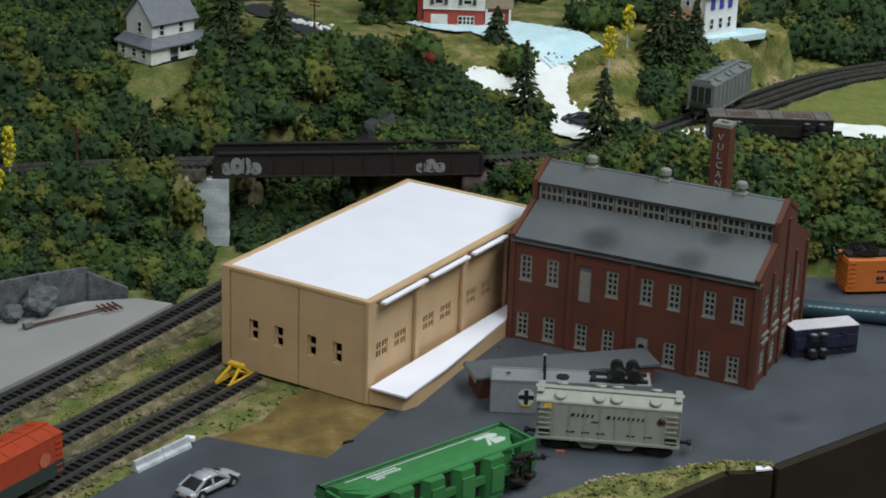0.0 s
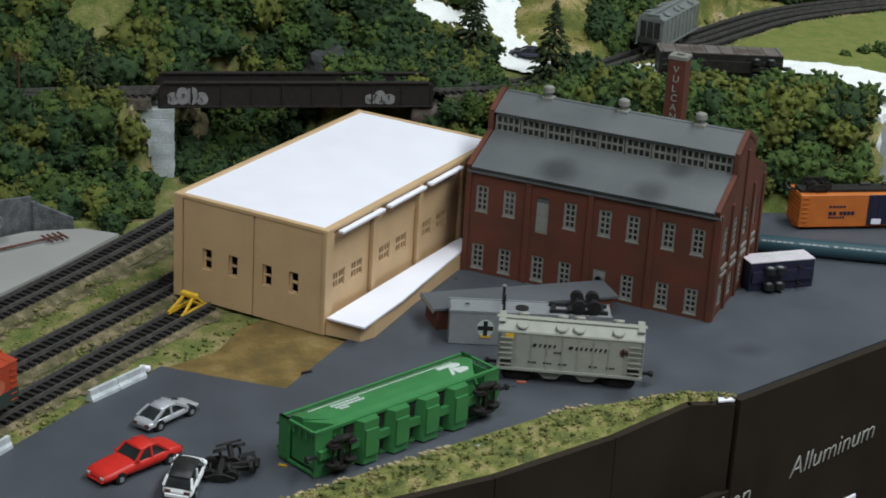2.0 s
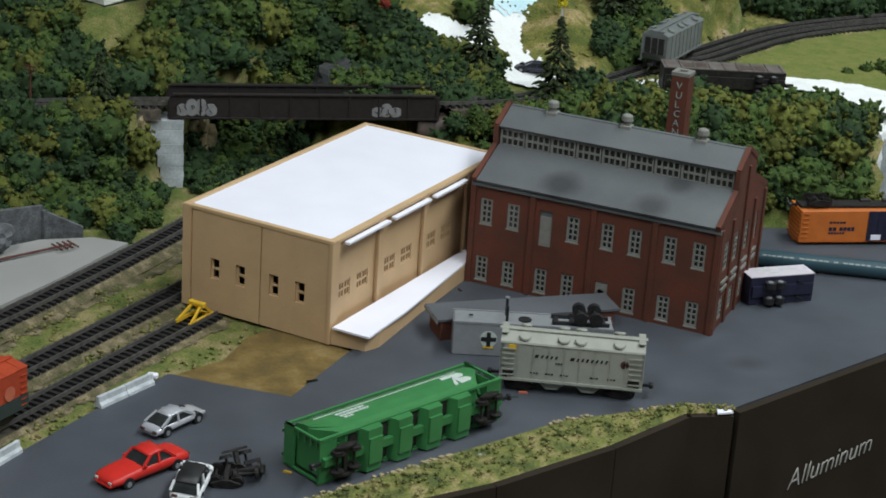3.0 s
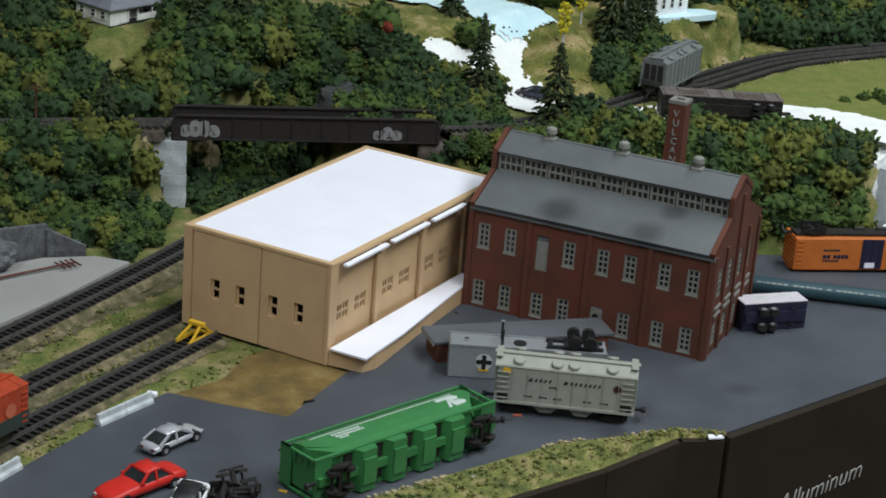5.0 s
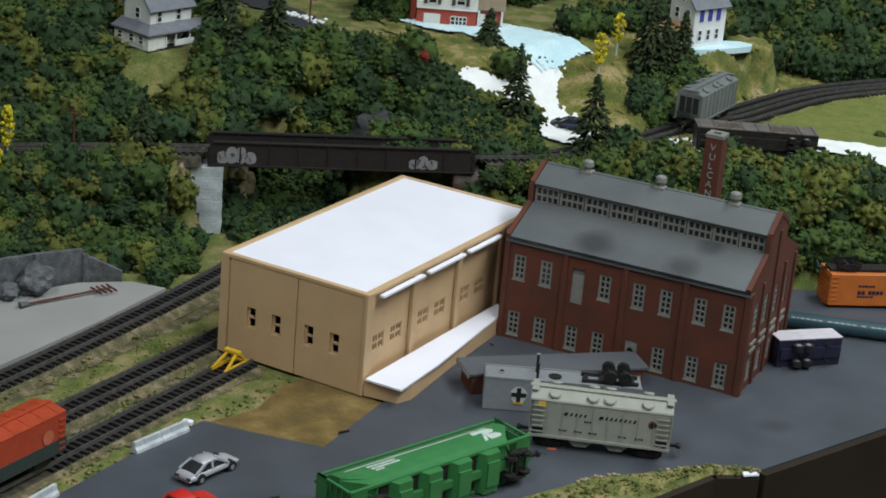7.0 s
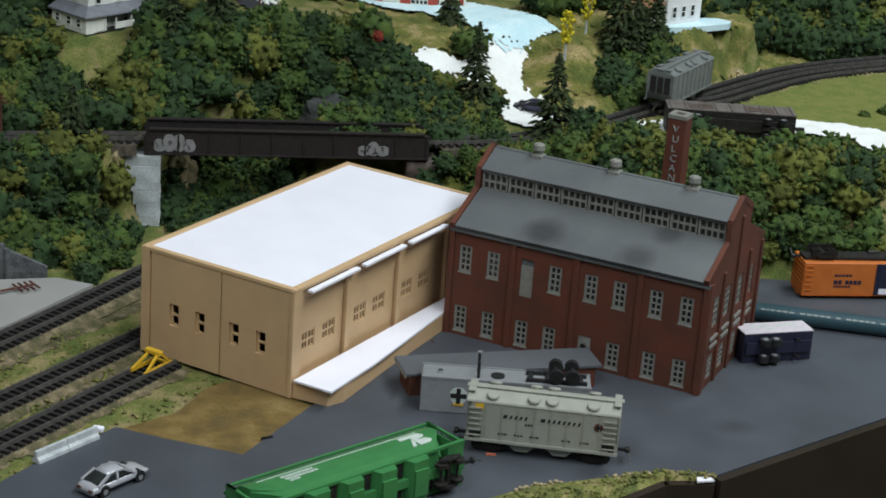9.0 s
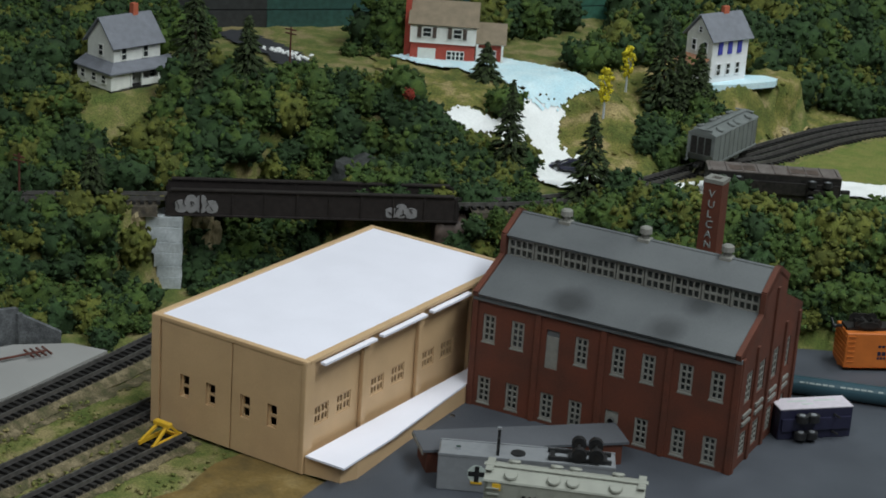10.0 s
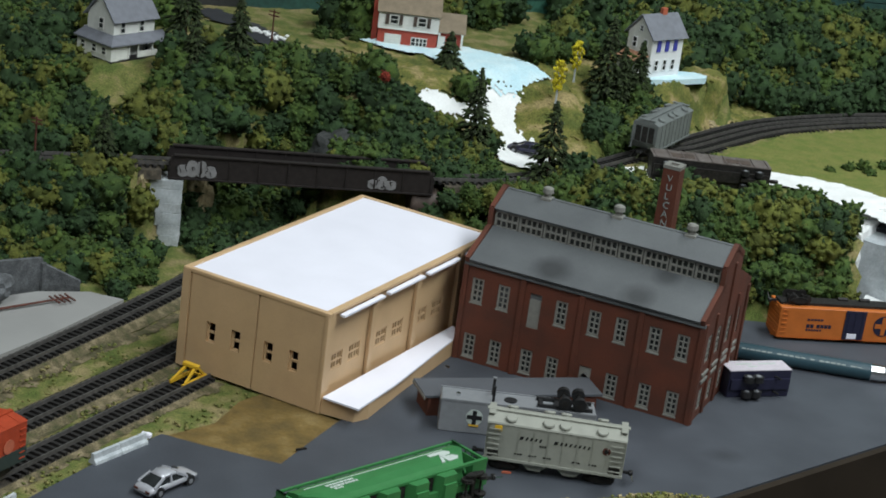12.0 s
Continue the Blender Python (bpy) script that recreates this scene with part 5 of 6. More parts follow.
# scattered low shrubs
for x, y, r in ((0.030, 0.440, 0.006), (0.038, 0.446, 0.005), (0.024, 0.452, 0.005), (0.10, 0.52, 0.005), (0.108, 0.530, 0.006), (0.116, 0.522, 0.005), (0.092, 0.505, 0.004), (0.118, 0.545, 0.005), (-0.225, 0.385, 0.006), (-0.236, 0.378, 0.005), (-0.246, 0.372, 0.007), (-0.088, 0.318, 0.008), (-0.072, 0.312, 0.007)):
    CLUMPS["f_mid"].append((rnd.randrange(8), (x, y, float(height(x, y)) + r * 0.4), r, 0.9, rnd.uniform(0, 6)))
for k in np.flatnonzero((RAIL[:, 0] > -0.074) & (RAIL[:, 0] < -0.034)):
    for _ in range(3):
        p = RAIL[k] + np.array((RDIR[k, 1], -RDIR[k, 0])) * rnd.uniform(0.013, 0.024)
        CLUMPS[rnd.choice(("f_dark", "f_mid", "f_mid", "f_olive"))].append((rnd.randrange(NF), (p[0], p[1], rnd.uniform(0.036, 0.047)), rnd.uniform(0.0055, 0.0082), 1.0, rnd.uniform(0, 6)))
joined("dark_green_shrubs", CLUMPS["f_dark"], M["f_dark"], "dense dark green foam clump foliage on the slopes", "shrubs")
joined("mid_green_shrubs", CLUMPS["f_mid"], M["f_mid"], "dense mid green foam clump foliage on the slopes", "shrubs")
joined("olive_shrubs", CLUMPS["f_olive"], M["f_olive"], "dense olive green foam clump foliage on the slopes", "shrubs")
rc = [(2, (-0.152, 0.302, 0.0885), 0.0040, 0.9, 1.0)]
joined("red_shrub", rc, M["redclump"], "small bright red foam shrub among green ones", "shrub")["kind"] = ""


joined("plaster_rubble", [(NF + rnd.randrange(4), (-0.290 + 0.034 * f + rnd.gauss(0, 0.002), 0.345 - 0.008 * f + rnd.gauss(0, 0.003), 0.0850), rnd.uniform(0.0010, 0.0028), 0.6, rnd.uniform(0, 6)) for f in np.linspace(0, 1, 40)],
       M["plaster"], "loose white plaster rubble spilled on the hill road", "rubble")


def fir(x, y, z, h, r, seed, label="dark green model fir tree on the slope"):
    t = thing("fir_tree", pose(x, y, z), label, "fir tree", "fir trees")
    part("trunk", tube(B(), (0, 0, -0.003), (0, 0, h * 0.97), r * 0.10, 0.0002, 7), M["trunk"], t)
    rng = np.random.default_rng(seed + 40)
    vs, fs, n0 = [], [], 0
    for _ in range(int(150 + h * 9000)):
        f = rng.random() ** 1.25
        whorl = 0.72 + 0.42 * abs(math.sin(f * 17 + seed))
        rad = r * ((1 - f) ** 0.9 * whorl + 0.05)
        a, l = rng.uniform(0, math.tau), rad * rng.uniform(0.35, 1.12)
        out = np.array((math.cos(a), math.sin(a), 0.0))
        side = np.array((-out[1], out[0], 0.0))
        down = out * 0.9 - np.array((0, 0, rng.uniform(0.15, 0.6)))
        up = np.cross(side, down)
        k = rng.uniform(0.0011, 0.0026) * (0.55 + 0.6 * (1 - f))
        c = OCTA * rng.uniform(0.6, 1.3, (6, 1))
        vs.append((c[:, :1] * down * 1.7 + c[:, 1:2] * side * 0.8 + c[:, 2:] * up * 0.5) * k + out * l + np.array((0, 0, h * (0.08 + 0.92 * f) - l * 0.25)))
        fs.append(OCTA_FACES + n0)
        n0 += 6
    me = bpy.data.meshes.new("crown")
    me.from_pydata(np.concatenate(vs).tolist(), [], np.concatenate(fs).tolist())
    me.materials.append(M["f_fir"])
    part("crown", me, None, t)
    return t


FIRS = [(-0.0930, 0.3220, 0.056, 0.011), (-0.0350, 0.3165, 0.052, 0.013), (-0.068, 0.468, 0.060, 0.014), (-0.048, 0.478, 0.046, 0.010), (-0.057, 0.470, 0.044, 0.009), (-0.150, 0.384, 0.024, 0.009),
        (-0.2520, 0.2290, 0.036, 0.012), (-0.2330, 0.2500, 0.050, 0.013), (-0.2820, 0.2600, 0.058, 0.015), (-0.2320, 0.1160, 0.036, 0.010)]
for k, (x, y, h, r) in enumerate(FIRS):
    fir(x, y, float(height(x, y)) + 0.001, h, r, k)


def aspen(x, y, z, h, seed, label):
    t = thing("yellow_tree", pose(x, y, z), label, "tree", "yellow autumn trees")
    rr = random.Random(seed)
    part("trunk", tube(B(), (0, 0, -0.002), (0, 0, h * 0.75), 0.0008, 0.0004, 7), M["pier"], t, "pale thin trunk")
    for k in range(3):
        a = rr.uniform(0, 6.28)
        part("limb", tube(B(), (0, 0, h * (0.4 + 0.1 * k)), (math.cos(a) * 0.003, math.sin(a) * 0.003, h * (0.62 + 0.08 * k)), 0.0004, 0.0002, 6), M["pier"], t)
    vv = []
    for k in range(120):
        f = rr.random()
        rad = 0.0050 * math.sin(math.pi * (0.10 + 0.80 * f)) ** 0.7
        a = rr.uniform(0, 6.28)
        vv.append((NF + rr.randrange(4), (math.cos(a) * rad * rr.random(), math.sin(a) * rad * rr.random(), h * (0.30 + 0.72 * f)), rr.uniform(0.0008, 0.0016), 1.2, rr.uniform(0, 6)))
    o = joined("crown", vv, M["f_yellow"], "", "")
    o.parent = t
    del o["kind"]
    return t


aspen(-0.0765, 0.4060, 0.071, 0.029, 1, "bright yellow autumn tree on the bluff")
aspen(-0.0840, 0.4480, 0.079, 0.027, 2, "bright yellow autumn tree on the bluff")
aspen(-0.2810, 0.0550, float(height(-0.281, 0.055)), 0.034, 3, "bright yellow autumn tree beside the hill track")
aspen(-0.2740, 0.0400, float(height(-0.274, 0.040)), 0.026, 4, "bright yellow autumn tree beside the hill track")
tr = thing("broadleaf_tree", pose(-0.243, 0.415, 0.083), "green broadleaf tree with a forked pale trunk", "tree")
part("trunk", tube(B(), (0, 0, -0.002), (0, 0, 0.016), 0.0030, 0.0020, 9), M["tanrock"], tr)
for a in (0.3, 2.2, 4.1):
    part("limb", tube(B(), (0, 0, 0.010), (math.cos(a) * 0.007, math.sin(a) * 0.007, 0.022), 0.0016, 0.0008, 7), M["tanrock"], tr)
o = joined("crown", [(rnd.randrange(8), (rnd.gauss(0, 0.007), rnd.gauss(0, 0.007), 0.026 + rnd.gauss(0, 0.004)), rnd.uniform(0.0035, 0.0055), 0.9, rnd.uniform(0, 6)) for _ in range(34)], M["f_mid"], "", "")
o.parent = tr
del o["kind"]


# ---- rolling stock and vehicles ----
def truck(parent, x, z, axle=0.0046, gauge=0.0046, wheel=0.0027, name="truck"):
    """A four-wheel truck under a car: two side frames, a bolster and two wheelsets."""
    t = part(name, box(B(), x - 0.0011, -0.0062, z + 0.0024, x + 0.0011, 0.0062, z + 0.0042, 0.0003), M["dirtyshade"], parent, "black weathered truck")
    for s in (-1, 1):
        y = s * 0.0064
        part("side_frame", prism(B(), [(x - axle - 0.0016, z + 0.0030), (x - axle, z + 0.0016), (x - 0.0018, z + 0.0008), (x + 0.0018, z + 0.0008), (x + axle, z + 0.0016), (x + axle + 0.0016, z + 0.0030), (x + 0.0018, z + 0.0046), (x - 0.0018, z + 0.0046)], "y", y - 0.0005, y + 0.0005), M["dirtyshade"], t)
    for a in (-axle, axle):
        bm = tube(B(), (x + a, -gauge, z + wheel), (x + a, gauge, z + wheel), 0.0006, n=6)
        for s in (-1, 1):
            tube(bm, (x + a, s * (gauge - 0.0004), z + wheel), (x + a, s * (gauge + 0.0006), z + wheel), wheel, n=14)
            tube(bm, (x + a, s * (gauge - 0.0008), z + wheel), (x + a, s * (gauge - 0.0003), z + wheel), wheel * 1.14, n=14)
        part("wheelset", bm, M["dirtyshade"], t)
    return t


def coupler(parent, x, z, s):
    c = part("coupler", box(B(), *sorted((x, x + s * 0.0035))[:1], -0.0007, z - 0.0006, sorted((x, x + s * 0.0035))[1], 0.0007, z + 0.0006), M["black"], parent, "black knuckle coupler")
    part("knuckle", box(B(), min(x + s * 0.0035, x + s * 0.0056), -0.0014, z - 0.0011, max(x + s * 0.0035, x + s * 0.0056), 0.0016, z + 0.0011, 0.0004), M["black"], c)
    part("trip_pin", tube(B(), (x + s * 0.0050, 0, z - 0.0008), (x + s * 0.0062, -0.001, z - 0.0042), 0.0003, n=6), M["chrome"], c)


def bars(parent, x, z, y, widths, h, material, gap=0.0004, tilt=0.0, name="lettering"):
    """A line of small plain bars standing in for print on a car's side, facing -y."""
    g = part(name, B(), material, parent)
    bm = B()
    for w in widths:
        if w > 0:
            prism(bm, [(x, z), (x + w, z), (x + w + tilt * h, z + h), (x + tilt * h, z + h)], "y", y - 0.00012, y + 0.00002)
        x += abs(w) + gap
    bm.to_mesh(g.data)
    bm.free()
    return g


def covered_hopper(name, m, paint, label, lettered, ribs=8):
    c = thing(name, m, label, "railway hopper car")
    hl = 0.0336
    w = 0.0094
    body = part("body", prism(B(), [(-0.0285, 0.0068), (0.0285, 0.0068), (0.0330, 0.0120), (0.0332, 0.0250), (-0.0332, 0.0250), (-0.0330, 0.0120)], "y", -w, w), paint, c)
    part("roof", prism(B(), [(-w - 0.0004, 0.0250), (w + 0.0004, 0.0250), (w, 0.0258), (0.0035, 0.0280), (-0.0035, 0.0280), (-w, 0.0258)], "x", -hl, hl), paint, c)
    for y in (-1, 1):
        for x in (-0.0225, -0.0045, 0.0035, 0.0215):
            p = Vector((x, y * 0.0064, 0.0266))
            n_ = Vector((0, y * 0.35, 1)).normalized()
            hatch = part("roof_hatch", tube(B(), p, p + n_ * 0.0012, 0.0024, 0.0024, 18), paint, c)
            part("hatch_lid", tube(B(), p + n_ * 0.0012, p + n_ * 0.0019, 0.0029, 0.0025, 18), paint, hatch)
    rb_ = part("running_board", box(B(), -hl - 0.0010, -0.0016, 0.0284, hl + 0.0010, 0.0016, 0.0289), paint, c)
    for x in (-hl, hl - 0.0032):
        part("end_walk", box(B(), x, -0.0064, 0.0284, x + 0.0032, 0.0064, 0.0288), paint, c)
    for k in range(ribs):
        x = -0.0250 + k * 0.0500 / (ribs - 1)
        for y in (-1, 1):
            part("rib", box(B(), x - 0.0002, min(y * w, y * (w + 0.0004)), 0.0072, x + 0.0002, max(y * w, y * (w + 0.0004)), 0.0248), paint, body)
    for y in (-1, 1):
        part("side_sill", box(B(), -hl, min(y * w, y * (w + 0.0008)), 0.0064, hl, max(y * w, y * (w + 0.0008)), 0.0076), paint, body)
    for s in (-1, 1):
        bm = B()
        for y in (-w, w - 0.0008):
            box(bm, s * 0.0327 - 0.0005, y, 0.0068, s * 0.0327 + 0.0009, y + 0.0008, 0.0252)
        part("end_post", bm, paint, c)
        # raised blocks; on the unlettered car their black imitates shade in end recesses
        for y in (-0.0070, -0.0020, 0.0030):
            part("end_panel_block", box(B(), s * 0.0325 - 0.0010, y, 0.0125, s * 0.0325 + 0.0012, y + 0.0040, 0.0236), M["dirtyshade"] if not lettered else paint, c)
        for k in range(6):
            z = 0.0090 + k * 0.0026
            part("rung", box(B(), s * 0.0295 - 0.0028, -w - 0.0010, z, s * 0.0295 + 0.0028, -w - 0.0005, z + 0.0006), paint, c)
        # black plate on the solid side, painting the shade of a cutout
        part("cutout_shade", box(B(), s * 0.0292 - 0.0026, -w - 0.0003, 0.0084, s * 0.0292 + 0.0026, -w + 0.0001, 0.0120), M["dirtyshade"], c)
        truck(c, s * 0.0232, -0.0002)
        coupler(c, s * 0.0336, 0.0056, s)
    for x in (-0.0085, 0.0085):
        bm = prism(B(), [(x - 0.0075, 0.0068), (x + 0.0075, 0.0068), (x + 0.0028, 0.0022), (x - 0.0028, 0.0022)], "y", -0.0075, 0.0075)
        part("hopper_bay", bm, paint, c)
    part("centre_sill", box(B(), -0.0330, -0.0020, 0.0042, 0.0330, 0.0020, 0.0066), M["dirtyshade"], c)
    if lettered:
        lw = 0.0009
        bars(c, -0.0175, 0.0186, -w - 0.0001, [0.0016, lw, lw, lw, lw, -0.0035, 0.0018, lw, lw, lw, lw, lw, lw, lw], 0.0016, M["black"], 0.0013, 0.35)
        bars(c, -0.0075, 0.0160, -w - 0.0001, [0.0008, 0.0008, 0.0008], 0.0009, M["dirtyshade"])
        for x in (-0.0190, -0.0120, -0.0050, 0.0090, 0.0170):
            bars(c, x, 0.0105, -w - 0.0001, [0.0011, 0.0008, 0.0011], 0.0007, M["dirtyshade"])
        d = part("herald", tube(B(), (0.0245, -w - 0.0001, 0.0190), (0.0245, -w - 0.0003, 0.0190), 0.0020, n=20), M["rust"], c, "round red-brown herald")
        part("herald_centre", tube(B(), (0.0245, -w - 0.0003, 0.0190), (0.0245, -w - 0.0004, 0.0190), 0.0011, n=12), M["black"], d)
        part("yellow_panel", box(B(), -0.0298, -w - 0.0004, 0.0215, -0.0262, -w + 0.0001, 0.0243), M["yellow"], c)
    return c


covered_hopper("covered_hopper_car", pose(0.1193, 0.0253, 0, 0, 0, 24.3), M["gn"], "pale grey two-bay covered hopper standing on the yard", True)
k0 = int(np.argmin(np.hypot(RAIL[:, 0] + 0.0135, RAIL[:, 1] - 0.440)))
ang = math.degrees(math.atan2(RDIR[k0, 1], RDIR[k0, 0]))
covered_hopper("covered_hopper_car", pose(-0.0100, 0.4390, RAIL_Z + 0.0034, 0, 0, 91 + 180) @ Matrix.Scale(0.95, 4), M["greyhop"], "grey covered hopper standing on the main line", False)

# green hopper lying on its side
c72, s72 = math.cos(radians(72.4)), math.sin(radians(72.4))
gm = Matrix(((c72, 0, -s72, 0.0983), (s72, 0, c72, -0.0776), (0, -1, 0, 0.0108), (0, 0, 0, 1)))
gh = thing("green_hopper_car", gm, "bright green covered hopper car lying on its side", "railway hopper car")
SEC = [(-0.0094, 0.0078), (-0.0104, 0.0120), (-0.0107, 0.0175), (-0.0104, 0.0230), (-0.0092, 0.0272), (-0.0060, 0.0300), (0.0060, 0.0300), (0.0092, 0.0272), (0.0104, 0.0230), (0.0107, 0.0175), (0.0104, 0.0120), (0.0094, 0.0078)]
bm = B()
rows = []
for x, lo in ((-0.0490, 0.0200), (-0.0385, 0.0078), (0.0385, 0.0078), (0.0490, 0.0200)):
    rows.append([bm.verts.new((x, y, max(z, lo))) for y, z in SEC])
for r0, r1 in zip(rows[:-1], rows[1:]):
    for i in range(len(SEC)):
        bm.faces.new((r0[i], r1[i], r1[(i + 1) % len(SEC)], r0[(i + 1) % len(SEC)]))
bm.faces.new(rows[0]), bm.faces.new(rows[-1])
bmesh.ops.remove_doubles(bm, verts=bm.verts, dist=1e-5)
part("shell", bm, M["green"], gh)
for y in (-1, 1):
    part("side_sill", box(B(), -0.0533, y * 0.0098 - 0.0006, 0.0066, 0.0533, y * 0.0098 + 0.0006, 0.0082), M["green"], gh)
    part("roof_rail", box(B(), -0.0533, y * 0.0088 - 0.0005, 0.0292, 0.0533, y * 0.0088 + 0.0005, 0.0304), M["green"], gh)
for k in range(11):
    x = -0.0500 + k * 0.0100
    part("running_board_bracket", box(B(), x - 0.0004, -0.0088, 0.0303, x + 0.0004, 0.0088, 0.0309), M["green"], gh)
for y in (-0.0060, 0.0050):
    part("running_board", box(B(), -0.0533, y, 0.0309, 0.0533, y + 0.0012, 0.0314), M["green"], gh)
part("trough_hatch", box(B(), -0.0430, -0.0016, 0.0300, 0.0430, 0.0016, 0.0312, 0.0003), M["green"], gh)
for s in (-1, 1):
    ep = part("end_frame", box(B(), s * 0.0525 - 0.0006, -0.0098, 0.0240, s * 0.0525 + 0.0006, 0.0098, 0.0303), M["green"], gh)
    for y in (-0.0098, 0.0088):
        part("end_post", box(B(), s * 0.0525 - 0.0006, y, 0.0066, s * 0.0525 + 0.0006, y + 0.0010, 0.0303), M["green"], ep)
    part("end_platform", box(B(), min(s * 0.0440, s * 0.0530), -0.0098, 0.0068, max(s * 0.0440, s * 0.0530), 0.0098, 0.0078), M["green"], ep)
    part("end_sheet", box(B(), s * 0.0508 - 0.0003, -0.0080, 0.0078, s * 0.0508 + 0.0003, 0.0080, 0.0240), M["green"], ep)
    for k in range(5):
        part("end_rung", box(B(), s * 0.0531, -0.0088, 0.0090 + k * 0.0040, s * 0.0531 + s * 0.0006 if s > 0 else s * 0.0531 + 0.0006, -0.0055, 0.0096 + k * 0.0040), M["green"], ep)
    for y in (-0.0050, 0.0, 0.0050):
        part("slope_brace", beam(B(), (s * 0.0410, y, 0.0082), (s * 0.0500, y, 0.0205), 0.0006, 0.0010), M["green"], ep)
    truck(gh, s * 0.0420, 0.0002)
    coupler(gh, s * 0.0533, 0.0060, s)
for x in (-0.0260, -0.0087, 0.0087, 0.0260):
    bay = part("hopper_bay", prism(B(), [(x - 0.0062, 0.0080), (x + 0.0062, 0.0080), (x + 0.0040, 0.0026), (x - 0.0040, 0.0026)], "y", -0.0098, 0.0098), M["green"], gh)
    part("outlet_gate", box(B(), x - 0.0036, -0.0060, 0.0016, x + 0.0036, 0.0060, 0.0026), M["green"], bay)
    # solid black blocks put the shade of the voids around the bays into colour
    part("outlet_shade", box(B(), x + 0.0042, 0.0018, 0.0034, x + 0.0058, 0.0080, 0.0060), M["dirtyshade"], bay)
    for s in (-1, 1):
        part("bay_gap_shade", box(B(), x + s * 0.0087 - 0.0022, s * 0.0044 - 0.0036, 0.0070, x + s * 0.0087 + 0.0022, s * 0.0044 + 0.0036, 0.0077), M["dirtyshade"], bay)
part("centre_sill", box(B(), -0.0520, -0.0018, 0.0044, 0.0520, 0.0018, 0.0066), M["green"], gh)
part("stripe", box(B(), -0.0430, -0.01045, 0.0236, 0.0400, -0.0101, 0.0240), M["white"], gh, "thin white line")
for j, z in enumerate((0.0205, 0.0185, 0.0166)):
    bars(gh, -0.0330 + 0.001 * j, z, -0.0107, [0.0018, 0.0012, 0.0022, 0.0014, 0.0020, 0.0016, 0.0018, 0.0012] if j < 2 else [0.0016, 0.0010, 0.0014], 0.0013, M["white"])
lg = part("logo", B(), M["white"], gh, "white geometric logo")
bm = B()
prism(bm, [(0.0340, 0.0130), (0.0362, 0.0130), (0.0362, 0.0222), (0.0340, 0.0222)], "y", -0.01085, -0.0104)
prism(bm, [(0.0285, 0.0200), (0.0340, 0.0200), (0.0340, 0.0222), (0.0285, 0.0222)], "y", -0.01085, -0.0104)
prism(bm, [(0.0362, 0.0178), (0.0395, 0.0182), (0.0412, 0.0200), (0.0395, 0.0220), (0.0362, 0.0222)], "y", -0.01085, -0.0104)
prism(bm, [(0.0362, 0.0130), (0.0400, 0.0132), (0.0418, 0.0150), (0.0400, 0.0172), (0.0362, 0.0174)], "y", -0.01085, -0.0104)
prism(bm, [(0.0300, 0.0130), (0.0320, 0.0130), (0.0338, 0.0165), (0.0338, 0.0195)], "y", -0.01085, -0.0104)
bm.to_mesh(lg.data), bm.free()


def wheel_pair(parent, x, y, z, axis="y", r=0.0033, name="wheel"):
    d = Vector((0, 0.0016, 0)) if axis == "y" else Vector((0, 0, 0.0016))
    c = Vector((x, y, z))
    w = part(name, tube(B(), c - d, c + d, r, n=18), M["black"], parent, "black rubber tyre")
    part("hub", tube(B(), c - d * 1.12, c + d * 1.12, r * 0.5, n=12), M["silver"] if axis == "z" else M["dirtyshade"], w)
    return w


# silver trailer lying on its roof
st = thing("silver_trailer", pose(0.0850, 0.0526, 0, 0, 0, 29.5), "silver semi trailer lying upside down with wheels in the air", "trailer")
part("box_body", box(B(), -0.0390, -0.0078, 0.0, 0.0390, 0.0078, 0.0168, 0.0004), M["silver"], st)
part("underside", box(B(), -0.0384, -0.0072, 0.0168, 0.0384, 0.0072, 0.0172), M["silver"], st)
for s in (-1, 1):
    part("side_rail", box(B(), -0.0390, s * 0.0076 - 0.0004, 0.0166, 0.0390, s * 0.0076 + 0.0004, 0.0177), M["silver"], st)
    part("landing_leg", tube(B(), (-0.0130, s * 0.0040, 0.0168), (-0.0130, s * 0.0040, 0.0253 if s < 0 else 0.0263), 0.0007, n=8), M["black"], st)
part("landing_foot", tube(B(), (-0.0130, 0.0040, 0.0263), (-0.0130, 0.0040, 0.0270), 0.0011, n=8), M["silver"], st)
part("kingpin_plate", tube(B(), (-0.0040, -0.001, 0.0170), (-0.0040, -0.001, 0.0179), 0.0032, n=16), M["black"], st)
part("kingpin", tube(B(), (-0.0305, -0.001, 0.0170), (-0.0305, -0.001, 0.0185), 0.0012, n=12), M["chrome"], st)
bg = part("wheel_frame", box(B(), 0.0090, -0.0050, 0.0172, 0.0370, -0.0034, 0.0189), M["black"], st)
part("frame_rail", box(B(), 0.0090, 0.0034, 0.0172, 0.0370, 0.0050, 0.0189), M["black"], bg)
for x in (0.0100, 0.0180, 0.0330):
    part("frame_cross", box(B(), x, -0.0034, 0.0172, x + 0.0022, 0.0034, 0.0185), M["black"], bg)
for x in (0.0225, 0.0300):
    for y in (-0.0058, 0.0058):
        wheel_pair(st, x, y, 0.0215)
    part("axle", tube(B(), (x, -0.0060, 0.0215), (x, 0.0060, 0.0215), 0.0007, n=8), M["black"], st)
hd = part("round_herald", tube(B(), (-0.0215, -0.0078, 0.0090), (-0.0215, -0.0080, 0.0090), 0.0042, n=24), M["white"], st, "round white herald with dark cross bars")
part("herald_bar", box(B(), -0.0253, -0.0082, 0.0079, -0.0177, -0.0079, 0.0101), M["black"], hd)
part("herald_bar", box(B(), -0.0225, -0.0083, 0.0052, -0.0205, -0.0080, 0.0128), M["black"], hd)
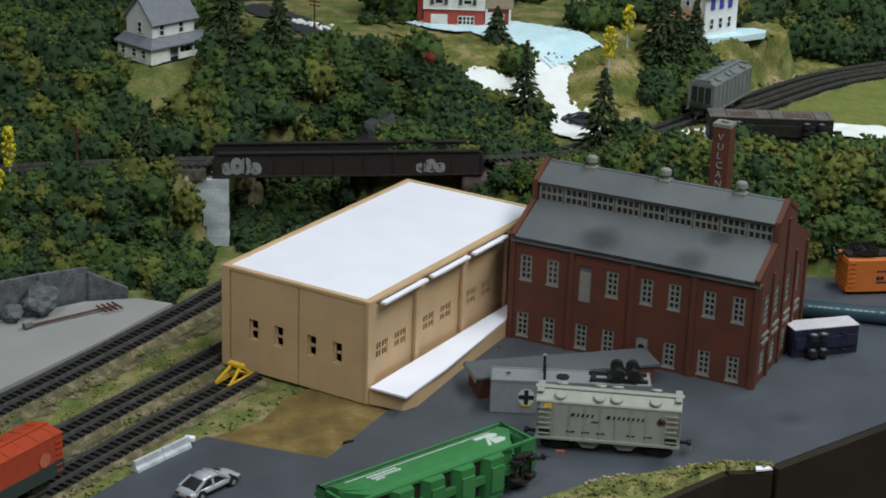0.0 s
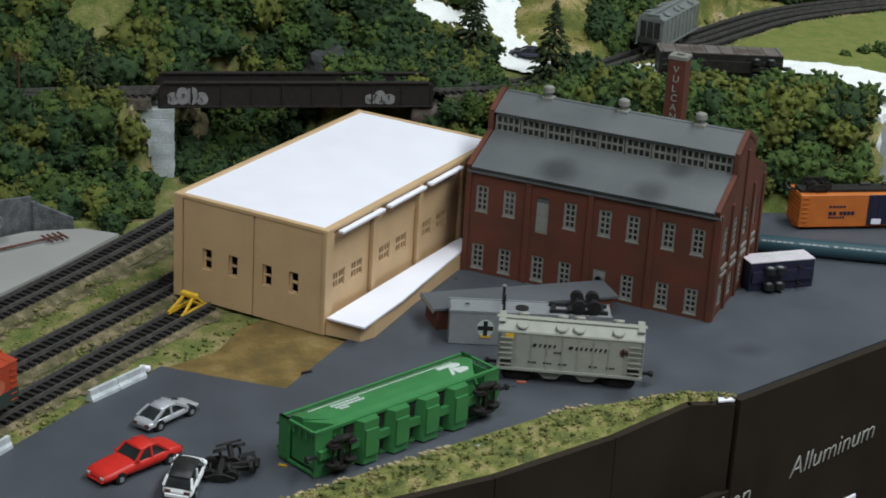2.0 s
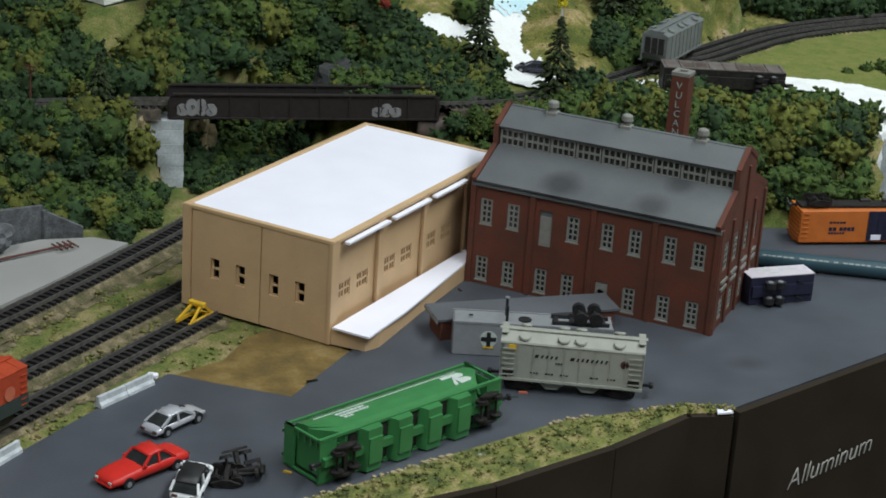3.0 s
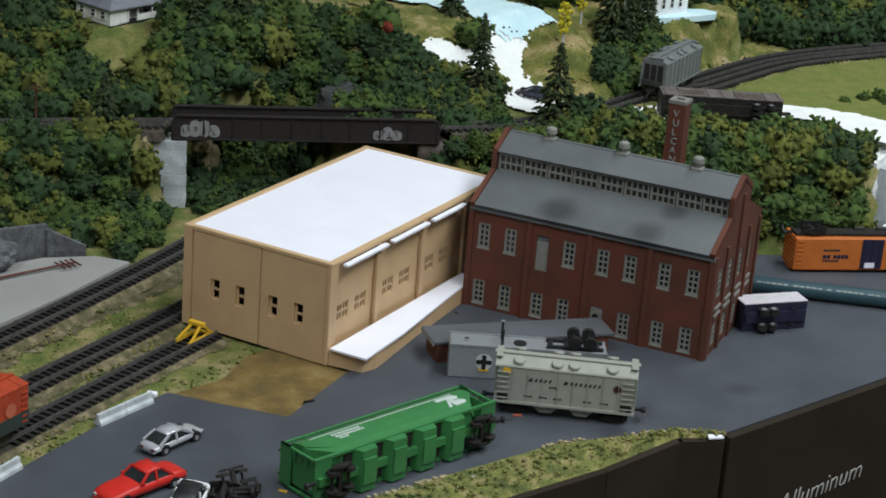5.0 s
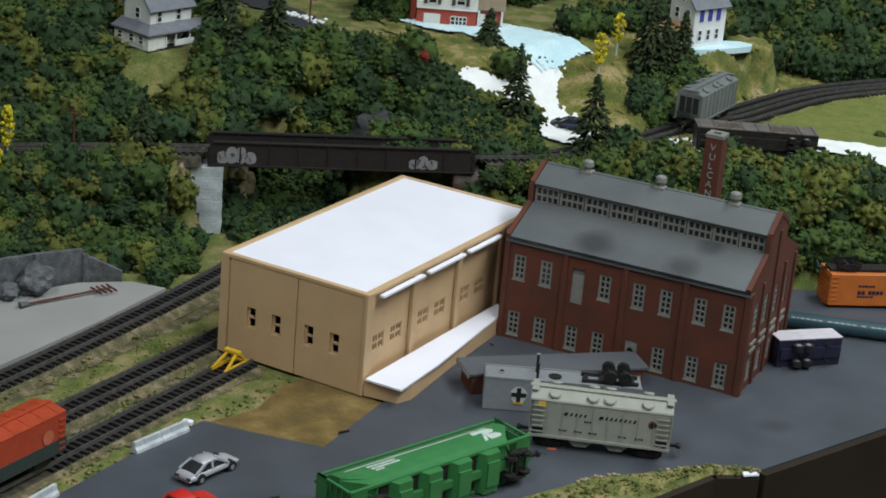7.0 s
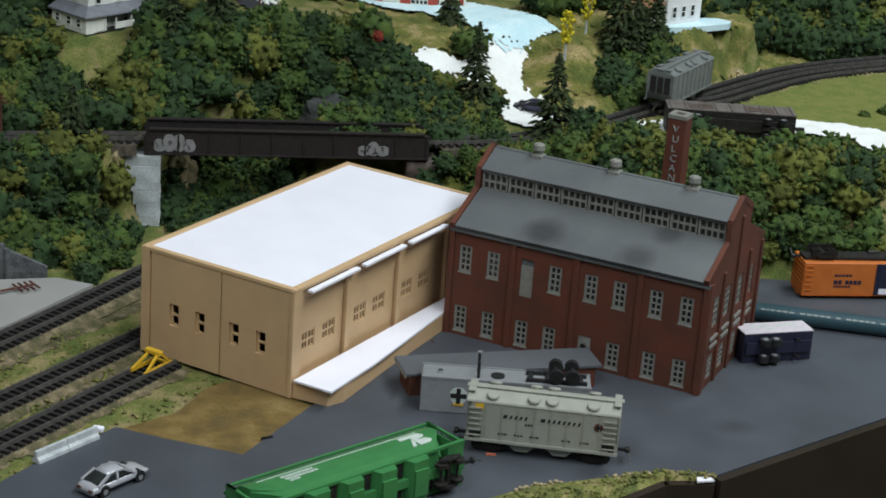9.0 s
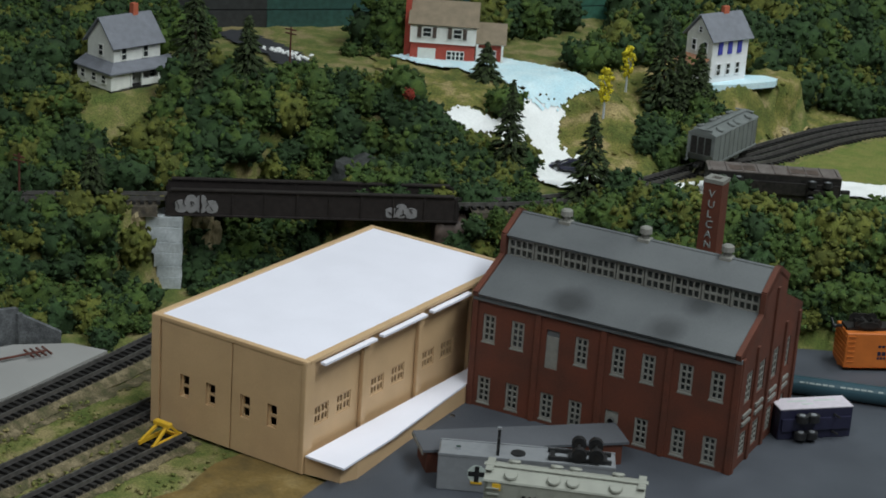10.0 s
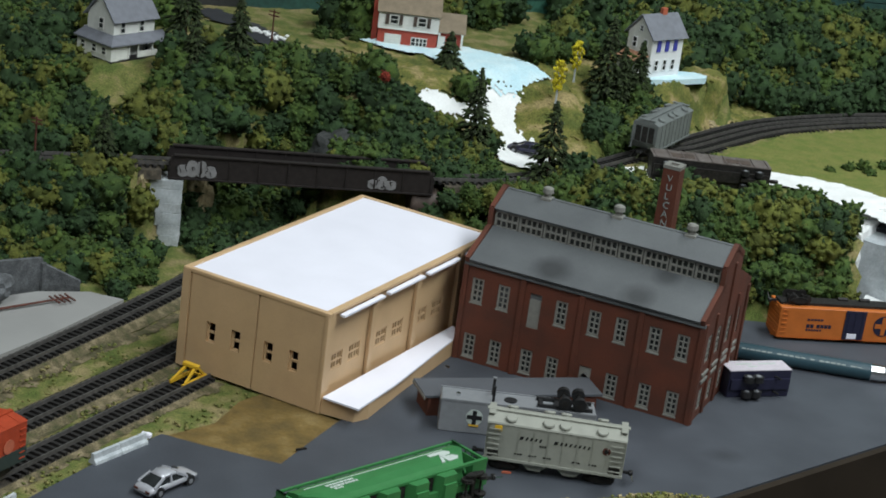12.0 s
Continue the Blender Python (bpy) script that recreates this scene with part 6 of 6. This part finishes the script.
part("herald_base", box(B(), -0.0240, -0.0082, 0.0042, -0.0190, -0.0079, 0.0052), M["yellow"], hd)

# small dark trailer on its side
bt = thing("dark_trailer", pose(0.1594, 0.1961, 0, 0, 0, 48), "short dark trailer lying on its side, pale side upward", "trailer")
part("box_body", box(B(), -0.0190, -0.0060, 0.0, 0.0190, 0.0069, 0.0156, 0.0003), M["trailerblue"], bt)
part("upper_side", box(B(), -0.0190, -0.0060, 0.0156, 0.0190, 0.0069, 0.0160), M["trailertop"], bt, "pale lilac printed side")
for x, y, w in ((-0.0120, 0.0020, 0.0100), (0.0020, 0.0020, 0.0110), (-0.0060, -0.0015, 0.0060)):
    part("print_bar", box(B(), x, y, 0.0160, x + w, y + 0.0014, 0.0161), M["white"], bt)
part("chassis", box(B(), -0.0180, -0.0074, 0.0050, 0.0180, -0.0060, 0.0110), M["trailerblue"], bt)
for z in (0.0036, 0.0124):
    for x in (-0.0090, -0.0032):
        wheel_pair(bt, x, -0.0095, z, "z", 0.0030)
    part("leg", tube(B(), (0.0090, -0.0064, z), (0.0100, -0.0110, z), 0.0006, n=6), M["black"], bt)


def boxcar(name, m, paint, label, length, lower=None):
    c = thing(name, m, label, "railway boxcar")
    hl, w = length / 2, 0.0094
    body = part("body", box(B(), -hl, -w, 0.0060, hl, w, 0.0250, 0.0003), paint, c)
    part("roof", prism(B(), [(-w - 0.0003, 0.0250), (w + 0.0003, 0.0250), (0.0, 0.0266)], "x", -hl, hl), paint, c)
    part("running_board", box(B(), -hl, -0.0012, 0.0267, hl, 0.0012, 0.0271), paint, c)
    for k in range(10):
        x = -hl + (k + 0.5) * length / 10
        part("roof_rib", prism(B(), [(-w, 0.0252), (0, 0.0269), (w, 0.0252), (0, 0.0266)], "x", x - 0.0003, x + 0.0003), paint, body)
    for s in (-1, 1):
        for k in range(7):
            part("end_rib", box(B(), min(s * hl, s * (hl + 0.0005)), -w + 0.001, 0.0075 + k * 0.0025, max(s * hl, s * (hl + 0.0005)), w - 0.001, 0.0085 + k * 0.0025), paint, body)
        for k in range(6):
            x = s * (hl - 0.0030)
            part("rung", box(B(), x - 0.0018, -w - 0.0006, 0.0075 + k * 0.0028, x + 0.0018, -w - 0.0001, 0.0080 + k * 0.0028), paint, c)
            part("rung", box(B(), x - 0.0018, w + 0.0001, 0.0075 + k * 0.0028, x + 0.0018, w + 0.0006, 0.0080 + k * 0.0028), paint, c)
        truck(c, s * (hl - 0.0120), -0.0002)
        coupler(c, s * hl, 0.0052, s)
    part("underframe", box(B(), -hl + 0.001, -0.0050, 0.0044, hl - 0.001, 0.0050, 0.0060), M["dirtyshade"], c)
    for x in (-0.008, 0.006):
        part("brake_cylinder", tube(B(), (x, -0.0030, 0.0040), (x + 0.006, -0.0030, 0.0040), 0.0014, n=10), M["dirtyshade"], c)
    if lower:
        for s in (-1, 1):
            part("lower_side", box(B(), -hl - 0.0001, min(s * w, s * (w + 0.0003)), 0.0058, hl + 0.0001, max(s * w, s * (w + 0.0003)), 0.0125), lower, c, "dark olive lower side")
    return c


# orange boxcar upside down: local z turned over about its length
om = pose(0.1721, 0.3210, 0.0271, 180, 0, 39.5)
ob_ = boxcar("orange_boxcar", om, M["orange"], "orange boxcar lying upside down near the bushes", 0.095)
# after turning over the car's +y side faces the yard
dr = part("door", box(B(), -0.0065, 0.0094, 0.0062, 0.0065, 0.0100, 0.0242), M["trailerblue"], ob_, "dark blue plug door")
for x in (-0.0045, 0.0, 0.0045):
    part("door_bar", box(B(), x - 0.0003, 0.0100, 0.0066, x + 0.0003, 0.0103, 0.0238), M["trailerblue"], dr)
part("door_label", box(B(), -0.0040, 0.0101, 0.0205, 0.0020, 0.0105, 0.0236), M["card"], dr)
for j, (z, ws) in enumerate(((0.0125, [0.0016] * 5), (0.0160, [0.0020, 0.0020, -0.0010, 0.0019, 0.0019, 0.0019, 0.0019]), (0.0190, [0.0012] * 6))):
    g = part("lettering", B(), M["trailerblue"], ob_)
    bm = B()
    x = -0.0300
    for w_ in ws:
        if w_ > 0:
            box(bm, x, 0.0094, z, x + w_, 0.0096, z + (0.0022 if j == 1 else 0.0012))
        x += abs(w_) + 0.0005
    bm.to_mesh(g.data), bm.free()
hr = part("round_herald", tube(B(), (0.0185, 0.0094, 0.0150), (0.0185, 0.0097, 0.0150), 0.0064, n=24), M["trailerblue"], ob_, "dark round herald with a cross")
part("herald_bar", box(B(), 0.0130, 0.0097, 0.0136, 0.0240, 0.0099, 0.0164), M["orange"], hr)
part("herald_bar", box(B(), 0.0172, 0.0098, 0.0094, 0.0198, 0.0100, 0.0206), M["orange"], hr)

rbx = boxcar("red_boxcar", pose(-0.0670, -0.1985, 0.0032, 0, 0, 90), M["boxred"], "red-orange boxcar with a dark lower side on the stub track", 0.092, M["boxgreen"])
part("round_herald", tube(B(), (0.0340, -0.0097, 0.0160), (0.0340, -0.0099, 0.0160), 0.0034, n=20), M["chimred"], rbx, "faded round herald")

# brown car toppled beside the main line
bc = thing("brown_gondola_car", pose(0.0425, 0.3990, float(height(0.0425, 0.399)) + 0.0005, 0, 0, 31), "rusty brown freight car lying on its side in the field", "railway freight car")
part("body", box(B(), -0.0390, -0.0070, 0.0, 0.0390, 0.0110, 0.0170, 0.0003), M["dirtyshade"], bc)
# grey-brown top, its colour made paler to carry the light on it
part("upper_side", box(B(), -0.0390, -0.0072, 0.0170, 0.0390, 0.0112, 0.0176), M["litbrown"], bc, "grey-brown side turned upward, painted paler as if lit")
for k in range(9):
    x = -0.0370 + k * 0.00925
    part("rib", box(B(), x - 0.0003, -0.0070, 0.0176, x + 0.0003, 0.0110, 0.0181), M["litbrown"], bc)
part("underframe", box(B(), -0.0380, -0.0092, 0.0060, 0.0380, -0.0070, 0.0130), M["dirtyshade"], bc)
for x, w_ in ((-0.0260, 0.0150), (0.0080, 0.0180)):
    part("faded_panel", box(B(), x, -0.0040, 0.0176, x + w_, 0.0050, 0.0178), M["brown"], bc)
for x in (-0.0260, 0.0260):
    for dx in (-0.0046, 0.0046):
        for z in (0.0045, 0.0140):
            wheel_pair(bc, x + dx, -0.0110, z, "z", 0.0027, "wheel")
    part("truck_frame", box(B(), x - 0.0070, -0.0125, 0.0085, x + 0.0070, -0.0092, 0.0105), M["dirtyshade"], bc)
part("coupler", box(B(), 0.0390, -0.0080, 0.0080, 0.0445, -0.0060, 0.0105, 0.0004), M["dirtyshade"], bc)


BODY = ((-1, 0.38, 0.80), (-0.97, 0.50, 0.90), (-0.86, 0.585, 0.97), (-0.6, 0.62, 1.0), (-0.3, 0.62, 1.0), (0, 0.61, 1.0), (0.3, 0.60, 1.0), (0.6, 0.565, 0.99), (0.85, 0.51, 0.95), (0.96, 0.44, 0.87), (1, 0.34, 0.76))


def loft(rows):
    """A closed skin over equal rings of points."""
    bm = B()
    vs = [[bm.verts.new(p) for p in r] for r in rows]
    k = len(rows[0])
    for r0, r1 in zip(vs[:-1], vs[1:]):
        for i in range(k):
            bm.faces.new((r0[i], r1[i], r1[(i + 1) % k], r0[(i + 1) % k]))
    bm.faces.new(vs[0][::-1]), bm.faces.new(vs[-1])
    return bm


def road_car(name, m, paint, label, length=0.030, width=0.0112, h=0.0088, roof=None, cabin=(-0.82, -0.40, 0.10, 0.50)):
    c = thing(name, m, label, "toy car")
    L_, w, f = length / 2, width / 2, 0.0018
    rows = []
    for u, zb, wb in BODY:
        half = [(0.80, f), (0.97, f + 0.12 * h), (1.0, 0.62 * zb * h), (0.94, 0.92 * zb * h), (0.74, zb * h)]
        rows.append([(u * L_, y * w * wb, z) for y, z in half] + [(u * L_, 0, zb * h * 1.03)] + [(u * L_, -y * w * wb, z) for y, z in half[::-1]])
    part("body", loft(rows), paint, c, smooth=True)
    a, b, cc, d = cabin
    mid = (b + cc) / 2
    arc = ((a, 0.57, 0.84), (a * 0.6 + b * 0.4, 0.76, 0.80), (b, 0.94, 0.72), (mid, 0.985, 0.71), (cc, 0.945, 0.70), (cc * 0.5 + d * 0.5, 0.78, 0.76), (d, 0.56, 0.82))
    part("glasshouse", loft([[(u * L_, -w * 0.88, 0.55 * h), (u * L_, -w * wt, z * h), (u * L_, w * wt, z * h), (u * L_, w * 0.88, 0.55 * h)] for u, z, wt in arc]), M["glass"], c, "dark tinted windows")
    part("roof", loft([[(u * L_, -w * 0.76, z * h - 0.0006), (u * L_, -w * 0.66, z * h + 0.0002), (u * L_, 0, z * h + 0.0005), (u * L_, w * 0.66, z * h + 0.0002), (u * L_, w * 0.76, z * h - 0.0006)] for u, z, _ in ((b - 0.03, 0.93, 0), (b * 0.7 + cc * 0.3, 0.985, 0), (mid, 1.0, 0), (cc, 0.955, 0), (cc + 0.04, 0.93, 0))]), roof or paint, c, smooth=True)
    for s in (-1, 1):
        for (x0, z0), (x1, z1) in (((a, 0.58), (b, 0.94)), ((d, 0.57), (cc, 0.945)), ((mid, 0.58), (mid, 0.96))):
            part("pillar", beam(B(), (x0 * L_, s * w * 0.885, z0 * h), (x1 * L_, s * w * 0.735, z1 * h), 0.0010, 0.0010), paint, c)
        for x in (-0.62, 0.62):
            # no arch is cut: a black disc draws its inner shade
            part("arch_shade", tube(B(), (x * L_, s * (w - 0.0030), 0.0024), (x * L_, s * (w + 0.00008), 0.0024), 0.0027, n=18), M["black"], c, "black disc painting the shade inside a wheel arch")
            t = part("wheel", tube(B(), (x * L_, s * (w - 0.0014), 0.0021), (x * L_, s * (w + 0.0002), 0.0021), 0.0021, n=16), M["black"], c)
            part("rim", tube(B(), (x * L_, s * (w - 0.0012), 0.0021), (x * L_, s * (w + 0.0004), 0.0021), 0.0012, n=12), M["silver"], t)
        part("headlight", box(B(), L_ * 0.965, s * w * 0.58 - 0.0009, h * 0.30, L_ * 1.004, s * w * 0.58 + 0.0009, h * 0.39), M["white"], c)
        part("tail_light", box(B(), -L_ * 1.012, s * w * 0.60 - 0.0012, h * 0.36, -L_ * 0.97, s * w * 0.60 + 0.0012, h * 0.46), M["rust"], c)
        part("mirror", box(B(), d * L_ * 0.8 - 0.0004, s * w * 0.97 - 0.0006, h * 0.60, d * L_ * 0.8 + 0.0004, s * w * 0.97 + 0.0006, h * 0.70), paint, c)
    part("rear_bumper", box(B(), -L_ - 0.0005, -w * 0.76, f, -L_ + 0.0008, w * 0.76, h * 0.32, 0.0003), M["chrome"] if paint == M["carsilver"] else paint, c)
    part("front_bumper", box(B(), L_ - 0.0008, -w * 0.72, f, L_ + 0.0005, w * 0.72, h * 0.26, 0.0003), paint, c)
    return c


road_car("silver_car", pose(-0.0060, -0.1165, 0, 0, 0, 83), M["carsilver"], "silver four-door toy car parked on the grey yard", 0.0315, 0.0116, 0.0088)
road_car("red_car", pose(0.0100, -0.1600, 0, 0, 0, 257), M["carred"], "red coupe toy car parked on the grey yard", 0.0415, 0.0145, 0.0112, cabin=(-0.60, -0.36, 0.00, 0.24))
road_car("white_car", pose(0.0355, -0.1605, 0.0006, 5, 0, 113), M["house_bright"], "white toy car with a black roof beside the red one", 0.0310, 0.0130, 0.0112, roof=M["black"], cabin=(-0.98, -0.84, 0.20, 0.52))
road_car("dark_car", pose(-0.0735, 0.3640, float(height(-0.0735, 0.364)) + 0.0026, 0, 0, 200), M["trailerblue"], "dark toy car parked at the foot of the white gully", 0.027, 0.0100, 0.0075)
pile = [pose(0.0425, -0.1450, 0.0004, 8, 0, 30), pose(0.0490, -0.1385, 0.0010, -10, 14, 118), pose(0.0400, -0.1360, 0.0030, 62, 0, 65)]
for k, m in enumerate(pile):
    tk = thing("loose_truck", m, "loose black wheel truck lying on the grey yard", "railway truck", "loose trucks on the yard")
    truck(tk, 0.0, 0.0, name="bolster")
    part("coupler_arm", box(B(), 0.003, -0.0008, 0.0030, 0.0105, 0.0008, 0.0040), M["black"], tk)

# pen lying on the yard
pd = Vector((0.0715, 0.0285, 0)).normalized()
pm = Matrix(((pd.x, -pd.y, 0, 0.1320), (pd.y, pd.x, 0, 0.2370), (0, 0, 1, 0.0050), (0, 0, 0, 1)))
pen = thing("pen", pm, "blue-green ballpoint pen with a chrome tip lying on the yard", "pen")
part("barrel", tube(B(), (-0.030, 0, 0), (0.0780, 0, 0), 0.0046, 0.0049, 24), M["pen"], pen, smooth=False)
part("collar", tube(B(), (0.0780, 0, 0), (0.0850, 0, 0), 0.0050, 0.0047, 24), M["chrome"], pen, "chrome collar")
part("tip", tube(B(), (0.0850, 0, 0), (0.0980, 0, 0), 0.0046, 0.0014, 24), M["chrome"], pen)
part("cap_end", tube(B(), (-0.0330, 0, 0), (-0.0300, 0, 0), 0.0036, 0.0046, 24), M["chrome"], pen)
g = part("print", B(), M["dimprint"], pen, "white printed bars")
bm = B()
x = 0.004
for w_ in [0.0024, 0.0012, 0.0024, 0.0026, 0.0026, 0.0026, -0.0016, 0.0028, 0.0028, 0.0026, 0.0026, 0.0024, -0.0014, 0.0024, -0.0014, 0.0026, 0.0026, 0.0026, 0.0022, 0.0022, -0.0014, 0.0032, 0.0028, 0.0026, 0.0022]:
    if w_ > 0:
        r = 0.00485
        vs = [bm.verts.new((xx, -math.cos(t) * r, math.sin(t) * r)) for t in (0.60, 0.69, 0.78) for xx in (x, x + w_)]
        bm.faces.new((vs[0], vs[1], vs[3], vs[2])), bm.faces.new((vs[2], vs[3], vs[5], vs[4]))
    x += abs(w_) + 0.0007
bm.to_mesh(g.data), bm.free()

# buffer stop, barriers, yard litter
bs = thing("buffer_stop", pose(-0.0672, -0.016, 0.0010, 0, 0, 0) @ Matrix.Scale(0.85, 4), "yellow plastic buffer stop at the end of the stub track", "buffer stop")
for s in (-1, 1):
    part("base_rail", box(B(), s * 0.0047 - 0.0008, -0.0125, 0.0008, s * 0.0047 + 0.0008, 0.0110, 0.0026), M["yellow"], bs)
    part("front_strut", beam(B(), (s * 0.0047, -0.0105, 0.0022), (s * 0.0030, 0.0020, 0.0092), 0.0014, 0.0014), M["yellow"], bs)
    part("rear_strut", beam(B(), (s * 0.0047, 0.0095, 0.0022), (s * 0.0030, 0.0025, 0.0092), 0.0014, 0.0014), M["yellow"], bs)
part("buffer_beam", box(B(), -0.0055, -0.0004, 0.0082, 0.0055, 0.0032, 0.0108, 0.0004), M["yellow"], bs)
part("cross_tie", box(B(), -0.0055, 0.0075, 0.0010, 0.0055, 0.0092, 0.0024), M["yellow"], bs)


def barrier(x, y, turn):
    b = thing("concrete_barrier", pose(x, y, 0.0, 0, 0, turn), "pale concrete traffic barrier at the edge of the yard", "barrier", "barriers along the track")
    bm = prism(B(), [(-0.0024, 0), (0.0024, 0), (0.0022, 0.0014), (0.0010, 0.0026), (0.0008, 0.0052), (-0.0008, 0.0052), (-0.0010, 0.0026), (-0.0022, 0.0014)], "y", -0.0086, 0.0086)
    part("block", bm, M["pier"], b)
    return b


for x, y, a in ((-0.0432, -0.1130, -6), (-0.0415, -0.0955, -6), (-0.0440, -0.1830, 2), (-0.0440, -0.2010, 2)):
    barrier(x, y, a)
stub = thing("white_stub", pose(-0.0425, -0.0835, 0.001, 0, 0, 20), "small white plastic offcut beside the barriers", "offcut")
part("block", box(B(), -0.0025, -0.0016, 0, 0.0025, 0.0016, 0.0022, 0.0004), M["card"], stub)
for k, (x, y, l, w_, a, key) in enumerate(((0.1040, 0.0075, 0.0045, 0.0012, 30, "chimred"), (0.1180, -0.0620, 0.003, 0.0016, 80, "concrete"), (0.0590, -0.1240, 0.004, 0.0008, 10, "yellow"), (0.0345, 0.0700, 0.0026, 0.0016, 0, "chrome"), (0.0177, -0.0414, 0.006, 0.0012, 60, "dirtyshade"), (0.1900, 0.0455, 0.008, 0.004, 40, "card"))):
    o = thing("scrap", pose(x, y, 0.0002 if k != 3 else 0.0141, 0, 0, a), "tiny scrap of plastic lying on the layout", "scrap", "scraps on the layout")
    part("chip", prism(B(), [(-l / 2, -w_ / 2), (l / 2, -w_ / 3), (l / 2.4, w_ / 2), (-l / 2.6, w_ / 2)], "z", 0, 0.0008), M[key], o)


# ---- front grass strip and tufts ----
bm = B()
PADE = [(0.020, -0.262), (0.0735, -0.1521), (0.1077, -0.0672), (0.133, -0.007), (0.1729, 0.0434), (0.1915, 0.0500)]
OUT = [(0.000, -0.300), *EDGE, (0.1920, 0.0496)]


def along(pts, n_):
    p = np.array(pts)
    d = np.r_[0, np.cumsum(np.linalg.norm(np.diff(p, axis=0), axis=1))]
    s = np.linspace(0, d[-1], n_)
    return np.stack([np.interp(s, d, p[:, 0]), np.interp(s, d, p[:, 1])], 1)


NA, NB_ = 120, 10
ia, oa = along(PADE, NA), along(OUT, NA)
grid = []
for i in range(NA):
    row = []
    for j in range(NB_):
        f = j / (NB_ - 1)
        p = ia[i] * (1 - f) + oa[i] * f
        z = 0.0004 + 0.0022 * math.sin(math.pi * f) * (0.6 + 0.8 * noise.noise((p[0] * 120, p[1] * 120, 0))) - 0.0016 * f
        row.append(bm.verts.new((p[0], p[1], z)))
    grid.append(row)
for i in range(NA - 1):
    for j in range(NB_ - 1):
        bm.faces.new((grid[i][j], grid[i + 1][j], grid[i + 1][j + 1], grid[i][j + 1]))
tagged(part("grass_verge", bm, M["verge"], smooth=True), "rough green turf verge along the layout's front edge", "verge", kind="structure")

TUFT = []
for i in range(0, NA):
    for _ in range(16):
        f = rnd.uniform(0.12, 0.95)
        p = ia[i] * (1 - f) + oa[i] * f + np.array((rnd.uniform(-0.002, 0.002), rnd.uniform(-0.002, 0.002)))
        if f < 0.97:
            TUFT.append((NF + rnd.randrange(4), (p[0], p[1], 0.0010 + 0.001 * math.sin(math.pi * f)), rnd.uniform(0.0005, 0.0015), 0.6, rnd.uniform(0, 6)))
joined("verge_tufts", TUFT[::2], M["verge"], "small olive turf tufts on the front verge", "grass")
GT = []
for _ in range(1500):
    x, y = rnd.uniform(-0.135, -0.035), rnd.uniform(-0.26, 0.02)
    if min(abs(x + 0.0958), abs(x + 0.067)) < 0.0105 or abs(x + 0.1425) < 0.0115 or (x > -0.045 and y < -0.075) or (x > -0.088 and y > -0.004):
        continue
    if noise.noise((x * 70, y * 45, 5.0)) < -0.05:
        continue
    GT.append((NF + rnd.randrange(4), (x, y, -0.0012), rnd.uniform(0.0006, 0.0017), 0.55, rnd.uniform(0, 6)))
joined("trackside_tufts", GT[::2], M["verge"], "low green turf tufts between the tracks", "grass")
joined("dry_tufts", GT[1::2], M["drygrass"], "low straw-coloured turf tufts between the tracks", "grass")
BT = []
for _ in range(900):
    x, y = rnd.uniform(-0.13, 0.01), rnd.uniform(0.37, 0.62)
    s_ = float(rail_side(np.array([x]), np.array([y]))[0][0])
    if s_ < 0.014 or gully(x, y, 0.001) or (-0.065 < x < -0.02 and 0.49 < y < 0.54):
        continue
    BT.append((NF + rnd.randrange(4), (x, y, float(height(x, y)) + 0.0004), rnd.uniform(0.0010, 0.0026), 0.6, rnd.uniform(0, 6)))
joined("bluff_tufts", BT, M["bluff"], "dry turf tufts scattered on the bluff", "grass")

# white plaster edging between the yard and the verge
for i0, i1 in ((22, 34), (38, 52), (56, 70), (88, 96), (104, 110)):
    o = thing("plaster_edging", pose(0, 0, 0), "flaked white plaster edge between yard and verge", "edging", "flakes of plaster edging")
    bm = B()
    for i in range(i0, i1):
        for k in range(2):
            f = rnd.random()
            p = ia[i] * (1 - f) + ia[i + 1] * f
            q = (ia[i + 1] - ia[i]) / np.linalg.norm(ia[i + 1] - ia[i])
            r = rnd.uniform(0.0005, 0.0015)
            c = p + np.array((q[1], -q[0])) * rnd.gauss(0.0003, 0.0006)
            prism(bm, [(c[0] + r * math.cos(a) * rnd.uniform(0.6, 1.4), c[1] + r * math.sin(a) * rnd.uniform(0.6, 1.4)) for a in np.arange(5) * math.tau / 5], "z", 0.0002, 0.0007 + rnd.uniform(0, 0.0008))
    part("flakes", bm, M["tanrock"], o)

# ---- sleepers, last ----
ties_along(t1, resample(T1, 0.004)[18:], -0.0006, limit=130)
ties_along(t2, straight(-0.0955, -0.225, -0.0963, 0.20), -0.0006, limit=120)
ties_along(t3, straight(-0.0669, -0.16, -0.0672, -0.004), -0.0006, limit=70)
vis = RAIL[(RAIL[:, 0] > -0.33)]
ties_along(main, vis, RAIL_Z - 0.0002, limit=260)
ties_along(inner, resample(INNER, 0.007), RAIL_Z - 0.0004, limit=90)
